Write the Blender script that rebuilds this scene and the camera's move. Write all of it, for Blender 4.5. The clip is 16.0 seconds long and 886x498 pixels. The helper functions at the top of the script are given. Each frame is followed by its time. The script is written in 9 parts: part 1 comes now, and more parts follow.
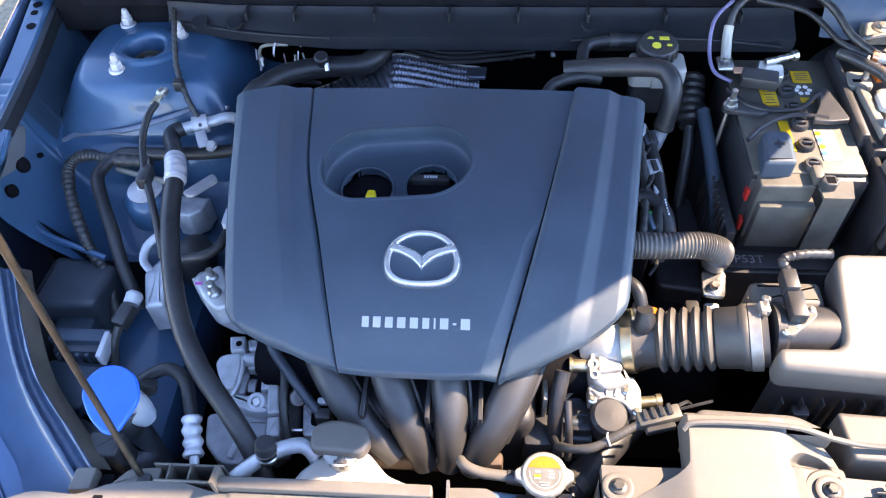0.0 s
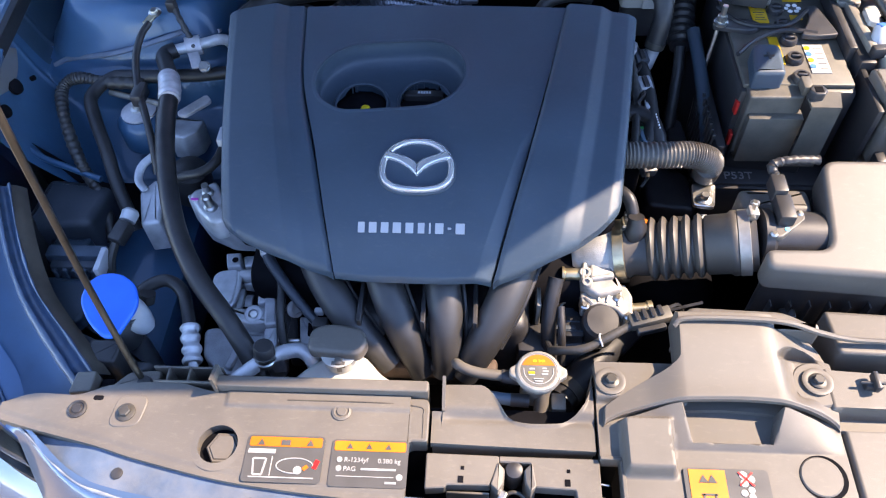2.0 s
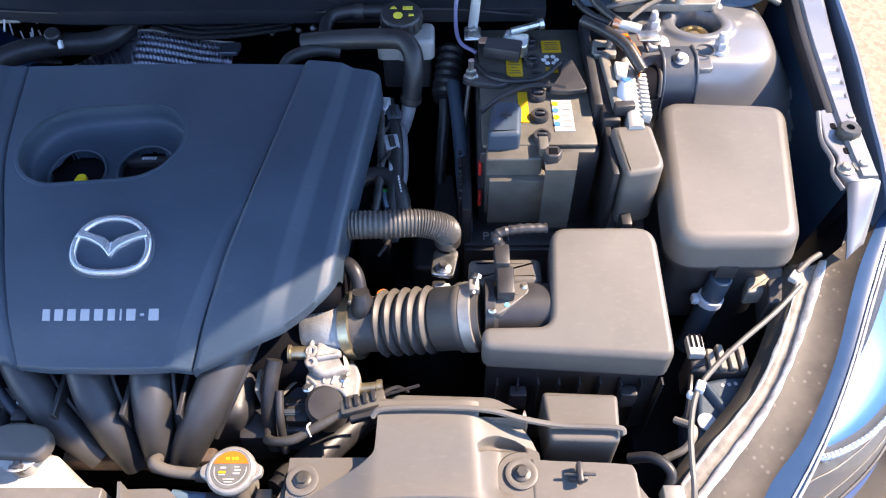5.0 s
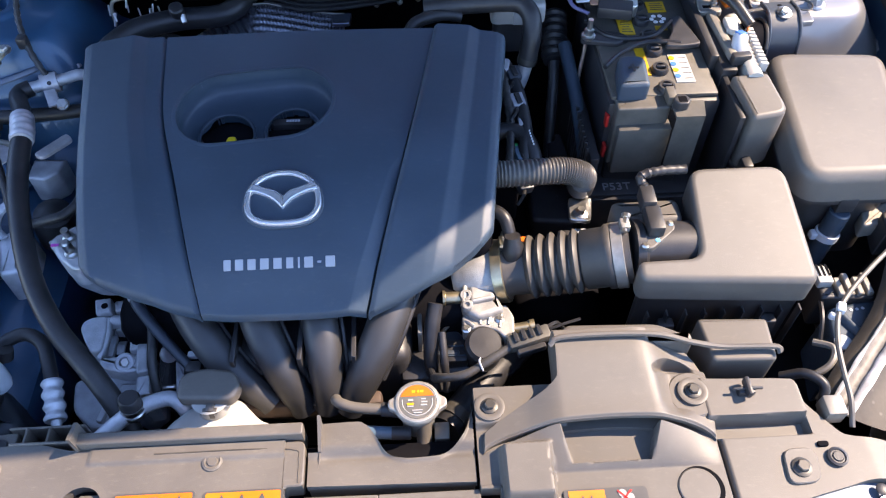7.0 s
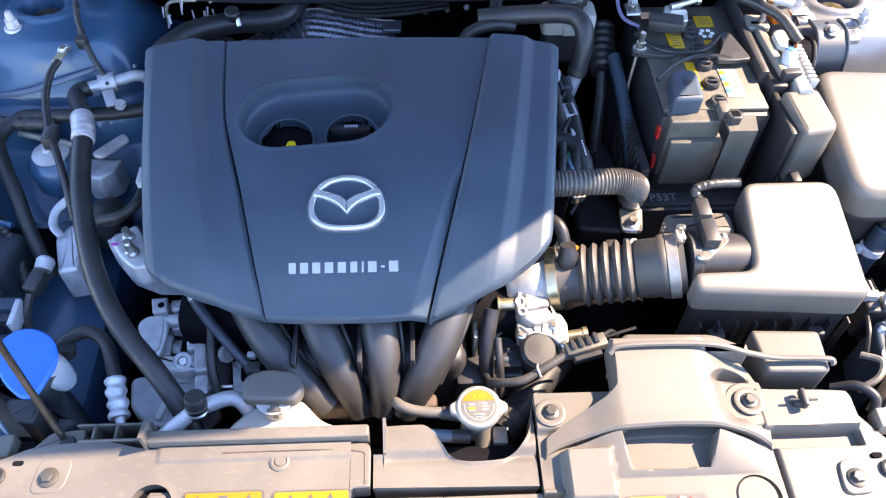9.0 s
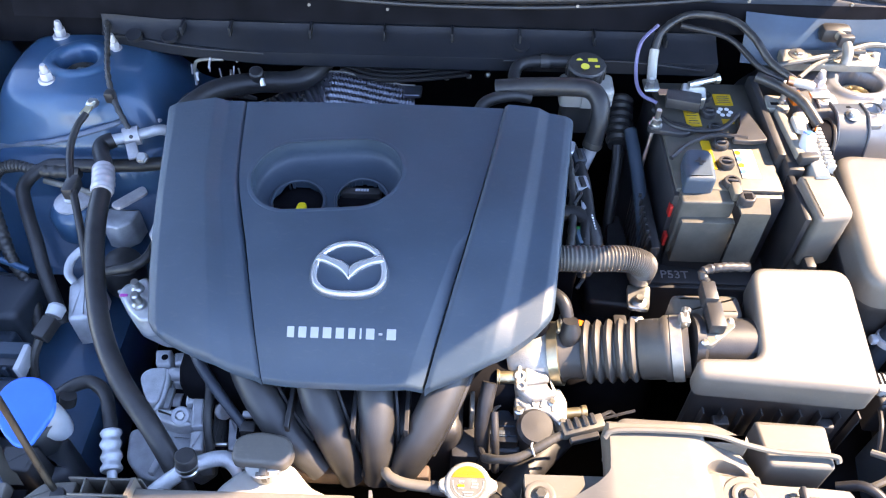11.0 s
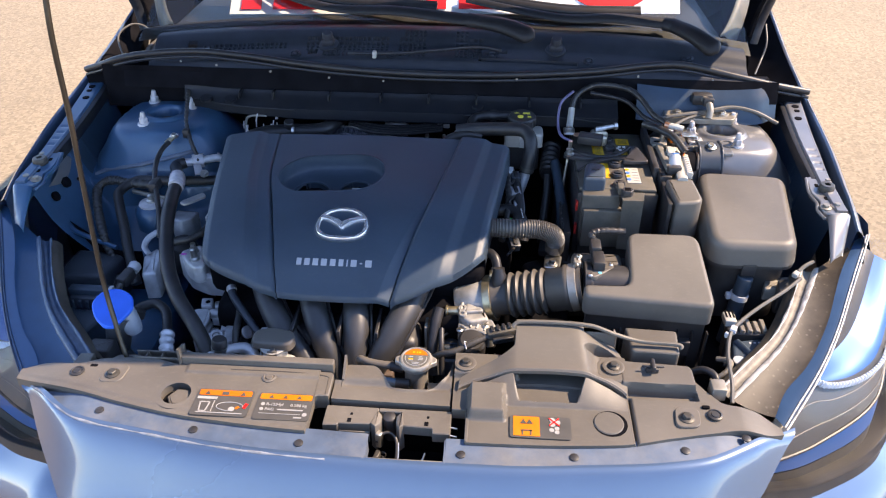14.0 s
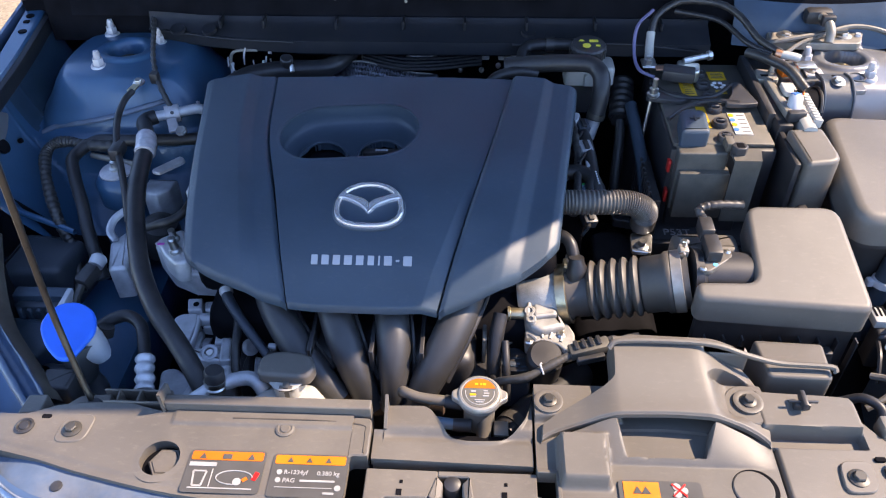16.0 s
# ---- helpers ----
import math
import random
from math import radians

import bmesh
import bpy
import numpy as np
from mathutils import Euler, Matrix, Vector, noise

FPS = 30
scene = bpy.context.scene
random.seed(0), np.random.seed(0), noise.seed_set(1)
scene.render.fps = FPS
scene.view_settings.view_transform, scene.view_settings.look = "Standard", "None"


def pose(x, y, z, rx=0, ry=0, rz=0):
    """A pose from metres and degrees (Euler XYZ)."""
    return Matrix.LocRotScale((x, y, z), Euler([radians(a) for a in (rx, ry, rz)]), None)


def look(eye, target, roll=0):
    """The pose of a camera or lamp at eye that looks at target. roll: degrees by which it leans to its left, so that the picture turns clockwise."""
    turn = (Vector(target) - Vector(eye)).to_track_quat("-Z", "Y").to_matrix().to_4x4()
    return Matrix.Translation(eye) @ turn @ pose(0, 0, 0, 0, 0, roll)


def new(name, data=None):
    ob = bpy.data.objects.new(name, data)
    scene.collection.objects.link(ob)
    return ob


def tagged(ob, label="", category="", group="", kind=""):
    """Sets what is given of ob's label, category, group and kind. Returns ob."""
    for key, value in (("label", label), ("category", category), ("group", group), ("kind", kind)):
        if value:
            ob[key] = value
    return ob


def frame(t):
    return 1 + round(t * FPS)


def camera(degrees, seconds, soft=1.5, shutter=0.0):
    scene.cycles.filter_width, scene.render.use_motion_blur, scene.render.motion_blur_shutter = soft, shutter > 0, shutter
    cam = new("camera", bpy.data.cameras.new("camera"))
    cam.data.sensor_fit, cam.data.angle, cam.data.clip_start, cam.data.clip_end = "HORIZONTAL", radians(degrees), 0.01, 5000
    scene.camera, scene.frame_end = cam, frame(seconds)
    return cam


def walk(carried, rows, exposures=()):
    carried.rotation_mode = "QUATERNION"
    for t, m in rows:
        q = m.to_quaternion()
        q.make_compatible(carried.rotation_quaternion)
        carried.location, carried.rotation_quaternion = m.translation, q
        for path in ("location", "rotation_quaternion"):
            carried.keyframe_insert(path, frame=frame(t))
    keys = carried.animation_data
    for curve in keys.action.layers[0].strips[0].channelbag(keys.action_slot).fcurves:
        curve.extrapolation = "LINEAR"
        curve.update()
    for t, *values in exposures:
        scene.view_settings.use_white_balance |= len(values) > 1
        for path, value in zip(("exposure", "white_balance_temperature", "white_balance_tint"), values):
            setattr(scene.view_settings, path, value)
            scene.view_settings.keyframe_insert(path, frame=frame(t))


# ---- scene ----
cam = camera(60.0, 16.0, soft=1.15)
PATH = [
    (0, (-0.079, 0.005, 1.665), (-0.21, 1.264, 0.117), -3.2),
    (0.5, (-0.059, -0.012, 1.635), (-0.193, 1.234, 0.076), -3.5),
    (1, (-0.061, -0.025, 1.632), (-0.187, 1.205, 0.06), -3.2),
    (1.5, (-0.072, -0.047, 1.622), (-0.192, 1.173, 0.041), -2.9),
    (2, (-0.083, -0.073, 1.619), (-0.185, 1.146, 0.037), -2.6),
    (2.5, (-0.062, -0.064, 1.622), (-0.127, 1.15, 0.033), -2.3),
    (3, (0.026, -0.013, 1.626), (-0.004, 1.188, 0.028), -1.6),
    (3.5, (0.139, 0.035, 1.627), (0.106, 1.245, 0.035), -1.7),
    (4, (0.21, 0.048, 1.624), (0.189, 1.275, 0.045), -1.0),
    (4.2, (0.224, 0.05, 1.62), (0.203, 1.281, 0.044), -1.0),
    (6.3, (0.159, 0.002, 1.612), (0.189, 1.241, 0.042), -0.1),
    (6.5, (0.106, -0.006, 1.616), (0.152, 1.224, 0.04), 0.2),
    (7, (-0.004, -0.042, 1.614), (0.055, 1.198, 0.046), -0.4),
    (7.5, (-0.068, -0.061, 1.611), (0.014, 1.177, 0.043), 0.4),
    (8, (-0.089, -0.064, 1.618), (-0.008, 1.174, 0.049), 0.8),
    (8.5, (-0.09, -0.055, 1.625), (-0.007, 1.181, 0.056), 1.2),
    (11, (-0.042, -0.017, 1.652), (-0.063, 1.311, 0.157), 1.0),
    (11.5, (-0.059, -0.022, 1.658), (-0.108, 1.34, 0.194), 0.4),
    (12, (-0.06, -0.064, 1.668), (-0.128, 1.347, 0.252), -0.2),
    (12.5, (0.014, -0.155, 1.679), (-0.077, 1.352, 0.367), -0.0),
    (13, (0.119, -0.265, 1.661), (0.007, 1.32, 0.445), 0.8),
    (13.5, (0.122, -0.374, 1.659), (0.007, 1.238, 0.482), 0.6),
    (14, (0.092, -0.542, 1.664), (-0.024, 1.102, 0.531), -0.0),
    (14.5, (0.068, -0.619, 1.677), (-0.05, 1.063, 0.601), -0.1),
    (15, (0.05, -0.553, 1.662), (-0.06, 1.122, 0.574), -0.6),
    (15.5, (0.027, -0.383, 1.634), (-0.077, 1.25, 0.484), -1.0),
    (16, (-0.023, -0.209, 1.562), (-0.109, 1.286, 0.236), -1.0),
]
EXPOSURES = [(t, s, k, 18) for t, s, k in ((0.0, 3.38, 7600), (0.6, 3.18, 7500), (1.5, 2.96, 7350), (2.0, 2.76, 7100), (3.5, 2.70, 6950), (4.2, 2.75, 6950), (6.5, 2.52, 6950), (7.2, 2.50, 7000), (8.1, 2.70, 7100), (8.5, 2.98, 7200), (11.0, 3.56, 8000), (12.1, 3.60, 8150), (12.6, 3.28, 7750), (13.5, 2.54, 7400), (14.5, 1.95, 7520), (15.2, 1.84, 7350), (16.0, 2.38, 7050))]
walk(cam, [(t, look(eye, target, roll)) for t, eye, target, roll in PATH], EXPOSURES)

# ---- light ----
SUN = Vector((0.75, 0.18, 0.82)).normalized()
world = bpy.data.worlds.new("sky")
scene.world = world
world.use_nodes = True
wn = world.node_tree.nodes
sky = wn.new("ShaderNodeTexSky")
sky.sky_type, sky.sun_disc = "NISHITA", False
sky.ozone_density, sky.dust_density, sky.altitude = 4.0, 0.0, 2000
sky.sun_elevation, sky.sun_rotation = math.asin(SUN.z), math.atan2(SUN.x, SUN.y)
world.node_tree.links.new(sky.outputs[0], wn["Background"].inputs[0])
wn["Background"].inputs[1].default_value = 0.15
lamp = bpy.data.lights.new("sun", "SUN")
lamp.energy, lamp.angle, lamp.color = 2.85, radians(0.53), (1.0, 0.85, 0.67)
sun = new("sun", lamp)
sun.matrix_world = look(SUN * 20, (0, 0, 0))


# ---- materials ----
def mat(name, color, rough=0.5, metal=0.0, vary=0.25, scale=40, bump=0.15, fine=600, coat=0.0, dust=0.0, dust_color=(0.30, 0.26, 0.20, 1), ior=1.45, scratch=0.0):
    """A Principled material with variation at two scales: patches and grain."""
    m = bpy.data.materials.new(name)
    m.use_nodes = True
    n, l = m.node_tree.nodes, m.node_tree.links
    b = n["Principled BSDF"]
    color = tuple(color)[:3] + (1,)
    co = n.new("ShaderNodeTexCoord")
    big, small = n.new("ShaderNodeTexNoise"), n.new("ShaderNodeTexNoise")
    big.inputs["Scale"].default_value, big.inputs["Detail"].default_value = scale, 5
    small.inputs["Scale"].default_value, small.inputs["Detail"].default_value = fine, 2
    for t in (big, small):
        l.new(co.outputs["Object"], t.inputs["Vector"])
    ramp = n.new("ShaderNodeMapRange")
    ramp.inputs[1].default_value, ramp.inputs[2].default_value = 0.3, 0.7
    ramp.inputs[3].default_value, ramp.inputs[4].default_value = 1 - vary, 1 + vary
    l.new(big.outputs["Fac"], ramp.inputs[0])
    mul = n.new("ShaderNodeMix")
    mul.data_type, mul.blend_type = "RGBA", "MULTIPLY"
    mul.inputs["Factor"].default_value = 1
    mul.inputs[6].default_value = color
    l.new(ramp.outputs[0], mul.inputs[7])
    out = mul.outputs[2]
    if dust:
        spots = n.new("ShaderNodeTexNoise")
        spots.inputs["Scale"].default_value, spots.inputs["Detail"].default_value = scale * 0.35, 8
        spots.inputs["Roughness"].default_value = 0.7
        l.new(co.outputs["Object"], spots.inputs["Vector"])
        lim = n.new("ShaderNodeMapRange")
        lim.inputs[1].default_value, lim.inputs[2].default_value = 0.42, 0.72
        lim.inputs[4].default_value = dust
        l.new(spots.outputs["Fac"], lim.inputs[0])
        mx = n.new("ShaderNodeMix")
        mx.data_type = "RGBA"
        l.new(lim.outputs[0], mx.inputs["Factor"])
        l.new(out, mx.inputs[6])
        mx.inputs[7].default_value = dust_color
        out = mx.outputs[2]
    if scratch:
        # fine scuffs and settled dust in short streaks
        turn = n.new("ShaderNodeMapping")
        turn.inputs["Rotation"].default_value = (0, 0, 0.5)
        turn.inputs["Scale"].default_value = (1, 2.6, 1.5)
        streak = n.new("ShaderNodeTexNoise")
        streak.inputs["Scale"].default_value, streak.inputs["Detail"].default_value = 70, 8
        streak.inputs["Roughness"].default_value = 0.75
        l.new(co.outputs["Object"], turn.inputs["Vector"])
        l.new(turn.outputs[0], streak.inputs["Vector"])
        cut = n.new("ShaderNodeMapRange")
        cut.inputs[1].default_value, cut.inputs[2].default_value, cut.inputs[4].default_value = 0.54, 0.74, scratch
        l.new(streak.outputs["Fac"], cut.inputs[0])
        sx = n.new("ShaderNodeMix")
        sx.data_type = "RGBA"
        l.new(cut.outputs[0], sx.inputs["Factor"])
        l.new(out, sx.inputs[6])
        sx.inputs[7].default_value = dust_color
        out = sx.outputs[2]
    l.new(out, b.inputs["Base Color"])
    rr = n.new("ShaderNodeMapRange")
    rr.inputs[3].default_value, rr.inputs[4].default_value = max(rough - 0.08, 0.02), min(rough + 0.08, 1)
    l.new(big.outputs["Fac"], rr.inputs[0])
    l.new(rr.outputs[0], b.inputs["Roughness"])
    b.inputs["Metallic"].default_value = metal
    b.inputs["IOR"].default_value = ior
    b.inputs["Coat Weight"].default_value = coat
    b.inputs["Coat Roughness"].default_value = 0.06
    if bump:
        bp = n.new("ShaderNodeBump")
        bp.inputs["Strength"].default_value, bp.inputs["Distance"].default_value = bump, 0.001
        l.new(small.outputs["Fac"], bp.inputs["Height"])
        l.new(bp.outputs[0], b.inputs["Normal"])
    return m


def glass(name, tint=(1, 1, 1), ior=1.5, rough=0.02):
    """Thin clear sheet: see-through, with a Fresnel gloss."""
    m = bpy.data.materials.new(name)
    m.use_nodes = True
    n, l = m.node_tree.nodes, m.node_tree.links
    n.remove(n["Principled BSDF"])
    clear, gloss, fres, mix = n.new("ShaderNodeBsdfTransparent"), n.new("ShaderNodeBsdfGlossy"), n.new("ShaderNodeFresnel"), n.new("ShaderNodeMixShader")
    clear.inputs[0].default_value = (*tint, 1)
    gloss.inputs["Roughness"].default_value = rough
    fres.inputs[0].default_value = ior
    l.new(fres.outputs[0], mix.inputs[0])
    l.new(clear.outputs[0], mix.inputs[1])
    l.new(gloss.outputs[0], mix.inputs[2])
    l.new(mix.outputs[0], n["Material Output"].inputs[0])
    return m


COVER = mat("cover_plastic", (0.0300, 0.0470, 0.0675), 0.44, vary=0.12, scale=9, bump=0.25, fine=1400, scratch=0.06, ior=1.42)
RUNNER = mat("runner_plastic", (0.025, 0.0255, 0.028), 0.42, vary=0.2, scale=20, bump=0.2, fine=900, dust=0.05)
CABLE = mat("grey_cable", (0.085, 0.08, 0.072), 0.5, vary=0.15, bump=0.05)
BOTTLE = mat("milky_plastic", (0.20, 0.22, 0.25), 0.4, vary=0.15, bump=0.05)
CAPDARK = mat("cap_sticker", (0.10, 0.095, 0.085), 0.4, vary=0.15, scale=80, bump=0.0)
CAPMETAL = mat("cap_metal", (0.29, 0.275, 0.25), 0.45, metal=0.55, vary=0.2, scale=70, bump=0.15, dust=0.25)
PANEL = mat("shroud_plastic", (0.090, 0.080, 0.069), 0.52, vary=0.14, scale=9, bump=0.2, fine=1100, dust=0.22, scratch=0.16)
DUCT = mat("duct_plastic", (0.090, 0.080, 0.068), 0.50, vary=0.12, scale=9, bump=0.15, fine=1100, dust=0.14, scratch=0.10)
BELLOWS = mat("bellows_rubber", (0.052, 0.047, 0.042), 0.48, vary=0.2, scale=20, bump=0.1, fine=900, dust=0.2)
BOXLID = mat("box_plastic", (0.088, 0.0795, 0.069), 0.5, vary=0.14, scale=9, bump=0.12, fine=1100, dust=0.12, scratch=0.12)
BLACK = mat("black_plastic", (0.025, 0.024, 0.025), 0.45, vary=0.3, scale=30, bump=0.15)
# Near-black; puts the shade of voids, wells and hole discs into the colour
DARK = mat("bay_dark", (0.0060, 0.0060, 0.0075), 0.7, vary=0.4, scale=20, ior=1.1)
BOLTDARK = mat("dull_bolt", (0.06, 0.055, 0.048), 0.45, metal=0.4, vary=0.2, scale=60, bump=0.1)
RUBBER = mat("rubber", (0.016, 0.016, 0.018), 0.42, vary=0.2, scale=60, bump=0.1, dust=0.05, ior=1.42)
PAINT = mat("blue_body_paint", (0.066, 0.109, 0.182), 0.30, metal=0.35, vary=0.06, scale=5, bump=0.0, coat=1.0)
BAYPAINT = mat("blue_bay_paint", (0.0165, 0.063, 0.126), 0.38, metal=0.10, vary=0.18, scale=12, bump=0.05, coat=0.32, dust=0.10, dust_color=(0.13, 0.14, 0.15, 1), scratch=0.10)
# Inner wing sealer; also the bay paint darkened where it is in shade
BAYSHADE = mat("shaded_paint_and_sealer", (0.0125, 0.032, 0.058), 0.42, vary=0.25, scale=14, bump=0.1, coat=0.2, dust=0.10, dust_color=(0.09, 0.095, 0.10, 1), scratch=0.14)
# Same bay paint as BAYPAINT, paler for the sunlit side
BAYLIT = mat("sunlit_bay_paint", (0.150, 0.156, 0.167), 0.38, metal=0.4, vary=0.12, scale=12, bump=0.05, coat=0.3, dust=0.2)
CONDUIT = mat("conduit_plastic", (0.050, 0.047, 0.043), 0.42, vary=0.15, scale=30, bump=0.1)
STICKERORANGE = mat("amber_print", (0.56, 0.145, 0.005), 0.45, vary=0.05, scale=40, bump=0.0)
# Cast aluminium in two copies: darker for the sun, paler for the shade
ALUSUN = mat("sun_side_aluminium", (0.29, 0.285, 0.27), 0.52, metal=0.4, vary=0.3, scale=50, bump=0.5, fine=500, dust=0.2)
ALUBAY = mat("grey_aluminium", (0.32, 0.33, 0.35), 0.48, metal=0.4, vary=0.25, scale=40, bump=0.4, fine=500)
ALU = mat("cast_aluminium", (0.46, 0.47, 0.49), 0.45, metal=0.40, vary=0.2, scale=50, bump=0.5, fine=500)
STEEL = mat("zinc_steel", (0.55, 0.54, 0.51), 0.32, metal=1.0, vary=0.2, scale=90, bump=0.1)
CHROME = mat("chrome", (0.78, 0.79, 0.81), 0.19, metal=0.74, vary=0.03, scale=30, bump=0.0)
RODPAINT = mat("rod_paint", (0.045, 0.038, 0.030), 0.30, metal=0.5, vary=0.2, scale=40, bump=0.05)
ASPHALT = mat("asphalt", (0.215, 0.171, 0.112), 0.92, vary=0.12, scale=0.7, bump=1.0, fine=110, dust=0.35, dust_color=(0.262, 0.211, 0.142, 1))
an, al = ASPHALT.node_tree.nodes, ASPHALT.node_tree.links
grit, gmap, gmix = an.new("ShaderNodeTexVoronoi"), an.new("ShaderNodeMapRange"), an.new("ShaderNodeMix")
grit.inputs["Scale"].default_value = 75
gmix.data_type, gmix.blend_type = "RGBA", "MULTIPLY"
gmix.inputs["Factor"].default_value = 1
gmap.inputs[1].default_value, gmap.inputs[2].default_value, gmap.inputs[3].default_value, gmap.inputs[4].default_value = 0.0, 0.9, 0.72, 1.26
al.new(an["Texture Coordinate"].outputs["Object"], grit.inputs["Vector"])
al.new(grit.outputs["Color"], gmap.inputs[0])
prior = an["Principled BSDF"].inputs["Base Color"].links[0].from_socket
al.new(prior, gmix.inputs[6])
al.new(gmap.outputs[0], gmix.inputs[7])
al.new(gmix.outputs[2], an["Principled BSDF"].inputs["Base Color"])
WHITE = mat("white_plastic", (0.36, 0.35, 0.32), 0.4, vary=0.08, scale=30, bump=0.05)
BLUECAP = mat("blue_cap_plastic", (0.001, 0.105, 0.56), 0.5, vary=0.08, scale=30, bump=0.05)
YELLOW = mat("yellow_sticker", (0.52, 0.30, 0.008), 0.45, vary=0.08, scale=40, bump=0.0)
ORANGE = mat("orange_print", (0.56, 0.115, 0.005), 0.45, vary=0.05, scale=40, bump=0.0)
RED = mat("red_print", (0.75, 0.012, 0.010), 0.45, vary=0.05, scale=20, bump=0.0)
PAPER = mat("white_print", (0.80, 0.80, 0.78), 0.45, vary=0.04, scale=30, bump=0.0)
LABELPRINT = mat("pale_print", (0.28, 0.27, 0.255), 0.5, vary=0.1, scale=60, bump=0.0)
LABELDARK = mat("dark_label", (0.065, 0.062, 0.058), 0.35, vary=0.1, scale=40, bump=0.0)
BRASSY = mat("brass_plated", (0.42, 0.36, 0.24), 0.35, metal=0.9, vary=0.2, scale=60, bump=0.1)
TAPE = mat("harness_tape", (0.020, 0.020, 0.021), 0.38, vary=0.3, scale=90, bump=0.5, fine=250, dust=0.1)
BATTOP = mat("battery_top", (0.060, 0.056, 0.048), 0.5, vary=0.2, scale=30, bump=0.15, dust=0.25)
BLUEMARK = mat("blue_print", (0.05, 0.16, 0.45), 0.45, vary=0.05, bump=0.0)
PRINTGREY = mat("grey_print", (0.17, 0.17, 0.17), 0.5, vary=0.05, bump=0.0)
COPPER = mat("copper", (0.60, 0.32, 0.20), 0.35, metal=1.0, vary=0.1, bump=0.0)
VIOLET = mat("violet_grey_sleeve", (0.13, 0.12, 0.22), 0.4, vary=0.1, bump=0.0)
BRACKET = mat("grey_painted_steel", (0.20, 0.185, 0.16), 0.45, metal=0.3, vary=0.2, scale=50, bump=0.1, dust=0.2)
PALE = mat("pale_grey_plastic", (0.42, 0.43, 0.45), 0.45, vary=0.1, bump=0.05)
SLEEVE = mat("blue_grey_sleeve", (0.07, 0.115, 0.16), 0.4, vary=0.1, bump=0.0)
NAVY = mat("dark_blue_grey_plastic", (0.030, 0.038, 0.050), 0.42, vary=0.2, scale=15, bump=0.1, dust=0.06)
BROWNRIM = mat("dusty_housing", (0.045, 0.038, 0.030), 0.55, vary=0.3, scale=30, bump=0.2, dust=0.3, dust_color=(0.14, 0.12, 0.09, 1))
NECK = mat("neck_plastic", (0.05, 0.055, 0.06), 0.45, vary=0.1, bump=0.05)
RUST = mat("rusty_casting", (0.07, 0.05, 0.04), 0.7, metal=0.3, vary=0.4, scale=60, bump=0.4, dust=0.4, dust_color=(0.16, 0.09, 0.05, 1))
PALENUT = mat("pale_zinc", (0.42, 0.405, 0.415), 0.45, metal=0.35, vary=0.15, scale=90, bump=0.1)
SCUTTLE = mat("scuttle_plastic", (0.0150, 0.0185, 0.0260), 0.5, vary=0.25, scale=25, bump=0.25, fine=700, dust=0.10, dust_color=(0.05, 0.055, 0.065, 1), ior=1.35)
LEDGE = mat("ledge_plastic", (0.0085, 0.0100, 0.0140), 0.55, vary=0.15, scale=20, bump=0.2, fine=700, dust=0.03, ior=1.35)
WIPER = mat("wiper_black", (0.011, 0.011, 0.013), 0.5, vary=0.2, scale=30, bump=0.08, dust=0.03, ior=1.35)
# Dust and sunlight both go into this pale plastic
DUSTSUNTRIM = mat("dusty_sunlit_trim", (0.075, 0.070, 0.062), 0.55, vary=0.2, scale=30, bump=0.15, dust=0.3)
SEAL = mat("seal_rubber", (0.014, 0.014, 0.016), 0.4, vary=0.15, scale=40, bump=0.05, dust=0.05)
SHIELD = mat("heat_shield_metal", (0.125, 0.135, 0.165), 0.30, metal=0.75, vary=0.15, scale=40, bump=0.1)
YELLOWPRINT = mat("yellow_print", (0.65, 0.55, 0.05), 0.5, vary=0.05, bump=0.0)
GREEN = mat("green_clip", (0.02, 0.42, 0.09), 0.4, vary=0.05, bump=0.0)
SIGNWHITE = mat("sign_white", (0.80, 0.80, 0.80), 0.5, vary=0.03, scale=8, bump=0.0)
SIGNRED = mat("sign_red", (0.70, 0.012, 0.012), 0.5, vary=0.03, scale=8, bump=0.0)
SILVERPRINT = mat("silver_print", (0.30, 0.31, 0.33), 0.4, vary=0.05, bump=0.0)
DUSTPAINT = mat("dusty_blue_paint", (0.075, 0.105, 0.155), 0.5, metal=0.2, vary=0.25, scale=25, bump=0.1, dust=0.6, dust_color=(0.22, 0.205, 0.18, 1))
# The sky's reflection is put into this blue
LAMPSKY = mat("sky_tinted_reflector", (0.022, 0.095, 0.28), 0.40, metal=0.35, vary=0.05, scale=8, bump=0.0)
LAMPGREY = mat("lamp_bezel", (0.105, 0.106, 0.108), 0.34, metal=0.5, vary=0.1, scale=12, bump=0.0)
FROST = mat("frosted_guide", (0.75, 0.80, 0.86), 0.3, vary=0.05, scale=40, bump=0.0)
# Lamp flange in two copies: sunlit on the right, shaded on the left
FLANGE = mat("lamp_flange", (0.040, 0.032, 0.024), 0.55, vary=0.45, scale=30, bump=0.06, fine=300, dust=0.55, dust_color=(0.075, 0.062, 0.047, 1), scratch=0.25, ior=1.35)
FLANGESHADE = mat("shaded_lamp_flange", (0.012, 0.043, 0.092), 0.30, vary=0.25, scale=14, bump=0.04, fine=300, dust=0.06, dust_color=(0.05, 0.07, 0.10, 1), scratch=0.15, coat=0.15, ior=1.4)
fn, fk = FLANGE.node_tree.nodes, FLANGE.node_tree.links
blot, blim, bmix = fn.new("ShaderNodeTexVoronoi"), fn.new("ShaderNodeMapRange"), fn.new("ShaderNodeMix")
blot.inputs["Scale"].default_value = 85
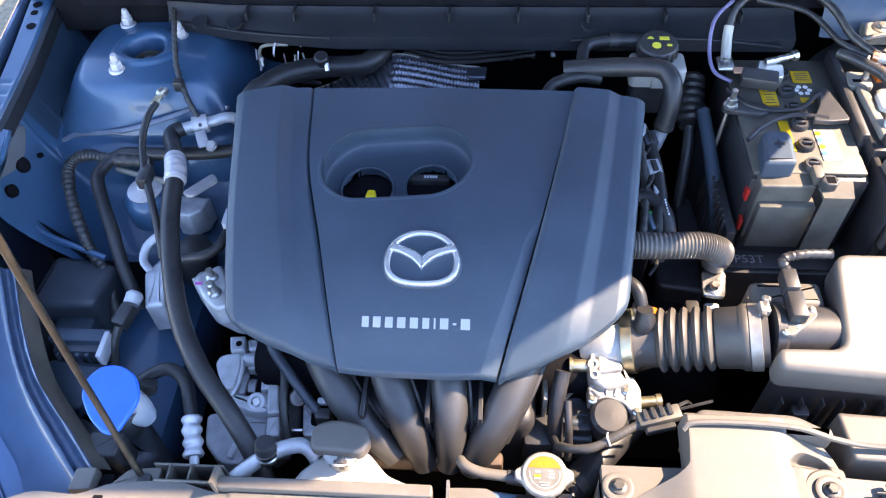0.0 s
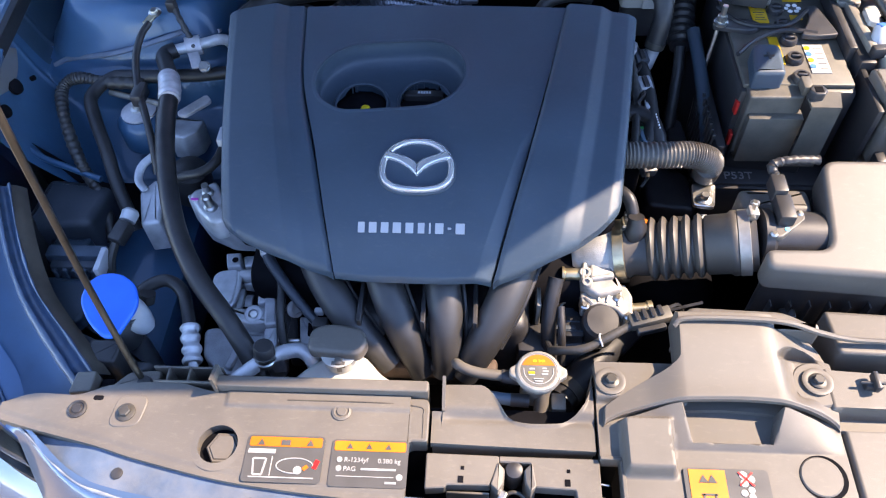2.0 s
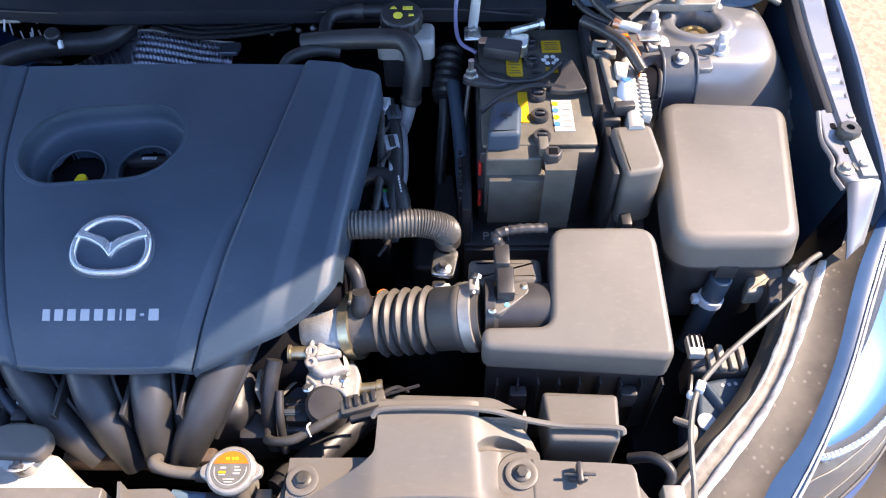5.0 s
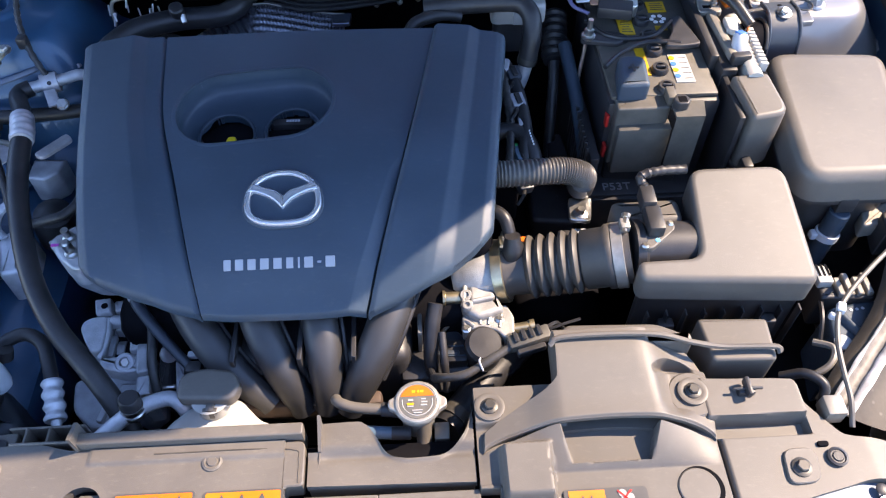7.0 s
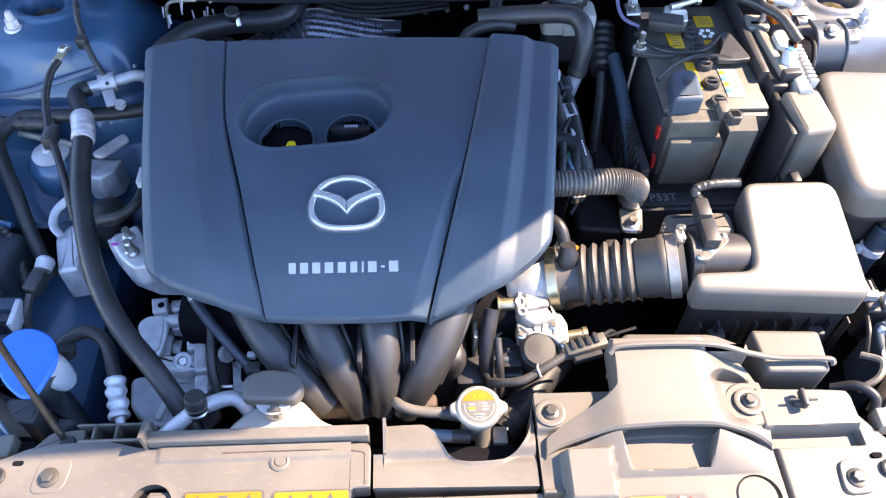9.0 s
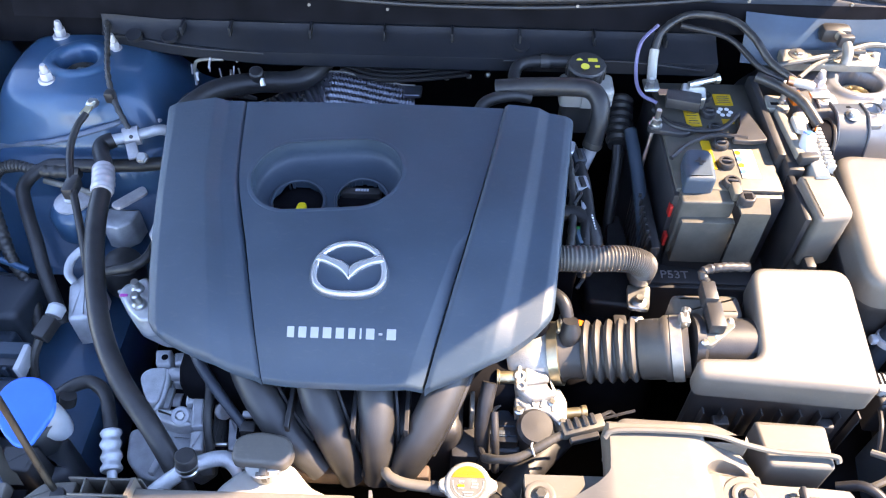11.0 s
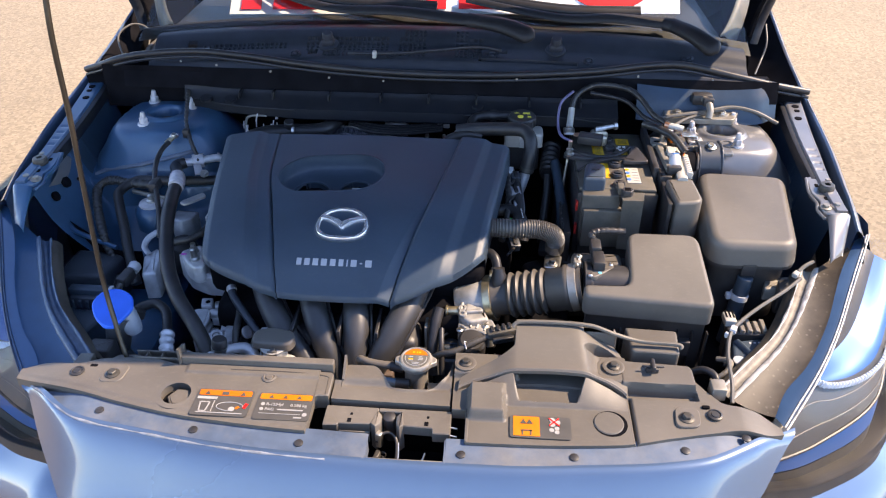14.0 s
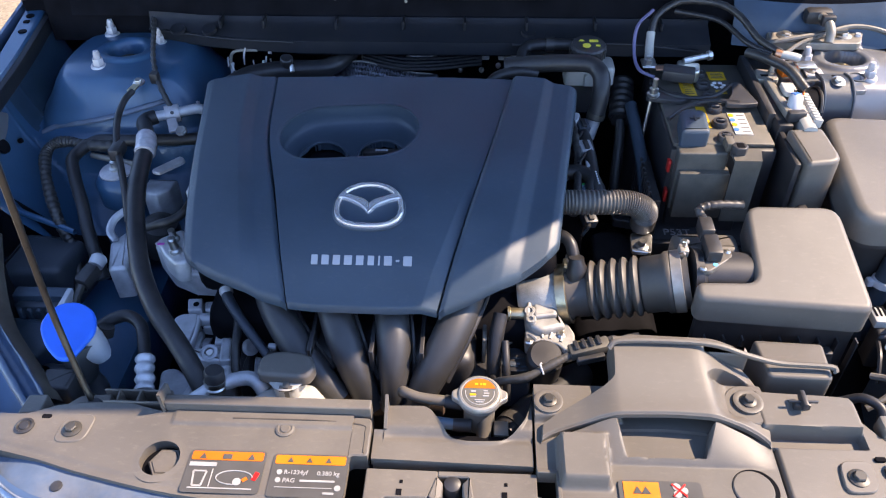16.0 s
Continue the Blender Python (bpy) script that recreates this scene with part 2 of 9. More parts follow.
blim.inputs[1].default_value, blim.inputs[2].default_value, blim.inputs[3].default_value, blim.inputs[4].default_value = 0.08, 0.24, 0.42, 0.0
bmix.data_type = "RGBA"
bmix.inputs[7].default_value = (0.17, 0.15, 0.125, 1)
fk.new(fn["Texture Coordinate"].outputs["Object"], blot.inputs["Vector"])
fk.new(blot.outputs["Distance"], blim.inputs[0])
fk.new(blim.outputs[0], bmix.inputs["Factor"])
fk.new(fn["Principled BSDF"].inputs["Base Color"].links[0].from_socket, bmix.inputs[6])
fk.new(bmix.outputs[2], fn["Principled BSDF"].inputs["Base Color"])
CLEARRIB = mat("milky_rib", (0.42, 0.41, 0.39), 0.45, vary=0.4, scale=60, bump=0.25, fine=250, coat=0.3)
# Darkened blue for the lamp in shade; the right one uses the milky rib
RIBSHADE = mat("shaded_rib", (0.024, 0.050, 0.092), 0.36, vary=0.25, scale=70, bump=0.1, coat=0.3)
# Blue of the sky is put into the clear bevel and its shaded copy
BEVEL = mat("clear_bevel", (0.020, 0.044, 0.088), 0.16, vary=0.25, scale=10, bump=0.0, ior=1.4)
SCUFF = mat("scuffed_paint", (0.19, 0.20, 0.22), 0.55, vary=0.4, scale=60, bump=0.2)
BEVELSHADE = mat("shaded_bevel", (0.020, 0.060, 0.130), 0.18, vary=0.12, scale=8, bump=0.0, coat=0.4)
DARKGLASS = mat("dark_side_glass", (0.01, 0.012, 0.013), 0.08, vary=0.05, bump=0.0)
RIBSTRIP = mat("grey_clear_strip", (0.155, 0.142, 0.124), 0.5, vary=0.45, scale=60, bump=0.2, dust=0.5, ior=1.35)
LENS = glass("lamp_lens", (0.92, 0.94, 0.97), 1.17)
SCREEN = glass("windscreen_glass", (0.86, 0.92, 0.90), 1.5, 0.0)


# ---- building helpers ----
def finish(name, bm, material, sharp=38):
    bmesh.ops.recalc_face_normals(bm, faces=bm.faces)
    me = bpy.data.meshes.new(name)
    bm.to_mesh(me)
    bm.free()
    me.materials.append(material)
    me.shade_smooth()
    me.set_sharp_from_angle(angle=radians(sharp))
    return me


def holder(name, at, label, category, group="", kind=""):
    ob = new(name)
    ob.empty_display_size = 0.02
    ob.location = at
    return tagged(ob, label, category, group, kind)


def under(ob, parent):
    """Parents ob to a thing or a part; the geometry stays in world metres."""
    ob.parent = parent
    place = Matrix.Identity(4)
    up = parent
    while up is not None:
        place = up.matrix_basis @ place if up.parent is None else place
        up = up.parent
    ob.matrix_parent_inverse = place.inverted() if parent.parent is None else Matrix.Identity(4)
    return ob


def part(name, bm, material, parent, label="", sharp=38):
    ob = under(new(name, finish(name, bm, material, sharp)), parent)
    return tagged(ob, label)


def thing(name, bm, material, label, category, group="", kind="", sharp=38):
    return tagged(new(name, finish(name, bm, material, sharp)), label, category, group, kind)


def bevel(bm, edges, r, n=2):
    if r > 0:
        bmesh.ops.bevel(bm, geom=list(edges), offset=r, segments=n, affect="EDGES", profile=0.5, clamp_overlap=True)


def rbox(x0, x1, y0, y1, z0, z1, r=0.004, n=2, m=None, bm=None):
    """A box with rounded edges."""
    b = bmesh.new()
    bmesh.ops.create_cube(b, size=1)
    for v in b.verts:
        v.co = Vector(((x0 + x1) / 2 + v.co.x * (x1 - x0), (y0 + y1) / 2 + v.co.y * (y1 - y0), (z0 + z1) / 2 + v.co.z * (z1 - z0)))
    bevel(b, b.edges, r, n)
    if m is not None:
        b.transform(m)
    return b if bm is None else join(bm, b)


def join(bm, *others):
    for o in others:
        me = bpy.data.meshes.new("tmp")
        o.to_mesh(me)
        bm.from_mesh(me)
        o.free()
        bpy.data.meshes.remove(me)
    return bm


def rounded(pts, r, n=5):
    """A polygon with its corners rounded; r is one radius or one for each corner."""
    out = []
    k = len(pts)
    for i in range(k):
        p, a, b = Vector(pts[i]), Vector(pts[i - 1]), Vector(pts[(i + 1) % k])
        rr = r[i] if isinstance(r, (list, tuple)) else r
        if rr <= 0:
            out.append(p)
            continue
        u, w = (a - p).normalized(), (b - p).normalized()
        d = min(rr, (a - p).length * 0.45, (b - p).length * 0.45)
        for j in range(n + 1):
            t = j / n
            out.append((p + u * d) * (1 - t) ** 2 + p * 2 * t * (1 - t) + (p + w * d) * t ** 2)
    return out


def inset(pts, d):
    """A closed polygon moved inwards by d (its points run counter-clockwise)."""
    out = []
    k = len(pts)
    for i in range(k):
        p, a, c = pts[i], pts[i - 1], pts[(i + 1) % k]
        u, w = (p - a).normalized(), (c - p).normalized()
        nu, nw = Vector((-u.y, u.x)), Vector((-w.y, w.x))
        nn = (nu + nw)
        nn = nn / max(nn.length_squared / 2, 0.5)
        out.append(p + nn * d)
    return out


def prism(pts, z0, z1, r=0.004, n=3, tilt=None, both=False, m=None, bm=None, draft=0.0):
    """An upright prism over a polygon with a rounded top edge; tilt(x, y) is added to z; draft widens the foot."""
    b = bmesh.new()
    P = [Vector(p[:2]) for p in pts]
    P = [p for i, p in enumerate(P) if (p - P[i - 1]).length > 1e-5]
    if sum(P[i - 1].x * P[i].y - P[i].x * P[i - 1].y for i in range(len(P))) < 0:
        P = P[::-1]
    levels = []
    if both and r > 0:
        levels += [(r * (1 - math.sin(a)), z0 + r * (1 - math.cos(a))) for a in [math.pi / 2 * k / n for k in range(n)]]
    levels += [(-draft, z0 + (r if both else 0)), (0, z1 - r)]
    if r > 0:
        levels += [(r * (1 - math.cos(a)), z1 - r + r * math.sin(a)) for a in [math.pi / 2 * k / n for k in range(1, n + 1)]]
        levels.append((r + min(0.001, 0.15 * r), z1))
    rings = [[b.verts.new((q.x, q.y, z)) for q in (inset(P, d) if d else P)] for d, z in levels]
    k = len(P)
    for lo, hi in zip(rings, rings[1:]):
        for i in range(k):
            b.faces.new((lo[i], lo[(i + 1) % k], hi[(i + 1) % k], hi[i]))
    b.faces.new(rings[0][::-1])
    b.faces.new(rings[-1])
    if tilt:
        for v in b.verts:
            v.co.z += tilt(v.co.x, v.co.y)
    if m is not None:
        b.transform(m)
    return b if bm is None else join(bm, b)


def glide(pts, steps=8):
    """Points on a smooth line through pts."""
    P = [Vector(p) for p in pts]
    P = [P[0] * 2 - P[1]] + P + [P[-1] * 2 - P[-2]]
    out = []
    for i in range(1, len(P) - 2):
        for s in range(steps):
            t = s / steps
            a, b, c, d = P[i - 1], P[i], P[i + 1], P[i + 2]
            out.append(0.5 * ((2 * b) + (c - a) * t + (2 * a - 5 * b + 4 * c - d) * t * t + (3 * b - a - 3 * c + d) * t ** 3))
    out.append(P[-2])
    return out


def tube(pts, r, n=12, steps=8, bm=None, flat=1.0):
    """A tube along a smooth line; r is a radius or a function of 0..1; flat squashes it."""
    line = glide(pts, steps) if steps > 1 else [Vector(p) for p in pts]
    b = bmesh.new()
    rings, side = [], None
    for i, p in enumerate(line):
        d = (line[min(i + 1, len(line) - 1)] - line[max(i - 1, 0)]).normalized()
        if side is None:
            side = d.orthogonal().normalized()
        side = (side - d * side.dot(d)).normalized()
        up = d.cross(side)
        rad = r(i / (len(line) - 1)) if callable(r) else r
        rings.append([b.verts.new(p + side * (rad * math.cos(2 * math.pi * k / n)) + up * (rad * flat * math.sin(2 * math.pi * k / n))) for k in range(n)])
    for a, c in zip(rings, rings[1:]):
        for k in range(n):
            b.faces.new((a[k], a[(k + 1) % n], c[(k + 1) % n], c[k]))
    b.faces.new(rings[0][::-1])
    b.faces.new(rings[-1])
    return b if bm is None else join(bm, b)


def lathe(profile, at=(0, 0, 0), axis=(0, 0, 1), n=24, bm=None):
    """A turned body: profile is (radius, height) from foot to top, about the axis through at."""
    b = bmesh.new()
    q = Vector((0, 0, 1)).rotation_difference(Vector(axis).normalized()).to_matrix().to_4x4()
    m = Matrix.Translation(at) @ q
    rings = []
    for rad, h in profile:
        rings.append([b.verts.new(m @ Vector((rad * math.cos(2 * math.pi * k / n), rad * math.sin(2 * math.pi * k / n), h))) for k in range(n)])
    for a, c in zip(rings, rings[1:]):
        for k in range(n):
            b.faces.new((a[k], a[(k + 1) % n], c[(k + 1) % n], c[k]))
    b.faces.new(rings[0][::-1])
    b.faces.new(rings[-1])
    return b if bm is None else join(bm, b)


def sheet(f, nu, nv, thick=0.0, keep=None):
    """A surface f(u, v) over the unit square, with a turned-down rim of that thickness; keep(u, v) may cut holes."""
    b = bmesh.new()
    g = [[b.verts.new(f(i / nu, j / nv)) for j in range(nv + 1)] for i in range(nu + 1)]
    for i in range(nu):
        for j in range(nv):
            if keep is None or keep((i + 0.5) / nu, (j + 0.5) / nv):
                b.faces.new((g[i][j], g[i + 1][j], g[i + 1][j + 1], g[i][j + 1]))
    loose = [v for v in b.verts if not v.link_faces]
    bmesh.ops.delete(b, geom=loose, context="VERTS")
    if thick:
        edges = [e for e in b.edges if e.is_boundary]
        ext = bmesh.ops.extrude_edge_only(b, edges=edges)
        for v in (e for e in ext["geom"] if isinstance(e, bmesh.types.BMVert)):
            v.co.z -= thick
    return b


def lerp(a, b, t):
    return a + (b - a) * t


def curve(x, *pairs):
    """Smooth monotone interpolation through (x, value) pairs."""
    if x <= pairs[0][0]:
        return pairs[0][1]
    if x >= pairs[-1][0]:
        return pairs[-1][1]
    k = next(i for i in range(len(pairs) - 1) if x <= pairs[i + 1][0])
    def slope(i):
        if i <= 0 or i >= len(pairs) - 1:
            i0, i1 = max(i - 1, 0), min(i + 1, len(pairs) - 1)
            return (pairs[i1][1] - pairs[i0][1]) / (pairs[i1][0] - pairs[i0][0])
        a = (pairs[i][1] - pairs[i - 1][1]) / (pairs[i][0] - pairs[i - 1][0])
        c = (pairs[i + 1][1] - pairs[i][1]) / (pairs[i + 1][0] - pairs[i][0])
        return 0 if a * c <= 0 else 2 * a * c / (a + c)
    (a, p), (c, q) = pairs[k], pairs[k + 1]
    h, t = c - a, (x - a) / (c - a)
    return p * (2 * t ** 3 - 3 * t * t + 1) + q * (3 * t * t - 2 * t ** 3) + h * (slope(k) * (t ** 3 - 2 * t * t + t) + slope(k + 1) * (t ** 3 - t * t))


def step(a, b, x):
    t = min(max((x - a) / (b - a), 0), 1)
    return t * t * (3 - 2 * t)


def hexbolt(name, at, axis, parent, r=0.006, flange=0.011, material=None, h=0.007):
    b = lathe([(flange, 0), (flange, 0.0015), (r * 1.05, 0.003)], at, axis, 20)
    join(b, lathe([(r, 0.002), (r, h - 0.001), (r * 0.85, h)], at, axis, 6))
    return part(name, b, material or STEEL, parent)


def hoop(x, y, z, r, thick, flat=1.0, n=40):
    """A ring lying flat."""
    return tube([(x + r * math.cos(2 * math.pi * k / n), y + r * math.sin(2 * math.pi * k / n), z) for k in range(n + 1)], thick, 8, 1, flat=flat)


# ---- ground ----
def build_ground():
    b = bmesh.new()
    bmesh.ops.create_grid(b, x_segments=40, y_segments=40, size=400)
    thing("ground", b, ASPHALT, "sunlit sandy beige worn asphalt of a car park", "ground", kind="structure")


build_ground()

# ---- car body ----
CX = -0.04


def bumper_edge(x):
    return curve(x, (-0.62, 0.288), (-0.581, 0.258), (-0.522, 0.217), (-0.488, 0.205), (-0.397, 0.189), (-0.310, 0.175), (-0.227, 0.166), (-0.145, 0.161), (0.0, 0.157), (0.129, 0.158), (0.245, 0.167), (0.323, 0.175), (0.403, 0.190), (0.494, 0.236), (0.532, 0.257), (0.57, 0.280))


def panel_edge(x):
    """Front line of the plastic panel on the bumper's flange."""
    return curve(x, (-0.645, 0.290), (-0.56, 0.266), (-0.506, 0.254), (-0.458, 0.241), (-0.329, 0.216), (-0.16, 0.202), (0.0, 0.197), (0.138, 0.198), (0.288, 0.207), (0.371, 0.226), (0.429, 0.239), (0.471, 0.247), (0.500, 0.246), (0.53, 0.252))


car = holder("car_body", (CX, 1.0, 0), "dark blue metallic hatchback with its bonnet open", "car")


def build_bumper():
    def f(u, v):
        d = curve(v, (0, 0.597), (0.05, 0.593), (0.08, 0.582), (0.165, 0.542), (0.24, 0.498), (0.4, 0.445), (1, 0.38))
        x = CX + lerp(-d, d, u)
        y = bumper_edge(x)
        low = 0.016 * step(0.52, 0.597, abs(x - CX))
        # a tight roll from the flat flange into the face
        fwd = curve(v, (0, 0.008), (0.02, 0.003), (0.05, -0.004), (0.08, -0.010), (0.18, -0.048), (0.5, -0.155), (1, -0.24))
        drop = curve(v, (0, 0.0), (0.02, 0.0004), (0.05, 0.003), (0.08, 0.009), (0.18, 0.068), (0.5, 0.24), (1, 0.50))
        return Vector((x, y + fwd, 0.8178 - low - drop))
    skin = part("bumper", sheet(f, 90, 60, 0.0), PAINT, car, "dark blue painted bumper with a dusty upper edge")
    scuff = [f(0.01 + 0.42 * k / 14, 0.035) + Vector((0, 0, 0.0004)) for k in range(15)]
    part("scuffed_edge", tube(scuff, lambda t: 0.0016 + 0.0010 * math.sin(t * 17) * math.sin(t * 41), 8, 6, flat=0.4), SCUFF, skin, "pale scuffed edge")


def build_fender(sgn):
    """A front wing: from its inner bonnet gap outwards and down."""
    def f(u, v):
        y = lerp(0.655, 1.75, u)
        inner = curve(y, (0.655, 0.790), (0.73, 0.790), (0.88, 0.802), (1.07, 0.813), (1.25, 0.822), (1.5, 0.838), (1.75, 0.855))
        z = curve(y, (0.655, 0.915), (0.73, 0.944), (0.88, 0.966), (1.07, 0.984), (1.25, 1.006), (1.5, 1.045), (1.75, 1.085))
        out = curve(v, (0, -0.004), (0.10, 0.0), (0.2, 0.014), (0.35, 0.032), (0.6, 0.042), (1, 0.045))
        dz = curve(v, (0, -0.07), (0.10, 0.0), (0.2, -0.012), (0.35, -0.075), (0.6, -0.2), (1, -0.55))
        return Vector((CX + sgn * (inner + out), y, z + dz))
    part("front_wing", sheet(f, 30, 24), PAINT, car, "dark blue painted front wing")


def build_bay():
    # dark tub that closes the engine bay below and around, coloured as shade
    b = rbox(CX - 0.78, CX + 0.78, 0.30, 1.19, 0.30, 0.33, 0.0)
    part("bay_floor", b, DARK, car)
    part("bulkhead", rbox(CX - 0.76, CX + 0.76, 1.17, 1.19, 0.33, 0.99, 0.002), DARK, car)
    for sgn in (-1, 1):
        # right rail near-black where the left is blue: shade in the colour
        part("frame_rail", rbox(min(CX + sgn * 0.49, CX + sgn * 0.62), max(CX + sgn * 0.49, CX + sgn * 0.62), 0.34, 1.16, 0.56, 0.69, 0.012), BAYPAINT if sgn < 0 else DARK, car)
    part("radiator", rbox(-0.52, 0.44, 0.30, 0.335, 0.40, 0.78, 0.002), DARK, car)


def apron(sgn):
    """Strut tower and inner wing as one pressed sheet."""
    ox, oy = (-0.627, 0.968) if sgn < 0 else (0.572, 0.962)
    walls = ((0.395, 0.55), (0.50, 0.66), (0.60, 0.725), (0.68, 0.785), (0.735, 0.852), (0.765, 0.935)) if sgn < 0 else ((0.395, 0.55), (0.50, 0.62), (0.60, 0.67), (0.69, 0.715), (0.735, 0.765), (0.748, 0.84), (0.765, 0.945))
    def heights(u, v):
        x = lerp(0.395, 0.765, u)
        y = lerp(0.695, 1.075, v)
        wx = CX + sgn * x
        dx, dy = abs(wx - ox) * 0.90, (y - oy) * (1.24 if y < oy else 0.8)
        round_d = math.hypot(dx, dy)
        flat_d = (dx ** 3.2 + abs(dy) ** 3.2) ** (1 / 3.2)
        d = lerp(round_d, flat_d * 1.04, step(0.06, 0.11, round_d))
        tower = curve(d, (0, 0.948), (0.0262, 0.950), (0.0285, 0.9545), (0.034, 0.9580), (0.042, 0.9575), (0.049, 0.9515), (0.060, 0.950), (0.088, 0.945), (0.097, 0.940), (0.128, 0.893), (0.140, 0.876), (0.146, 0.862), (0.158, 0.854), (0.176, 0.848), (0.184, 0.80), (0.30, 0.735))
        tower -= 0.06 * step(0.0268, 0.0250, d)
        # a pressed bead across the sloping front of the tower
        tower += 0.004 * math.exp(-((d - 0.112) / 0.006) ** 2) * step(0.05, 0.02, abs(wx - ox + sgn * 0.03)) * step(oy, oy - 0.04, y)
        wall = curve(x, *walls) + 0.10 * (y - 0.8)
        wall += 0.0035 * step(0.006, 0.0, abs(y - 0.905)) + 0.0035 * step(0.006, 0.0, abs(y - 0.835 - 0.25 * (x - 0.70)))
        return wx, y, tower, wall
    def f(u, v):
        wx, y, tower, wall = heights(u, v)
        k = 0.014
        h = max(k - abs(tower - wall), 0) / k
        return Vector((wx, y, max(tower, wall) + h * h * k * 0.25))
    def on_tower(u, v):
        wx, y, tower, wall = heights(u, v)
        return tower > wall
    sealed = lambda u, v: lerp(0.695, 1.075, v) > 0.866
    return sheet(f, 150, 170, 0.0, on_tower), sheet(f, 150, 170, 0.0, lambda u, v: not on_tower(u, v) and sealed(u, v)), sheet(f, 150, 170, 0.0, lambda u, v: not on_tower(u, v) and not sealed(u, v))


def build_aprons():
    # one paint: blue copy on the shaded side, pale copy on the sunlit
    for sgn, paint in ((-1, BAYPAINT), (1, BAYLIT)):
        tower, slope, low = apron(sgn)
        wing = part("strut_tower", tower, paint, car, "blue painted strut tower" if sgn < 0 else "blue strut tower, sunlight put into its paler paint")
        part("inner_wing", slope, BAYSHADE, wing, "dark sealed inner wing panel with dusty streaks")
        # the right wall takes the darkened copy, since it lies in shade
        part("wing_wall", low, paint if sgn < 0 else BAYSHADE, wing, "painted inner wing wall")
        top = lambda y: curve(y, (0.60, 0.925), (0.75, 0.942), (1.09, 0.973))
        near = lambda y: curve(y, (0.60, 0.758), (0.775, 0.750), (0.893, 0.752), (1.09, 0.767))
        def f(u, v):
            y = lerp(0.680, 1.09, v)
            x = near(y) + u * curve(y, (0.60, 0.024), (0.75, 0.025), (0.895, 0.035), (1.09, 0.042))
            dent = 0.0020 * max(math.sin((y - 0.803) * 270), 0) if 0.803 < y < 0.896 and 0.22 < u < 0.78 else 0
            return Vector((CX + sgn * x, y, top(y) + 0.006 * step(0.0, 0.12, u) * step(1, 0.88, u) - dent))
        rail = part("wing_rail", sheet(f, 14, 190, 0.03), paint, car, "painted wing rail with bolt holes")
        def lip(u, v):
            y = lerp(0.785, 1.085, u)
            return Vector((CX + sgn * (near(y) - 0.011 * math.sin(math.pi * min(v, 0.5)) + 0.002), y, top(y) + 0.002 - 0.030 * max(v - 0.35, 0)))
        part("rail_lip", sheet(lip, 30, 8, 0.004), LEDGE, rail, "dark sealing lip along the rail")
        for y in (1.055, 1.003):
            z = top(y) + 0.0065
            part("rail_hole", lathe([(0.0075, -0.004), (0.0075, 0.0006)], (CX + sgn * (0.764 + 0.022 * (y - 0.92) / 0.14), y, z), n=16), DARK, rail)
        part("rail_notch", prism(rounded([(CX + sgn * 0.778, 1.03), (CX + sgn * 0.789, 1.03), (CX + sgn * 0.789, 1.041), (CX + sgn * 0.778, 1.041)], 0.004, 3), top(1.035) + 0.002, top(1.035) + 0.0068, 0.0), DARK, rail)
        if sgn < 0:
            fold = lambda u, v: Vector((-0.792 + 0.010 * math.sin(math.pi * v) - 0.004 * v, lerp(0.808, 0.735, v) + 0.034 * u - 0.012 * u * v, lerp(0.936, 0.890, v) - 0.030 * u + 0.010 * u * v))
            # the stay wears the lit copy of the paint for its bright look
            part("wing_stay", sheet(fold, 8, 20, 0.003), BAYLIT, wing, "pale blue stamped stay")
            for hx, hy, hz, hr in ((-0.782, 0.786, 0.880, 0.012), (-0.781, 0.738, 0.874, 0.010), (-0.770, 0.815, 0.872, 0.004)):
                part("wing_hole", lathe([(hr, -0.004), (hr, 0.0015)], (hx, hy, hz), (0.92, 0.05, 0.40), 18), DARK, wing)
        tx, ty = (-0.627, 0.968) if sgn < 0 else (0.572, 0.962)
        pts = ((-0.679, 1.042), (-0.583, 1.009), (-0.658, 0.925)) if sgn < 0 else ((0.606, 1.012), (0.510, 0.962), (0.594, 0.912))
        for x, y in pts:
            lean = (-sgn * 0.08, 0, 1)
            stud = lathe([(0.013, -0.012), (0.013, 0.001), (0.0115, 0.003)], (x, y, 0.949), lean, 24)
            join(stud, lathe([(0.0092, 0.002), (0.0092, 0.013), (0.0080, 0.0145)], (x, y, 0.949), lean, 6), lathe([(0.0060, 0.012), (0.0056, 0.022), (0.0040, 0.0275)], (x, y, 0.949), lean, 12))
            part("strut_nut", stud, PALENUT, wing, "pale zinc strut nut")
        part("strut_well", lathe([(0.0, -0.045), (0.036, -0.044)], (tx, ty, 0.945), n=24), DARK, wing)
        part("strut_mount", lathe([(0.0255, -0.02), (0.0255, -0.010), (0.016, -0.004), (0.013, -0.012), (0.012, -0.030)], (tx, ty, 0.945), n=24), BRASSY if sgn > 0 else BOLTDARK, wing)
        part("strut_rod", lathe([(0.009, -0.05), (0.009, -0.008), (0.007, -0.006)], (tx, ty, 0.945), n=6), STEEL if sgn < 0 else BRASSY, wing)


def scuttle_top(x, v):
    a = abs((x - CX) / 0.78)
    yf = 1.062 + 0.012 * math.cos(a * math.pi)
    y = lerp(yf, 1.205 - 0.05 * a ** 2.2, v)
    z = curve(v, (0, 1.030), (0.10, 1.048), (0.45, 1.062), (0.60, 1.078), (0.80, 1.088), (1, 1.085)) - 0.035 * a ** 3
    return Vector((x, y, z))


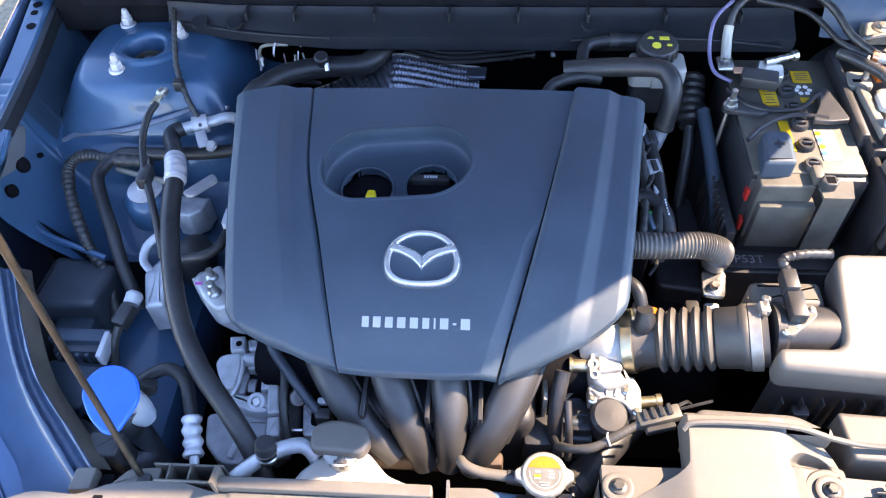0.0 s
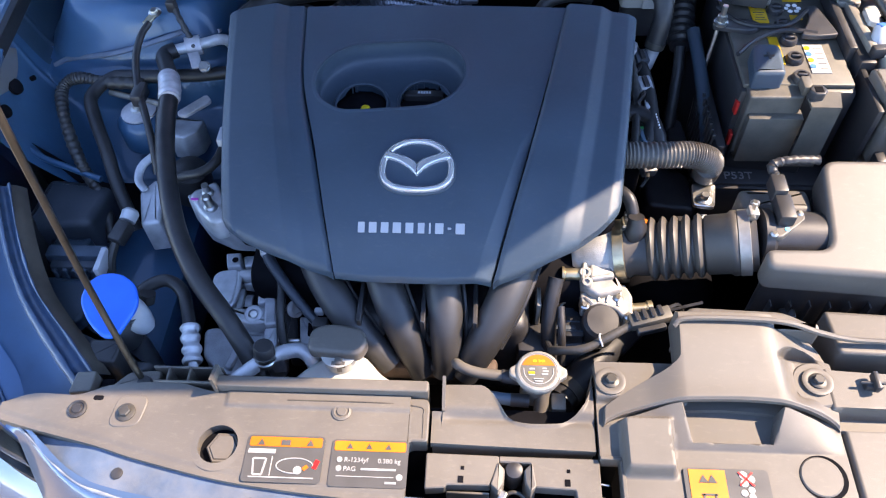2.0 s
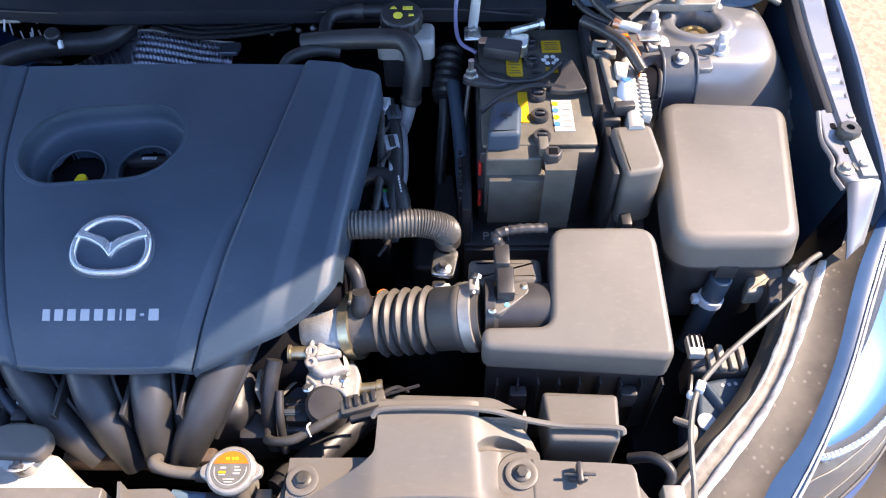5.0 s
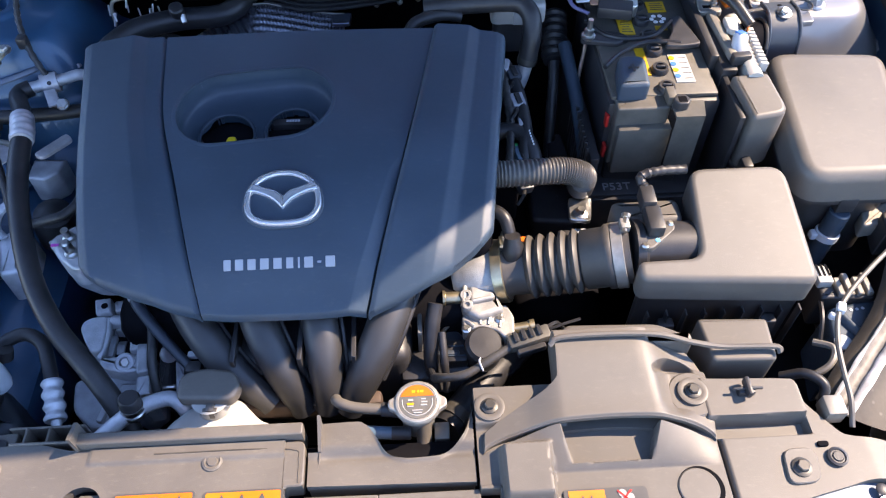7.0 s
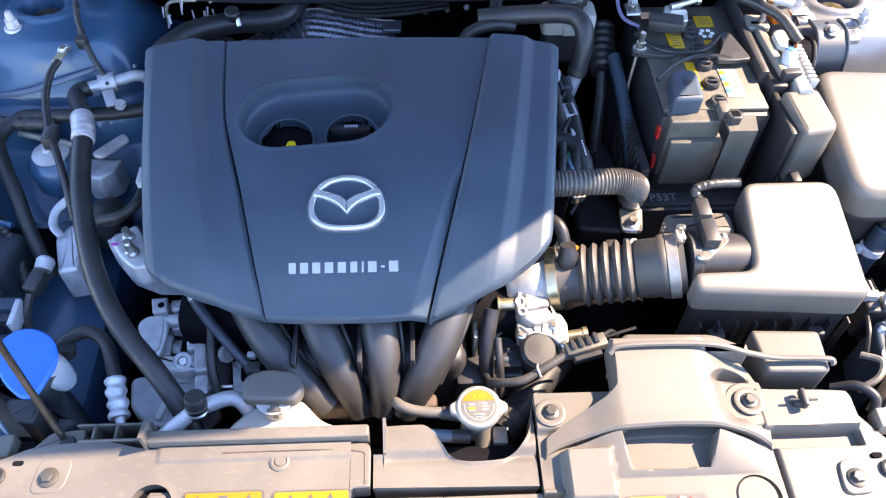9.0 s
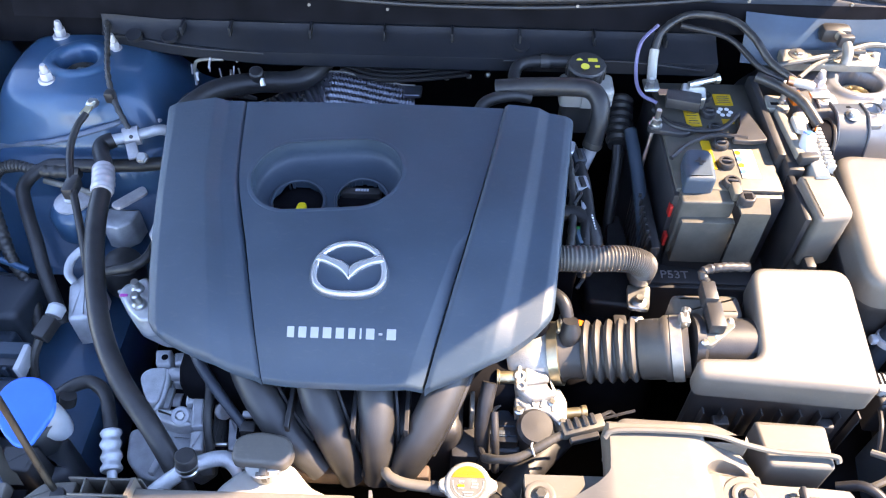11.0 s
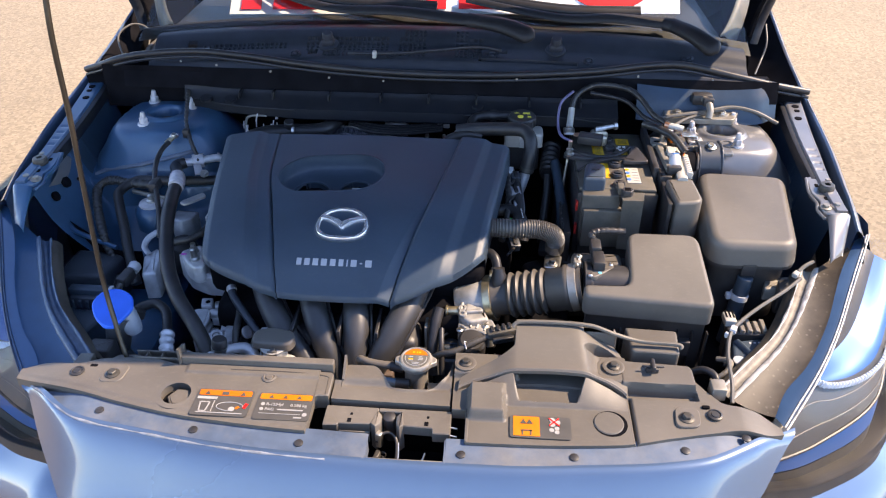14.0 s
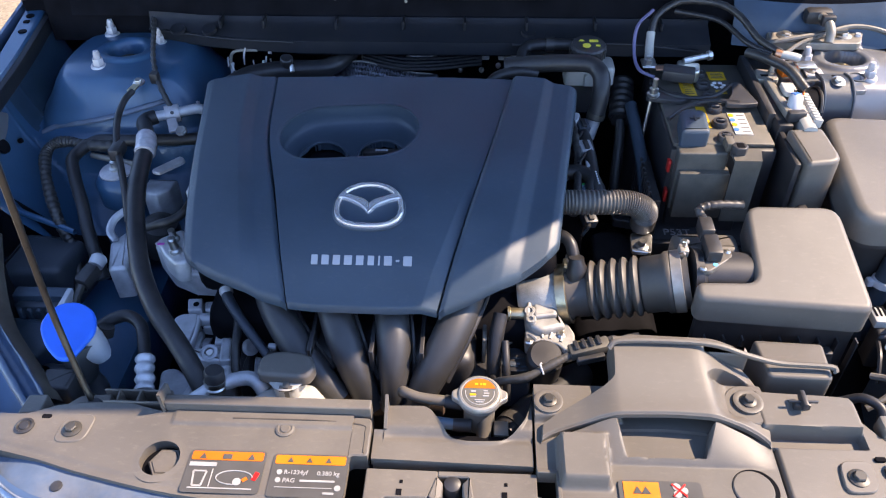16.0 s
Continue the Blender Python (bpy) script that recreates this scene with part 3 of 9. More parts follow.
def build_cowl():
    # plastic scuttle with air holes, and the rubber bonnet seal along its front
    nu, nv = 252, 28
    x0, x1 = -0.685, 0.640
    def warp(t, n):
        # wide cells for the holes, narrow ones for the bars between them
        p, r = divmod(t * n, 2)
        return (p + (0.34 * r if r <= 1 else 0.34 + 0.66 * (r - 1))) / (n / 2)
    areas = ((-0.335, -0.150, 5, 15), (-0.128, -0.060, 4, 16), (0.000, 0.062, 4, 15), (-0.545, -0.375, 11, 14), (-0.12, -0.06, 17, 19), (0.005, 0.030, 17, 19))
    def keep(u, v):
        i, j = int(u * nu), int(v * nv)
        x = lerp(x0, x1, warp(u, nu))
        if i % 2 and j % 2:
            for a, b, lo, hi in areas:
                if a < x < b and lo <= j <= hi and not (-0.335 < x < -0.29 and j < 9) and not (-0.24 < x < -0.15 and j < 8):
                    return False
        if -0.605 < x < -0.585 and 12 <= j <= 15 or 0.095 < x < 0.118 and 9 <= j <= 10 or -0.33 < x < -0.308 and 6 <= j <= 8:
            return False
        if 0.055 < x < 0.27 and 3 <= j <= 4:
            return False
        return True
    top = part("scuttle", sheet(lambda u, v: scuttle_top(lerp(x0, x1, warp(u, nu)), warp(v, nv)), nu, nv, 0.008, keep), SCUTTLE, car, "black plastic scuttle with air holes below the windscreen", 30)
    # dark box under the air holes stands in for their shade
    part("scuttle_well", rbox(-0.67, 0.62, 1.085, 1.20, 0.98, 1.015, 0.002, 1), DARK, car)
    for x, v in ((-0.355, 0.22), (-0.141, 0.20), (0.296, 0.22), (0.513, 0.5), (0.085, 0.26), (-0.56, 0.45)):
        c = scuttle_top(x, v)
        part("screw_cup", lathe([(0.013, -0.003), (0.013, 0.002), (0.009, 0.003), (0.007, 0.0), (0.005, 0.003)], c, (0, -0.3, 1), 20), SCUTTLE, top)
    for x in (-0.284, 0.225):
        c = scuttle_top(x, 0.45)
        b = lathe([(0.024, -0.004), (0.022, 0.004), (0.013, 0.008), (0.012, 0.030), (0.009, 0.034)], c, (0, -0.35, 1), 20)
        part("washer_nozzle", join(b, rbox(x - 0.014, x + 0.014, c.y - 0.018, c.y + 0.006, c.z + 0.002, c.z + 0.018, 0.005)), SCUTTLE, top)
    tubing = [scuttle_top(x, v) + Vector((0, 0, 0.008)) for x, v in ((-0.235, 0.14), (-0.18, 0.13), (-0.10, 0.17), (-0.02, 0.28), (0.03, 0.36), (0.07, 0.37), (0.105, 0.30))]
    part("washer_tube", tube(tubing, 0.0032, 8), RUBBER, top)
    part("tube_clip", rbox(-0.178, -0.170, 1.074, 1.088, 1.052, 1.066, 0.001, 1), WHITE, top)
    # upright face under the seal and the ribbed ledge in front of it
    wall = lambda u, v: Vector((lerp(-0.74, 0.70, u), lerp(1.058, 1.040, v), lerp(1.028, 0.985, v)))
    part("scuttle_face", sheet(wall, 40, 6), DARK, car)
    ledge = lambda u, v: Vector((lerp(-0.60, 0.36, u), lerp(1.040, curve(u, (0, 1.026), (0.06, 1.018), (0.2, 0.998), (0.3, 0.990), (1, 0.990)), v), curve(v, (0, 0.986), (0.12, 0.988), (0.2, 0.982), (1, 0.964)) + 0.006 * step(0.12, 0.0, u)))
    led = part("scuttle_ledge", sheet(ledge, 60, 10, 0.022), LEDGE, car, "dark grey plastic ledge with small ribs")
    for x in (-0.47, -0.395, -0.27, -0.155, -0.05, 0.055, 0.17, 0.28):
        part("ledge_rib", rbox(x - 0.002, x + 0.002, 1.012, 1.040, 0.975, 0.990, 0.001, 1), LEDGE, led)
    for x in (-0.545, -0.49, 0.058):
        part("ledge_boss", lathe([(0.013, -0.002), (0.012, 0.004), (0.006, 0.003)], (x, 1.012, 0.973), (0, -0.3, 1), 18), LEDGE, led)
    part("ledge_edge", tube([(-0.60, 1.024, 0.968), (-0.53, 1.012, 0.965), (-0.45, 0.998, 0.963), (-0.34, 0.988, 0.963)], 0.0025, 8), LEDGE, led)
    part("ledge_edge", tube([(0.03, 0.988, 0.962), (0.10, 0.985, 0.966), (0.22, 0.990, 0.964), (0.34, 0.985, 0.955)], 0.0025, 8), LEDGE, led)
    brk = prism(rounded([(-0.34, 0.994), (0.03, 0.994), (0.03, 1.010), (-0.34, 1.010)], 0.003, 2), 0.938, 0.966, 0.002)
    cross = part("cross_member", brk, DARK, car)
    for x in (-0.31, -0.265, -0.10, -0.055):
        part("square_hole", rbox(x - 0.006, x + 0.006, 0.9925, 0.998, 0.944, 0.957, 0, 1), DARK, cross)
    # body panel at the corner, its paint darkened for shade
    part("corner_panel", sheet(lambda u, v: Vector((lerp(0.40, 0.70, u), lerp(1.050, 1.010, v) + 0.02 * step(0.85, 1, u), curve(v, (0, 1.02), (0.5, 0.995), (0.8, 0.968), (1, 0.955)) - 0.010 * math.sin(u * math.pi))), 20, 10), BAYSHADE, car, "blue painted bulkhead corner, darkened for shade")
    part("corner_panel", sheet(lambda u, v: Vector((lerp(-0.79, -0.56, u), lerp(1.055, 1.046, v), curve(v, (0, 1.03), (0.5, 0.985), (1, 0.935)))), 20, 10), DARK, car)
    line = [(-0.845, 1.085, 1.005), (-0.80, 1.072, 1.022), (-0.75, 1.060, 1.042), (-0.68, 1.058, 1.056), (-0.564, 1.062, 1.063), (-0.45, 1.068, 1.052), (-0.345, 1.065, 1.040), (-0.20, 1.055, 1.032), (-0.05, 1.050, 1.029), (0.12, 1.052, 1.031), (0.30, 1.062, 1.040), (0.42, 1.074, 1.052), (0.50, 1.080, 1.053), (0.60, 1.072, 1.036), (0.70, 1.072, 1.015), (0.775, 1.080, 1.000)]
    seal = part("bonnet_seal", tube(line, 0.0072, 12), SEAL, car, "black rubber bonnet seal")
    part("seal_lip", tube([Vector(p) + Vector((0, -0.004, -0.011)) for p in line], 0.0036, 8), SEAL, seal)
    for x in (-0.60, -0.52, -0.40, -0.27, -0.15, 0.14, 0.40, 0.56):
        part("seal_pin", lathe([(0.0025, 0), (0.0025, 0.003)], (x, curve(x, (-0.6, 1.045), (-0.15, 1.037), (0.56, 1.06)), curve(x, (-0.6, 1.046), (-0.15, 1.016), (0.4, 1.035), (0.56, 1.03))), (0, -1, 0.2), 8), BRACKET, seal)


def build_screen():
    def f(u, v):
        a = abs(2 * u - 1)
        x = CX + (2 * u - 1) * 0.70
        return Vector((CX + (x - CX) * (1 - 0.10 * v), 1.200 - 0.045 * a ** 2.2 + v * 0.75, 1.083 - 0.03 * a ** 3 + v * 0.42))
    ob = part("windscreen", sheet(f, 40, 10), SCREEN, car, "sloping glass windscreen")
    ob.visible_shadow = False
    part("dashboard", rbox(-0.72, 0.64, 1.24, 1.9, 0.6, 1.05, 0.04), BLACK, car)
    # unseen roof, added to block the low sky behind the scuttle
    part("roof", sheet(lambda u, v: Vector((CX + lerp(-0.62, 0.62, u), lerp(1.93, 3.4, v), 1.49 + 0.05 * math.sin(math.pi * v) - 0.03 * abs(2 * u - 1) ** 3)), 12, 12, 0.03), PAINT, car, "blue painted roof")
    part("cabin_floor", rbox(-0.80, 0.72, 1.25, 3.5, 0.30, 0.42, 0.02), DARK, car)
    part("tailgate", rbox(-0.78, 0.70, 3.45, 3.52, 0.30, 1.45, 0.02), PAINT, car)
    part("seat_back", rbox(-0.62, -0.14, 2.25, 2.40, 0.45, 1.15, 0.05), BLACK, car)
    part("seat_back", rbox(0.08, 0.56, 2.25, 2.40, 0.45, 1.15, 0.05), BLACK, car)
    part("frit_band", sheet(lambda u, v: f(u, v * 0.045) + Vector((0, 0, -0.004)), 40, 3), BLACK, car)
    for sgn in (-1, 1):
        pil = [Vector((CX + sgn * d, y, z)) for d, y, z in ((0.800, 1.52, 1.10), (0.775, 1.62, 1.18), (0.73, 1.80, 1.33), (0.68, 1.95, 1.475))]
        part("pillar", tube(pil, 0.030, 12, flat=0.7), PAINT, car, "blue painted windscreen pillar")
        def rim(u, v):
            d = curve(u, (0, 0.655), (0.25, 0.672), (0.5, 0.705), (0.75, 0.735), (1, 0.765))
            y = curve(u, (0, 1.262), (0.25, 1.285), (0.5, 1.36), (0.75, 1.47), (1, 1.60))
            z = curve(u, (0, 1.060), (0.25, 1.078), (0.5, 1.125), (0.75, 1.155), (1, 1.20))
            return Vector((CX + sgn * (d + 0.034 * v), y + 0.012 * v, z + 0.006 * math.sin(math.pi * v) - 0.035 * v * v))
        part("screen_trim", sheet(rim, 24, 8, 0.006), DUSTSUNTRIM, car, "dusty plastic trim, paled for sun, at the corner of the windscreen")
        part("hinge_arm", tube([(CX + sgn * 0.755, 1.325, 1.02), (CX + sgn * 0.764, 1.33, 1.075), (CX + sgn * 0.768, 1.30, 1.14), (CX + sgn * 0.765, 1.235, 1.205)], 0.017, 10, flat=0.5), SCUTTLE, car, "black bonnet hinge arm")
        part("hinge_arm_rib", tube([(CX + sgn * 0.738, 1.315, 1.04), (CX + sgn * 0.744, 1.315, 1.09), (CX + sgn * 0.746, 1.28, 1.15)], 0.005, 8), DARK, car)
        part("wing_liner", sheet(lambda u, v: Vector((CX + sgn * lerp(0.66, curve(lerp(1.10, 1.74, v), (1.07, 0.810), (1.25, 0.820), (1.5, 0.836), (1.75, 0.853)), u), lerp(1.10, 1.74, v), lerp(0.93, curve(lerp(1.10, 1.74, v), (1.07, 0.980), (1.25, 1.002), (1.5, 1.041), (1.75, 1.081)), u ** 2.5))), 14, 14), DARK, car)
        part("gutter_wire", tube([(CX + sgn * 0.720, 1.16, 1.005), (CX + sgn * 0.752, 1.235, 1.012), (CX + sgn * 0.764, 1.26, 1.045), (CX + sgn * 0.766, 1.30, 1.075)] if sgn > 0 else [(CX - 0.735, 1.14, 1.00), (CX - 0.765, 1.19, 1.045), (CX - 0.745, 1.235, 1.062), (CX - 0.712, 1.245, 1.045), (CX - 0.700, 1.19, 1.01)], 0.0022, 8), CABLE, car, "thin grey drain cable in the gutter")
        part("door_side", rbox(min(CX + sgn * 0.865, CX + sgn * 0.895), max(CX + sgn * 0.865, CX + sgn * 0.895), 1.72, 3.6, 0.25, 1.02, 0.02), PAINT, car)
        part("side_glass", sheet(lambda u, v: Vector((CX + sgn * lerp(0.865, 0.62, v), lerp(1.75 + 0.30 * v, 3.2, u), lerp(1.02, 1.45, v))), 4, 4), DARKGLASS, car)
        part("cowl_end", prism(rounded([(CX + sgn * 0.650, 1.165), (CX + sgn * 0.685, 1.130), (CX + sgn * 0.700, 1.180), (CX + sgn * 0.684, 1.235), (CX + sgn * 0.668, 1.235)], 0.012, 4), 0.985, 1.030, 0.010, 3, lambda x, y: 0.16 * (y - 1.18)), DUSTSUNTRIM, car, "dusty plastic end piece of the scuttle, paled for sun")
        # added near-black sheets close the gutter and stand in for its shade
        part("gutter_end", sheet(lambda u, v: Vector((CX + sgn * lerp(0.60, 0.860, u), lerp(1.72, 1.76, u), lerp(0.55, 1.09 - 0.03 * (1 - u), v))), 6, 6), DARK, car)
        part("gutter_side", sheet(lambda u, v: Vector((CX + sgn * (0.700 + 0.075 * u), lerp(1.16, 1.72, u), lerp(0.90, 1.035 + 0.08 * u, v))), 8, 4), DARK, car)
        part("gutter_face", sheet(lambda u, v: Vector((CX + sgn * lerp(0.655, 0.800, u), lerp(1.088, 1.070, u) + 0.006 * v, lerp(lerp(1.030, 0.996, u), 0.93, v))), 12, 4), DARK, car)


def build_bonnet():
    """The raised bonnet: a pressed panel on its hinge arms."""
    ang = radians(46)
    def f(u, v):
        a = abs(2 * u - 1)
        half = curve(v, (0, 0.765), (0.3, 0.812), (0.58, 0.805), (0.8, 0.725), (1, 0.640))
        length = v * (0.97 - 0.14 * a ** 2.5)
        bow = 0.03 * math.sin(math.pi * v) * (1 - 0.4 * a ** 2)
        drop = 0.020 * a ** 14 * max(1 - v * 6, 0) ** 2
        return Vector((CX + (2 * u - 1) * half, 1.235 - 0.115 * a ** 2 + 0.065 * a ** 2 * max(1 - v * 5, 0) + drop - length * math.cos(ang) + bow * math.sin(ang), 1.225 - 0.02 * a ** 2 - drop + length * math.sin(ang) + bow * math.cos(ang)))
    b = sheet(f, 40, 40)
    bmesh.ops.solidify(b, geom=b.faces[:], thickness=0.02)
    lid = part("bonnet", b, PAINT, car, "raised blue bonnet")
    under_side = Vector((0, -math.sin(ang), -math.cos(ang)))
    # unseen liner, added to dim what the scuttle and cover reflect
    part("bonnet_liner", sheet(lambda u, v: f(lerp(0.03, 0.97, u), lerp(0.02, 0.95, v)) + under_side * (0.022 + 0.012 * math.sin(math.pi * u) ** 0.3), 30, 20), DARK, lid, "unseen black liner added under the bonnet")


build_bumper(), build_fender(-1), build_fender(1), build_bay(), build_aprons(), build_cowl(), build_screen(), build_bonnet()


# ---- engine cover ----
cover = holder("engine_cover", (-0.17, 0.66, 0.86), "dark grey moulded plastic engine cover with silver emblem", "engine cover")


def cover_z(y):
    return curve(y, (0.44, 0.845), (0.472, 0.868), (0.51, 0.897), (0.55, 0.915), (0.584, 0.927), (0.664, 0.944), (0.80, 0.957), (0.88, 0.966))


def pool(x, y):
    """Signed distance to the rim of the oval recess."""
    cx, cy = -0.210, 0.733
    dx, dy = abs(x - cx) - 0.040, y - cy - 0.075 * (x - cx)
    return math.hypot(max(dx, 0), dy) - 0.061


def seam_left(y):
    return curve(y, (0.46, -0.262), (0.514, -0.275), (0.598, -0.295), (0.739, -0.329), (0.868, -0.341))


def seam_right(y):
    return curve(y, (0.46, -0.073), (0.541, -0.047), (0.633, -0.022), (0.752, 0.005), (0.877, 0.031))


def build_cover():
    def front(x):
        return curve(x, (-0.30, 0.474), (-0.264, 0.468), (-0.217, 0.464), (-0.143, 0.463), (-0.071, 0.467), (-0.03, 0.472))
    def centre(u, v):
        y0 = lerp(0.866, 0.465, v)
        xl, xr = seam_left(y0), seam_right(y0)
        x = lerp(xl, xr, u)
        y = lerp(0.866, front(x), v)
        z = cover_z(y) + 0.003 * (1 - (2 * u - 1) ** 2)
        # tapering facet along one seam
        wide = (0.012 + 0.008 * max(v - 0.6, 0) / 0.4) * step(0.54, 0.63, v)
        z -= max(wide - (xr - x), 0) * 0.42
        d = pool(x, y)
        if d < 0:
            z -= 0.041 + 0.06 * (0.72 - y)
        return Vector((x, y, z))
    holes = ((-0.252, 0.719), (-0.165, 0.725))
    def keep(u, v):
        p = centre(u, v)
        return (pool(p.x, p.y) > 0.0026 or pool(p.x, p.y) < lerp(-0.010, -0.031, step(0.69, 0.75, p.y))) and min(math.hypot(p.x - hx, p.y - hy) for hx, hy in holes) > 0.0362
    b = sheet(centre, 170, 190, 0.012, keep)
    part("centre_panel", b, COVER, cover, sharp=60)
    def bowl(u, v):
        a = u * 2 * math.pi
        back = step(0.69, 0.75, 0.733 + 0.06 * math.sin(a))
        d = curve(v, (0, 0.0062), (0.12, 0.0024), (0.20, 0.0004), (0.28, -0.0008), (0.42, lerp(-0.0012, 0.0014, back)), (0.56, lerp(-0.0018, 0.0014, back)), (0.70, lerp(-0.0026, -0.0010, back)), (0.82, lerp(-0.0036, -0.0075, back)), (1, lerp(-0.010, -0.034, back)))
        r = 0.061 + d
        x, y = r * math.cos(a), r * math.sin(a)
        x += -0.210 + 0.040 * min(max(math.cos(a) * 6, -1), 1)
        y += 0.733 + 0.075 * (x + 0.210)
        drop = curve(v, (0, 0.0), (0.12, -0.0006), (0.20, 0.0002), (0.28, 0.003), (0.70, 0.80), (0.80, 0.90), (0.92, 0.985), (1, 0.99)) if v > 0.24 else 0.0
        deep = 0.041 + 0.06 * (0.72 - y)
        w = (x - seam_left(y)) / (seam_right(y) - seam_left(y))
        return Vector((x, y, cover_z(y) + 0.003 * (1 - (2 * w - 1) ** 2) + (0.0005 if v > 0.05 else -0.0006) - deep * drop))
    bowl_mesh = sheet(bowl, 160, 40)
    bmesh.ops.remove_doubles(bowl_mesh, verts=bowl_mesh.verts, dist=0.00005)
    part("recess", bowl_mesh, COVER, cover, sharp=70)
    for hx, hy in holes:
        ring = [Vector((hx + 0.0362 * math.cos(k * math.pi / 20), hy + 0.0362 * math.sin(k * math.pi / 20), 0)) for k in range(41)]
        for p in ring:
            p.z = cover_z(p.y) - (0.041 + 0.06 * (0.72 - p.y)) + 0.003
        part("hole_collar", tube([p for p in ring if pool(p.x, p.y) < -0.004], 0.0024, 8, 1), COVER, cover)
        # near-black plug stands in for the shade down the hole
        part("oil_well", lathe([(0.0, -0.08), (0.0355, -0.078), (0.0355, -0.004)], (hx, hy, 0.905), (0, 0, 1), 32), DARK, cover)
    for sgn in (-1, 1):
        def wing(u, v):
            y0 = lerp(0.868, 0.472, v)
            if sgn > 0:
                xi, xo = seam_right(y0) + 0.0002, lerp(0.130, 0.090, v)
                yf = curve(u, (0, 0.4645), (0.25, 0.477), (0.5, 0.494), (0.75, 0.522), (0.9, 0.552), (1, 0.585))
            else:
                xi, xo = seam_left(y0) - 0.0002, lerp(-0.457, -0.411, v)
                yf = curve(u, (0, 0.4695), (0.3, 0.4795), (0.55, 0.491), (0.8, 0.510), (0.92, 0.530), (1, 0.556))
            flare = curve(u, (0, 0), (0.5, 0.53), (0.8, 0.87), (0.92, 0.982), (1, 1.0))
            x = lerp(xi, xo, flare)
            y = lerp(0.868 - 0.014 * u * u, yf, v)
            z = cover_z(y) + 0.006
            # a soft ridge along the wing, then the turned-down edge
            if sgn > 0:
                z -= 0.0066 * min(max((u - 0.46) / 0.13, 0), 1) + 0.005 * u + 0.0085 * step(0.70, 1.0, v) * max(1 - u * 2.6, 0)
            else:
                z -= 0.0065 * min(max((0.36 - u) / 0.15, 0), 1) + 0.014 * max(u - 0.36, 0)
            z -= curve(u, (0.80, 0), (0.88, 0.005), (0.95, 0.020), (1, 0.052)) * lerp(0.7, 1.0, v)
            z -= 0.0045 * step(0.045, 0.0, u)
            return Vector((x, y, z))
        part("side_panel", sheet(wing, 60, 60, 0.014), COVER, cover, sharp=60)


build_cover()



# ---- emblem and lettering of the cover ----
def tangent(x, y, lift=0.0):
    """A frame on the cover's top at (x, y): x across, y up the slope, z out."""
    s = math.atan((cover_z(y + 0.006) - cover_z(y - 0.006)) / 0.012)
    return Matrix.Translation((x, y, cover_z(y) + 0.003 + lift)) @ Matrix.Rotation(s, 4, "X")


def build_emblem():
    m = tangent(-0.1655, 0.583, 0.0015)
    def oval(a, dr):
        c, q = math.cos(a), math.sin(a)
        e = (abs(c) ** 2.3 + abs(q) ** 2.3) ** (-1 / 2.3)
        return Vector(((0.0425 + dr) * c * e, (0.0335 + dr) * q * e - 0.003 * math.cos(2 * a), 0))
    def band(u, v):
        p = oval(2 * math.pi * u, curve(v, (0, -0.0036), (0.2, -0.0034), (0.35, -0.0018), (0.65, 0.0018), (0.8, 0.0036), (1, 0.0038)))
        p.z = curve(v, (0, 0.0), (0.2, 0.0025), (0.35, 0.0042), (0.65, 0.0042), (0.8, 0.0025), (1, -0.001))
        return p
    ring = sheet(band, 72, 10)
    ring.transform(m)
    emblem = part("emblem", ring, CHROME, cover, "chrome oval badge ring")
    for sgn in (-1, 1):
        top = [(0.000, 0.0045), (0.009, 0.0115), (0.022, 0.0160), (0.037, 0.0225)]
        low = [(0.0415, 0.0115), (0.028, 0.0085), (0.012, 0.000), (0.000, -0.0125)]
        pts = [(sgn * x, y) for x, y in [(p.x, p.y) for p in glide([(*q, 0) for q in top], 5)] + [(p.x, p.y) for p in glide([(*q, 0) for q in low], 5)]]
        b = prism(pts, -0.001, 0.0055, 0.0018, 2)
        b.transform(m)
        part("emblem_wing", b, CHROME, emblem)
    part("emblem_seat", prism([tuple(oval(2 * math.pi * k / 48, 0.0062))[:2] for k in range(48)], -0.004, -0.0006, 0.001, 1, m=m), COVER, emblem)
    # silver word mark as plain bars
    widths = [0.0098, 0.0112, 0.0112, 0.0122, 0.0118, 0.0100, 0.0030, 0.0120, 0.0055, 0.0130]
    gap = (0.130 - 0.86 * sum(widths)) / 9
    x = -0.2345
    for k, w in enumerate(0.86 * q for q in widths):
        mm = tangent(x + w / 2, 0.512, -0.001)
        h = 0.0014 if k == 8 else 0.0066
        b = rbox(-w / 2, w / 2, -h, h, -0.001, 0.0012, 0.0006, 1)
        b.transform(mm)
        part("word_bar", b, SILVERPRINT, cover, "silver-white printed bar")
        x += w + gap


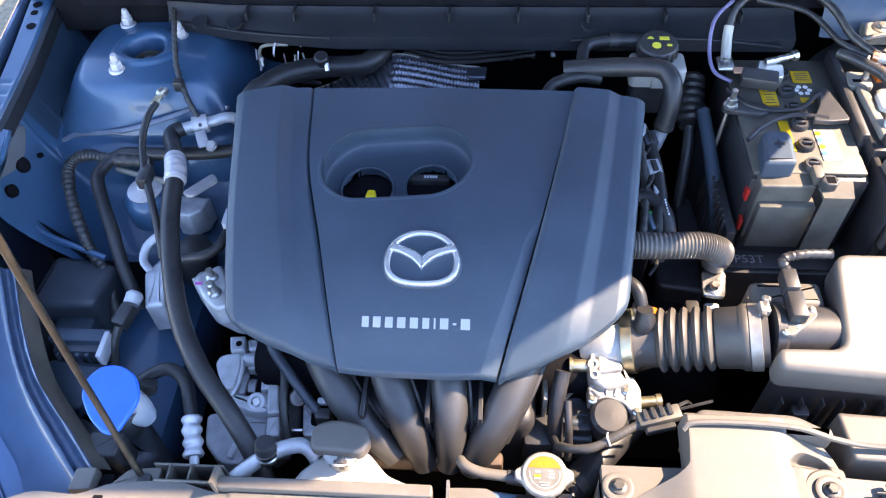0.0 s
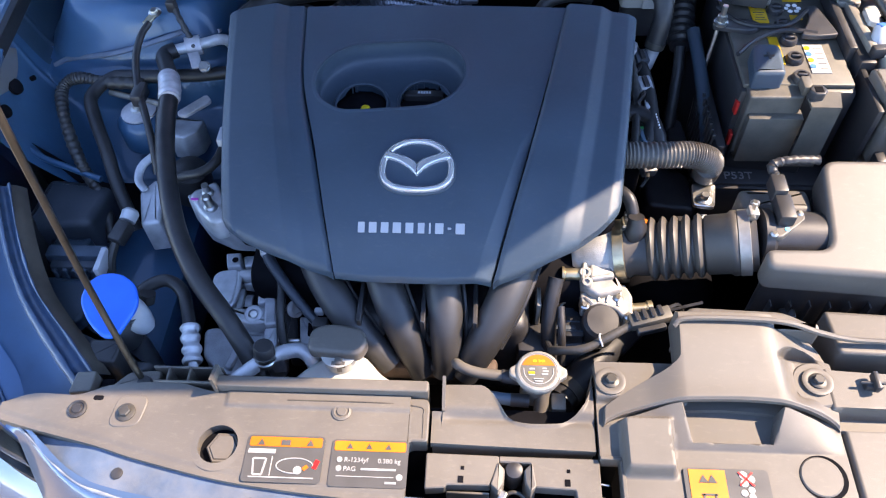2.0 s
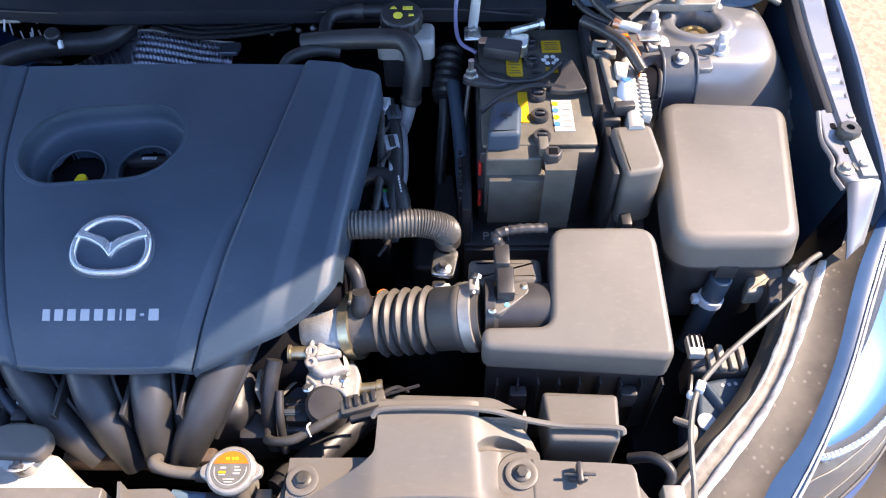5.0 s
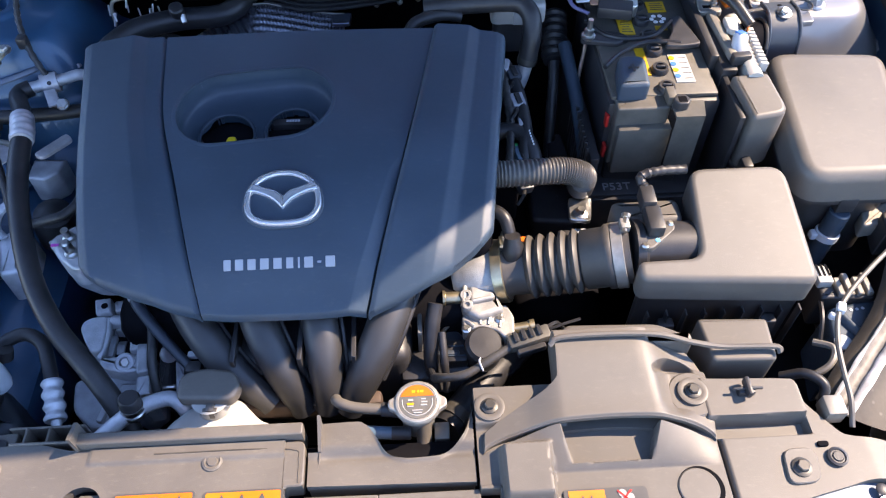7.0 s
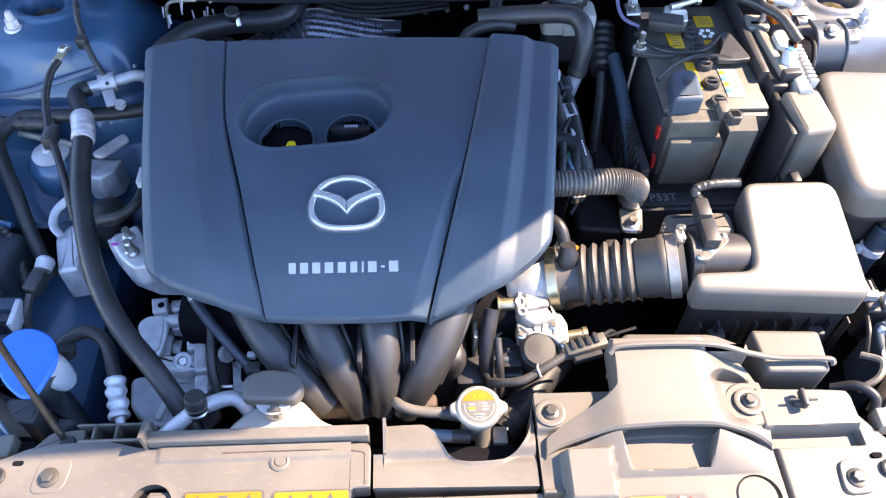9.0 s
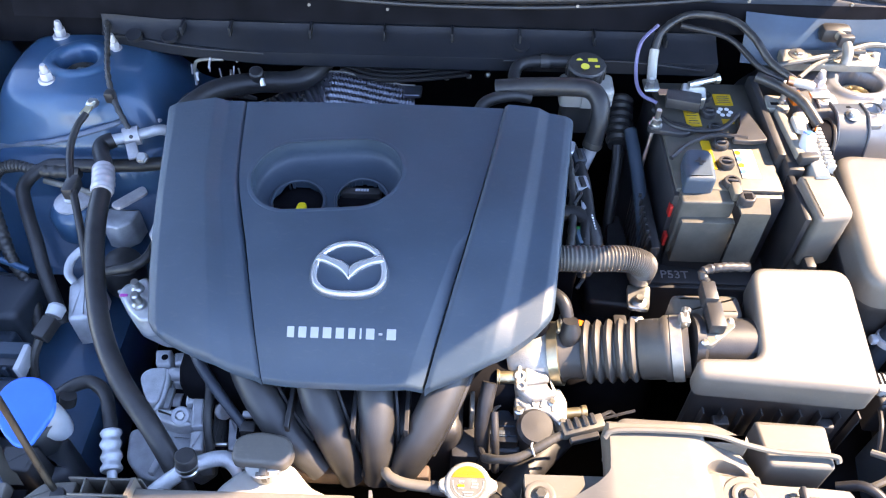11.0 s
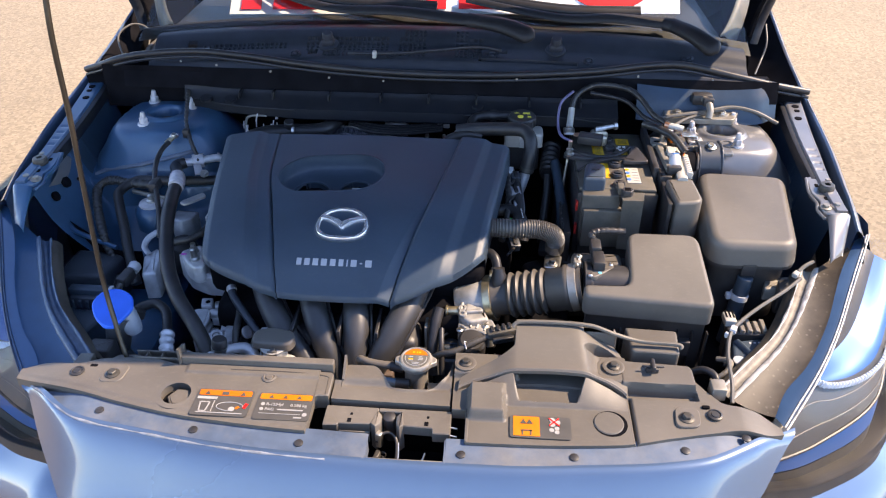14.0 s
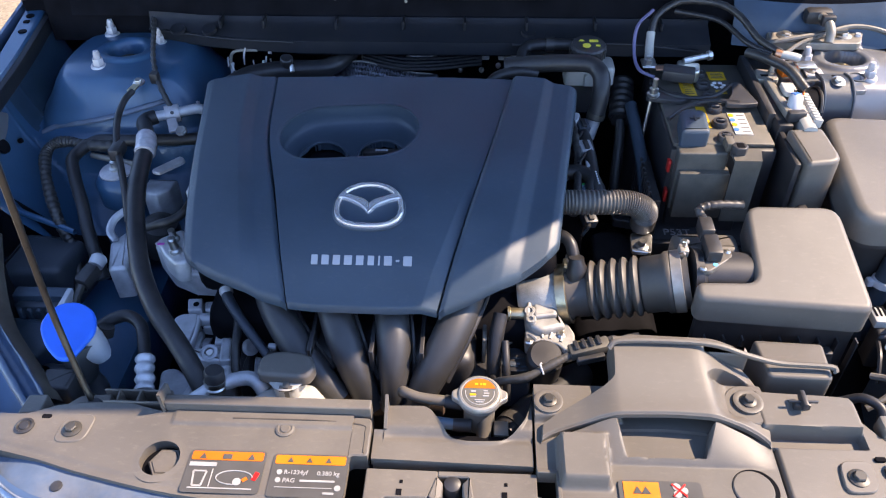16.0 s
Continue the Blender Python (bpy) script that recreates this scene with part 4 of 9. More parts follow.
def build_cover_fittings():
    # oil filler cap and dipstick that stand up into the recess
    cap = holder("oil_filler_cap", (-0.170, 0.712, 0.88), "black plastic oil filler cap with a ribbed grip", "cap")
    at = (-0.168, 0.736, 0.880)
    part("cap_body", lathe([(0.024, -0.06), (0.024, 0), (0.0265, 0.002), (0.0265, 0.016), (0.024, 0.019)], at, (0, -0.15, 1), 32), BLACK, cap)
    part("grip", rbox(-0.196, -0.141, 0.739, 0.752, 0.895, 0.911, 0.003), BLACK, cap)
    for k in range(5):
        part("print_mark", rbox(-0.1765 + k * 0.0038, -0.1735 + k * 0.0038, 0.7435, 0.7480, 0.9108, 0.9114, 0, 1), PALE, cap)
    dip = holder("oil_dipstick", (-0.246, 0.706, 0.87), "yellow plastic oil dipstick handle", "dipstick")
    part("handle", prism(rounded([(-0.254, 0.704), (-0.238, 0.704), (-0.241, 0.718), (-0.251, 0.718)], 0.004), 0.80, 0.913, 0.002), mat("dipstick_yellow", (0.85, 0.62, 0.02), 0.4, bump=0.0), dip)
    part("stick", tube([(-0.246, 0.711, 0.60), (-0.246, 0.711, 0.81)], 0.003, 8, 1), STEEL, dip)


build_emblem(), build_cover_fittings()


# ---- radiator shroud ----
shroud = holder("radiator_shroud", (CX, 0.28, 0.82), "dusty dark grey plastic radiator shroud panel behind the bumper", "shroud")


def build_shroud():
    hx, hy, hr = -0.369, 0.260, 0.025
    # panel with a round plug hole: a strip grid with the hole left out
    def f(u, v):
        x = lerp(-0.640, -0.160, u)
        y0 = panel_edge(x)
        y1 = curve(x, (-0.640, 0.308), (-0.60, 0.318), (-0.55, 0.314), (-0.508, 0.328), (-0.44, 0.334), (-0.38, 0.323), (-0.16, 0.323))
        y = lerp(y0, y1, v)
        z = 0.8255 + 0.0015 * step(0.006, 0.014, y - y0) - 0.013 * step(0.50, 0.61, abs(x - CX))
        lip = step(0.308, 0.304, y) if x > -0.37 else 1
        z += 0.003 * (1 - lip) * step(-0.375, -0.368, x)
        return Vector((x, y, z))
    def open_hole(u, v):
        p = f(u, v)
        return math.hypot(p.x - hx, p.y - hy) > hr
    part("left_panel", sheet(f, 170, 60, 0.02, open_hole), PANEL, shroud, sharp=50)
    part("hole_rim", sheet(lambda u, v: Vector((hx + (hr - 0.003 + 0.0085 * v) * math.cos(2 * math.pi * u), hy + (hr - 0.003 + 0.0085 * v) * math.sin(2 * math.pi * u), 0.8276 - 0.0007 * v)), 48, 3), PANEL, shroud)
    part("hole_sleeve", sheet(lambda u, v: Vector((hx + (hr - 0.0014) * math.cos(2 * math.pi * u), hy + (hr - 0.0014) * math.sin(2 * math.pi * u), lerp(0.8268, 0.808, v))), 48, 2), PANEL, shroud)
    # near-black filler stands in for the shade inside the plug hole
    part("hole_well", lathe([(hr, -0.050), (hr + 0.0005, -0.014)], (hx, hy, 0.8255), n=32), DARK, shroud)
    part("plug", lathe([(0.0200, -0.034), (0.0200, -0.006), (0.0185, -0.0045), (0.0165, -0.0045), (0.0150, -0.003)], (hx + 0.0048, hy - 0.001, 0.8245), (0, 0, 1), 6), PANEL, shroud)
    part("left_panel_tab", prism(rounded([(-0.162, 0.266), (-0.157, 0.2715), (-0.1385, 0.2715), (-0.1385, 0.317), (-0.142, 0.322), (-0.162, 0.323)], 0.004, 2), 0.80, 0.827, 0.0015, 1), PANEL, shroud)
    part("panel_seam", tube([(-0.144, 0.275, 0.8272), (-0.1445, 0.300, 0.8272), (-0.150, 0.312, 0.8272), (-0.20, 0.314, 0.8300), (-0.30, 0.314, 0.8300)], 0.0009, 6), BROWNRIM, shroud)
    # raised rear lip with upright fins
    part("rear_lip", prism(rounded([(-0.384, 0.324), (-0.140, 0.324), (-0.140, 0.338), (-0.384, 0.338)], 0.003, 2), 0.80, 0.841, 0.002), PANEL, shroud)
    part("fin", prism([(-0.386, 0.322), (-0.382, 0.322), (-0.382, 0.346), (-0.386, 0.346)], 0.80, 0.850, 0.0, tilt=lambda px, py: 0.008 * step(0.340, 0.334, py)), PANEL, shroud)
    # open channel behind the panel, with thin cross walls
    part("channel_wall", rbox(-0.462, -0.386, 0.333, 0.336, 0.78, 0.829, 0.001, 1), PANEL, shroud)
    part("channel_wall", rbox(-0.470, -0.386, 0.355, 0.358, 0.78, 0.822, 0.001, 1), PANEL, shroud)
    part("channel_floor", rbox(-0.468, -0.386, 0.336, 0.356, 0.770, 0.782, 0.001, 1), DARK, shroud)
    for x in (-0.449, -0.424, -0.396):
        part("cross_wall", rbox(x - 0.0012, x + 0.0012, 0.334, 0.356, 0.78, 0.824, 0.0006, 1), PANEL, shroud)
    part("rod_bracket", prism(rounded([(-0.520, 0.330), (-0.462, 0.333), (-0.462, 0.356), (-0.50, 0.352)], 0.004, 2), 0.775, 0.814, 0.002), PANEL, shroud)
    part("lamp_bracket", prism(rounded([(-0.566, 0.322), (-0.540, 0.325), (-0.540, 0.352), (-0.564, 0.350)], 0.003, 2), 0.77, 0.815, 0.002), PANEL, shroud)
    part("bracket_gap", prism(rounded([(-0.538, 0.320), (-0.522, 0.322), (-0.522, 0.350), (-0.538, 0.350)], 0.003, 2), 0.77, 0.800, 0.001, 1), DARK, shroud)
    # middle panel with a round cut-out for the radiator cap
    rear = lambda x: curve(x, (-0.136, 0.309), (-0.1245, 0.309), (-0.1225, 0.341), (-0.082, 0.342), (-0.073, 0.338), (-0.064, 0.326), (-0.052, 0.307), (-0.040, 0.3005), (-0.025, 0.298), (0.004, 0.2995), (0.022, 0.307), (0.034, 0.320), (0.042, 0.338), (0.046, 0.362))
    def g(u, v):
        x = lerp(-0.1355, 0.0455, u)
        y = lerp(lerp(0.2725, 0.2685, u), rear(x), v)
        z = 0.8205 + 0.0055 * step(0.300, 0.316, y) - 0.0025 * math.exp(-((y - 0.304) / 0.005) ** 2) * step(-0.13, -0.11, x)
        return Vector((x, y, z + 0.0025 * math.exp(-((rear(x) - y) / 0.003) ** 2) * step(-0.07, -0.055, x)))
    part("middle_panel", sheet(g, 130, 30, 0.012), PANEL, shroud)
    part("middle_front", rbox(-0.134, 0.0445, 0.2715, 0.2745, 0.785, 0.8165, 0.001, 1), PANEL, shroud)
    part("middle_wall", sheet(lambda u, v: Vector((lerp(-0.073, 0.0455, u), rear(lerp(-0.073, 0.0455, u)) - 0.0005, lerp(0.822, 0.772, v))), 60, 3, 0.003), PANEL, shroud)
    part("fin", prism([(-0.1245, 0.309), (-0.1210, 0.309), (-0.1210, 0.342), (-0.1245, 0.342)], 0.80, 0.826, 0.0, tilt=lambda px, py: 0.020 * step(0.309, 0.340, py)), PANEL, shroud)
    # latch plate in two halves, set just below the panels, with a dark well under it
    for pts in ([(-0.1395, 0.2225), (-0.118, 0.2245), (-0.1165, 0.2275), (-0.070, 0.2285), (-0.060, 0.252), (-0.060, 0.2615), (-0.1395, 0.2625)], [(-0.030, 0.2285), (0.0215, 0.2265), (0.0225, 0.2165), (0.0485, 0.2165), (0.0485, 0.2615), (-0.060, 0.2615), (-0.060, 0.2545), (-0.026, 0.2545)]):
        part("latch_plate", prism(rounded(pts, 0.0018, 2), 0.800, 0.8175, 0.0012, 1), PANEL, shroud)
    part("plate_skirt", rbox(-0.1165, -0.070, 0.2225, 0.2250, 0.785, 0.806, 0.001, 1), PANEL, shroud)
    for x in (-0.101, 0.013):
        part("plate_slot", rbox(x - 0.0030, x + 0.0030, 0.230, 0.2375, 0.8130, 0.8181, 0.0, 1), DARK, shroud)
        part("plate_slot", rbox(x - 0.0002, x + 0.0034, 0.2445, 0.2485, 0.8130, 0.8181, 0.0, 1), DARK, shroud)
    for y in (0.2215, 0.237):
        part("plate_pin", tube([(0.046, y, 0.810), (0.058, y - 0.001, 0.808)], 0.0013, 8, 1), STEEL, shroud)
    # near-black floor and wall stand in for the shade under the latch
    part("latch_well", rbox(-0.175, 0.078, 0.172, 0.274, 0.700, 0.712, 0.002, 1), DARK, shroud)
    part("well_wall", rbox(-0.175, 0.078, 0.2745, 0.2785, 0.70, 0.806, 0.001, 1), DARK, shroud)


def build_latch():
    latch = holder("bonnet_latch", (-0.05, 0.22, 0.76), "black and zinc bonnet latch in its dark opening", "latch")
    for pts, mid in (([(-0.069, 0.229), (-0.061, 0.254), (-0.0535, 0.247), (-0.0545, 0.232), (-0.061, 0.222)], -0.061), ([(-0.020, 0.229), (-0.024, 0.2545), (-0.033, 0.247), (-0.032, 0.232), (-0.026, 0.222)], -0.026)):
        part("jaw", prism(rounded(pts, 0.0015, 2), 0.77, 0.8195, 0.0015, 2, lambda x, y: -0.6 * max(0.0165 - abs(x + 0.043), 0)), PANEL, latch)
    part("cap", lathe([(0.0105, -0.05), (0.0105, -0.006), (0.009, 0.0), (0.004, 0.002)], (-0.0435, 0.2475, 0.815), (0, -0.15, 1), 20), BLACK, latch, "rounded black latch top")
    part("catch", tube([(-0.060, 0.219, 0.790), (-0.053, 0.224, 0.800), (-0.044, 0.227, 0.803), (-0.034, 0.224, 0.800), (-0.029, 0.214, 0.793), (-0.028, 0.192, 0.780), (-0.029, 0.182, 0.775)], 0.0024, 10), BOLTDARK, latch, "bent dull steel catch")
    part("catch_edge", tube([(-0.0265, 0.215, 0.796), (-0.0255, 0.196, 0.785), (-0.0275, 0.183, 0.778)], 0.0011, 6), STEEL, latch)
    part("pawl", prism(rounded([(-0.062, 0.219), (-0.053, 0.217), (-0.050, 0.226), (-0.058, 0.230)], 0.002, 2), 0.78, 0.806, 0.0015), STEEL, latch, "worn zinc pawl")
    part("side_hook", prism(rounded([(-0.064, 0.196), (-0.055, 0.198), (-0.052, 0.210), (-0.060, 0.214)], 0.003, 2), 0.74, 0.782, 0.002), BOLTDARK, latch)
    part("spring", tube([(-0.050 + 0.004 * math.cos(k * 0.9), 0.196 + k * 0.0012, 0.770 + 0.004 * math.sin(k * 0.9)) for k in range(20)], 0.0010, 6, 2), BOLTDARK, latch)
    part("base_plate", rbox(-0.105, 0.020, 0.178, 0.212, 0.735, 0.748, 0.002), BLACK, latch)
    part("lever", tube([(-0.026, 0.188, 0.780), (-0.002, 0.188, 0.780), (0.008, 0.192, 0.783), (0.013, 0.203, 0.790)], 0.0013, 8), STEEL, latch, "thin release rod")


def sticker(name, x0, x1, y0, y1, z, label, category, band):
    s = holder(name, ((x0 + x1) / 2, (y0 + y1) / 2, z), label, category)
    part("backing", prism(rounded([(x0, y0), (x1, y0), (x1, y1), (x0, y1)], 0.005, 4), z, z + 0.0006, 0.0), LABELDARK, s)
    if band:
        part("band", prism(rounded([(x0 + 0.003, y1 - 0.013), (x1 - 0.003, y1 - 0.013), (x1 - 0.003, y1 - 0.002), (x0 + 0.003, y1 - 0.002)], 0.002, 2), z + 0.0003, z + 0.0012, 0.0), band, s)
    return s


def bar(parent, x, y, w, h, z, material, name="print_bar", turn=0):
    b = rbox(-w / 2, w / 2, -h / 2, h / 2, 0, 0.0006, 0, 1)
    b.transform(pose(x, y, z, 0, 0, turn))
    return part(name, b, material, parent)


def tri_mark(parent, x, y, r, z, material):
    b = prism([(x - r, y - r * 0.8), (x + r, y - r * 0.8), (x, y + r)], z, z + 0.0006, 0.0)
    return part("warning_mark", b, material, parent)


def letters(text, size, m, material, parent, name="lettering", depth=0.0004, bold=0.0):
    c = bpy.data.curves.new("text", "FONT")
    c.body, c.size, c.extrude, c.offset = text, size, depth, bold
    c.resolution_u = 8
    ob = bpy.data.objects.new("text", c)
    scene.collection.objects.link(ob)
    bpy.context.view_layer.update()
    me = bpy.data.meshes.new_from_object(ob.evaluated_get(bpy.context.evaluated_depsgraph_get()))
    bpy.data.objects.remove(ob)
    me.transform(m)
    me.materials.clear()
    me.materials.append(material)
    return under(new(name, me), parent)


def build_stickers():
    z = 0.8274
    a = sticker("warning_sticker", -0.336, -0.250, 0.219, 0.272, z, "dark warning sticker with an orange band and pictograms", "sticker", ORANGE)
    for x in (-0.320, -0.266):
        tri_mark(a, x, 0.2635, 0.004, z + 0.0013, LABELDARK)
    bar(a, -0.293, 0.2635, 0.010, 0.006, z + 0.0013, LABELDARK)
    bar(a, -0.318, 0.2535, 0.030, 0.005, z + 0.0007, LABELPRINT)
    for x, y, w, h, t in ((-0.325, 0.236, 0.002, 0.018, 8), (-0.313, 0.236, 0.002, 0.018, -8), (-0.319, 0.227, 0.010, 0.002, 0), (-0.319, 0.245, 0.014, 0.002, 0), (-0.3055, 0.237, 0.0012, 0.022, 0), (-0.293, 0.2245, 0.07, 0.0014, 0)):
        bar(a, x, y, w, h, z + 0.0007, LABELPRINT, turn=t)
    ring = tube([(-0.280 + 0.020 * math.cos(q), 0.238 + 0.0085 * math.sin(q), z + 0.001) for q in [2 * math.pi * k / 24 for k in range(20)]], 0.0007, 6, 1)
    part("print_line", ring, LABELPRINT, a)
    part("print_disc", lathe([(0.0045, 0), (0.0045, 0.0008)], (-0.276, 0.233, z + 0.0006)), LABELPRINT, a)
    bar(a, -0.268, 0.236, 0.006, 0.004, z + 0.0008, ORANGE, turn=40)
    bar(a, -0.257, 0.240, 0.005, 0.010, z + 0.0007, RED, turn=-20)
    b = sticker("refrigerant_sticker", -0.242, -0.158, 0.217, 0.270, z, "dark refrigerant sticker with an amber band and white print", "sticker", STICKERORANGE)
    for x in (-0.222, -0.201, -0.180):
        tri_mark(b, x, 0.2620, 0.0034, z + 0.0013, LABELDARK)
    flat = lambda x, y: pose(x, y, z + 0.0009)
    letters("R-1234yf", 0.0072, flat(-0.2270, 0.2445), LABELPRINT, b, bold=0.0001)
    letters("0.380 kg", 0.0072, flat(-0.1905, 0.2440), LABELPRINT, b, bold=0.0001)
    letters("PAG", 0.0072, flat(-0.2270, 0.2345), LABELPRINT, b, bold=0.0001)
    bar(b, -0.189, 0.2368, 0.038, 0.0024, z + 0.0007, LABELPRINT)
    bar(b, -0.203, 0.2285, 0.062, 0.0008, z + 0.0007, LABELPRINT)
    bar(b, -0.175, 0.2225, 0.012, 0.0025, z + 0.0007, LABELPRINT)
    for y in (0.2468, 0.2370):
        part("print_disc", lathe([(0.0032, 0), (0.0032, 0.0006)], (-0.232, y, z + 0.0007), n=8), LABELPRINT, b)
    part("print_disc", lathe([(0.0035, 0), (0.0035, 0.0006)], (-0.166, 0.229, z + 0.0007)), LABELPRINT, b)
    z = 0.8262
    c = sticker("fan_warning_sticker", 0.134, 0.222, 0.210, 0.252, z, "dark fan warning sticker with an amber field", "sticker", None)
    part("field", rbox(0.139, 0.177, 0.213, 0.250, z + 0.0003, z + 0.0012, 0, 1), STICKERORANGE, c)
    for x in (0.1535, 0.1625):
        tri_mark(c, x, 0.2395, 0.0048, z + 0.0013, LABELDARK)
    bar(c, 0.158, 0.223, 0.016, 0.002, z + 0.0013, LABELDARK)
    bar(c, 0.152, 0.219, 0.002, 0.009, z + 0.0013, LABELDARK)
    bar(c, 0.164, 0.219, 0.002, 0.009, z + 0.0013, LABELDARK)
    for t in (45, -45):
        bar(c, 0.198, 0.241, 0.020, 0.0018, z + 0.0014, RED, turn=t)
    for q in range(3):
        part("print_disc", lathe([(0.0042, 0), (0.0042, 0.0006)], (0.198 + 0.005 * math.cos(q * 2.1), 0.241 + 0.005 * math.sin(q * 2.1), z + 0.0007)), LABELPRINT, c)
        part("print_disc", lathe([(0.0036, 0), (0.0036, 0.0006)], (0.199 + 0.005 * math.cos(q * 2.1 + 1), 0.226 + 0.004 * math.sin(q * 2.1 + 1), z + 0.0007)), LABELPRINT, c)


def build_duct():
    duct = holder("intake_duct", (0.20, 0.33, 0.80), "dusty dark grey plastic intake duct with a wide mouth", "duct")
    mouth = lambda x: curve(x, (0.048, 0.295), (0.09, 0.308), (0.135, 0.3175), (0.19, 0.320), (0.246, 0.316), (0.275, 0.3095), (0.306, 0.298))
    crown = lambda x, y: curve(x, (0.045, 0.829), (0.10, 0.842), (0.145, 0.856), (0.24, 0.856), (0.275, 0.845), (0.312, 0.829)) + 0.012 * step(0.33, 0.41, y) * step(0.30, 0.23, x)
    lo = lambda y: curve(y, (0.285, 0.054), (0.316, 0.056), (0.326, 0.068), (0.342, 0.096), (0.358, 0.129), (0.370, 0.140), (0.43, 0.143))
    hi = lambda y: curve(y, (0.290, 0.308), (0.31, 0.312), (0.34, 0.316), (0.37, 0.316), (0.39, 0.310), (0.405, 0.298), (0.43, 0.270))
    brow = lambda x: curve(x, (0.240, 0.368), (0.250, 0.377), (0.260, 0.3845), (0.272, 0.3885), (0.286, 0.388), (0.302, 0.383), (0.325, 0.376))
    rear = lambda x: curve(x, (0.0, 0.372), (0.296, 0.372), (0.31, 0.368), (0.41, 0.362), (0.418, 0.345), (0.436, 0.318), (0.454, 0.298), (0.498, 0.290), (0.53, 0.264))
    def row(x, v):
        y0 = panel_edge(x)
        ym = mouth(x) if x < 0.306 else min(0.300, y0 + 0.6 * (rear(x) - y0))
        return lerp(y0, ym, v / 0.55) if v < 0.55 else lerp(ym, ym + 0.004, (v - 0.55) / 0.05) if v < 0.60 else lerp(ym + 0.004, rear(x), (v - 0.60) / 0.40)
    def f(u, v):
        across = lerp(0.0485, 0.530, u)
        y = row(across, v)
        # the mouth narrows towards its sill
        low = max(0.318 - y, 0) * step(0.262, 0.275, y)
        x = across + low * (0.22 * step(0.110, 0.138, across) * step(0.185, 0.143, across) - 0.34 * step(0.200, 0.243, across) * step(0.285, 0.249, across))
        z = 0.8245 - 0.010 * step(0.47, 0.525, x)
        z += 0.013 * step(0.318, 0.322, y) * step(0.300, 0.306, x) * step(0.418, 0.414, x)
        z -= 0.012 * step(0.300, 0.304, y) * step(0.322, 0.318, y) * step(0.312, 0.316, x) * step(0.418, 0.414, x)
        if y < 0.300:
            z -= 0.008 * step(0.0028, 0.0008, abs(x - 0.314))
        z += 0.010 * step(0.324, 0.330, y) * step(0.150, 0.146, x)
        ym = mouth(x)
        if 0.049 < x < 0.309 and 0.272 < y <= ym + 1e-6:
            face = lerp(0.8245, crown(x, ym) - 0.006, ((y - 0.272) / max(ym - 0.272, 1e-4)) ** 0.8)
            z = max(z, face)
            pit = step(0.1385, 0.1415, across) * step(0.2475, 0.2445, across) * step(0.279, 0.282, y)
            z = lerp(z, 0.8205, pit)
        bx = step(0.070, 0.077, x) * step(0.129, 0.123, x) * step(0.238, 0.248, y) * step(0.304, 0.299, y)
        z = lerp(z, max(z, 0.843 + 0.05 * (y - 0.27)), bx)
        return Vector((x, y, z))
    def keep(u, v):
        x = lerp(0.0485, 0.530, u)
        return not (x < 0.071 and row(x, v) < 0.260)
    part("cover_disc", lathe([(0.0218, -0.006), (0.0218, 0.0010), (0.0205, 0.0022)], (0.2775, 0.247, 0.8245), n=36), DUCT, duct)
    part("disc_gap", lathe([(0.0245, -0.004), (0.0245, 0.0006)], (0.280, 0.2465, 0.8245), n=36), DARK, duct)
    part("right_panel", sheet(f, 250, 130, 0.016, keep), DUCT, duct, sharp=45)
    def body(u, v):
        y = lerp(mouth(lerp(0.050, 0.307, u)), 0.430, v)
        w = curve(u, (0, 0), (0.03, 0.006), (0.5, 0.5), (0.97, 0.994), (1, 1))
        x = lerp(lo(y), hi(y), w)
        edge = min(u, 1 - u)
        z = crown(x, y) - 0.012 * step(0.93, 1.0, v) - 0.003 * step(0.025, 0.0, v)
        # shallow seat round the rear bolt, overhung by a curved brow
        seat = step(brow(x) + 0.0006, brow(x) - 0.0022, y) * step(0.248, 0.276, x) * step(0.316, 0.340, y)
        z = lerp(z, 0.8345, seat)
        z -= 0.009 * step(brow(x) + 0.0006, brow(x) - 0.0015, y) * step(brow(x) - 0.011, brow(x) - 0.005, y) * step(0.247, 0.256, x) * step(0.303, 0.292, x)
        return Vector((x, y, lerp(z, min(z, 0.8265), step(0.030, 0.004, edge))))
    for x0, x1, y0, y1 in ((0.0485, 0.0735, 0.2580, 0.2625), (0.0695, 0.0740, 0.1985, 0.2625)):
        part("notch_lip", rbox(x0, x1, y0, y1, 0.806, 0.8258, 0.0008, 1), DUCT, duct)
    part("duct_shell", sheet(body, 170, 150, 0.006), DUCT, duct, sharp=45)
    rib = tube([(0.137, 0.404, 0.866), (0.150, 0.410, 0.8725), (0.210, 0.411, 0.8735), (0.262, 0.408, 0.872), (0.300, 0.402, 0.862), (0.340, 0.400, 0.852), (0.398, 0.398, 0.850), (0.405, 0.392, 0.846)], 0.0035, 8)
    part("flange_rib", rib, DUCT, duct)
    rear = prism(rounded([(0.142, 0.405), (0.306, 0.404), (0.296, 0.414), (0.266, 0.430), (0.158, 0.434)], 0.010, 4), 0.80, 0.864, 0.008)
    part("rear_shell", rear, DUCT, duct)
    part("side_chamber", prism(rounded([(0.327, 0.388), (0.402, 0.386), (0.406, 0.442), (0.322, 0.446)], 0.006, 3), 0.77, 0.842, 0.004), DUCT, duct)
    part("bolt_pad", lathe([(0.028, -0.02), (0.028, 0.010), (0.026, 0.012)], (0.294, 0.350, 0.8245), n=32), DUCT, duct)
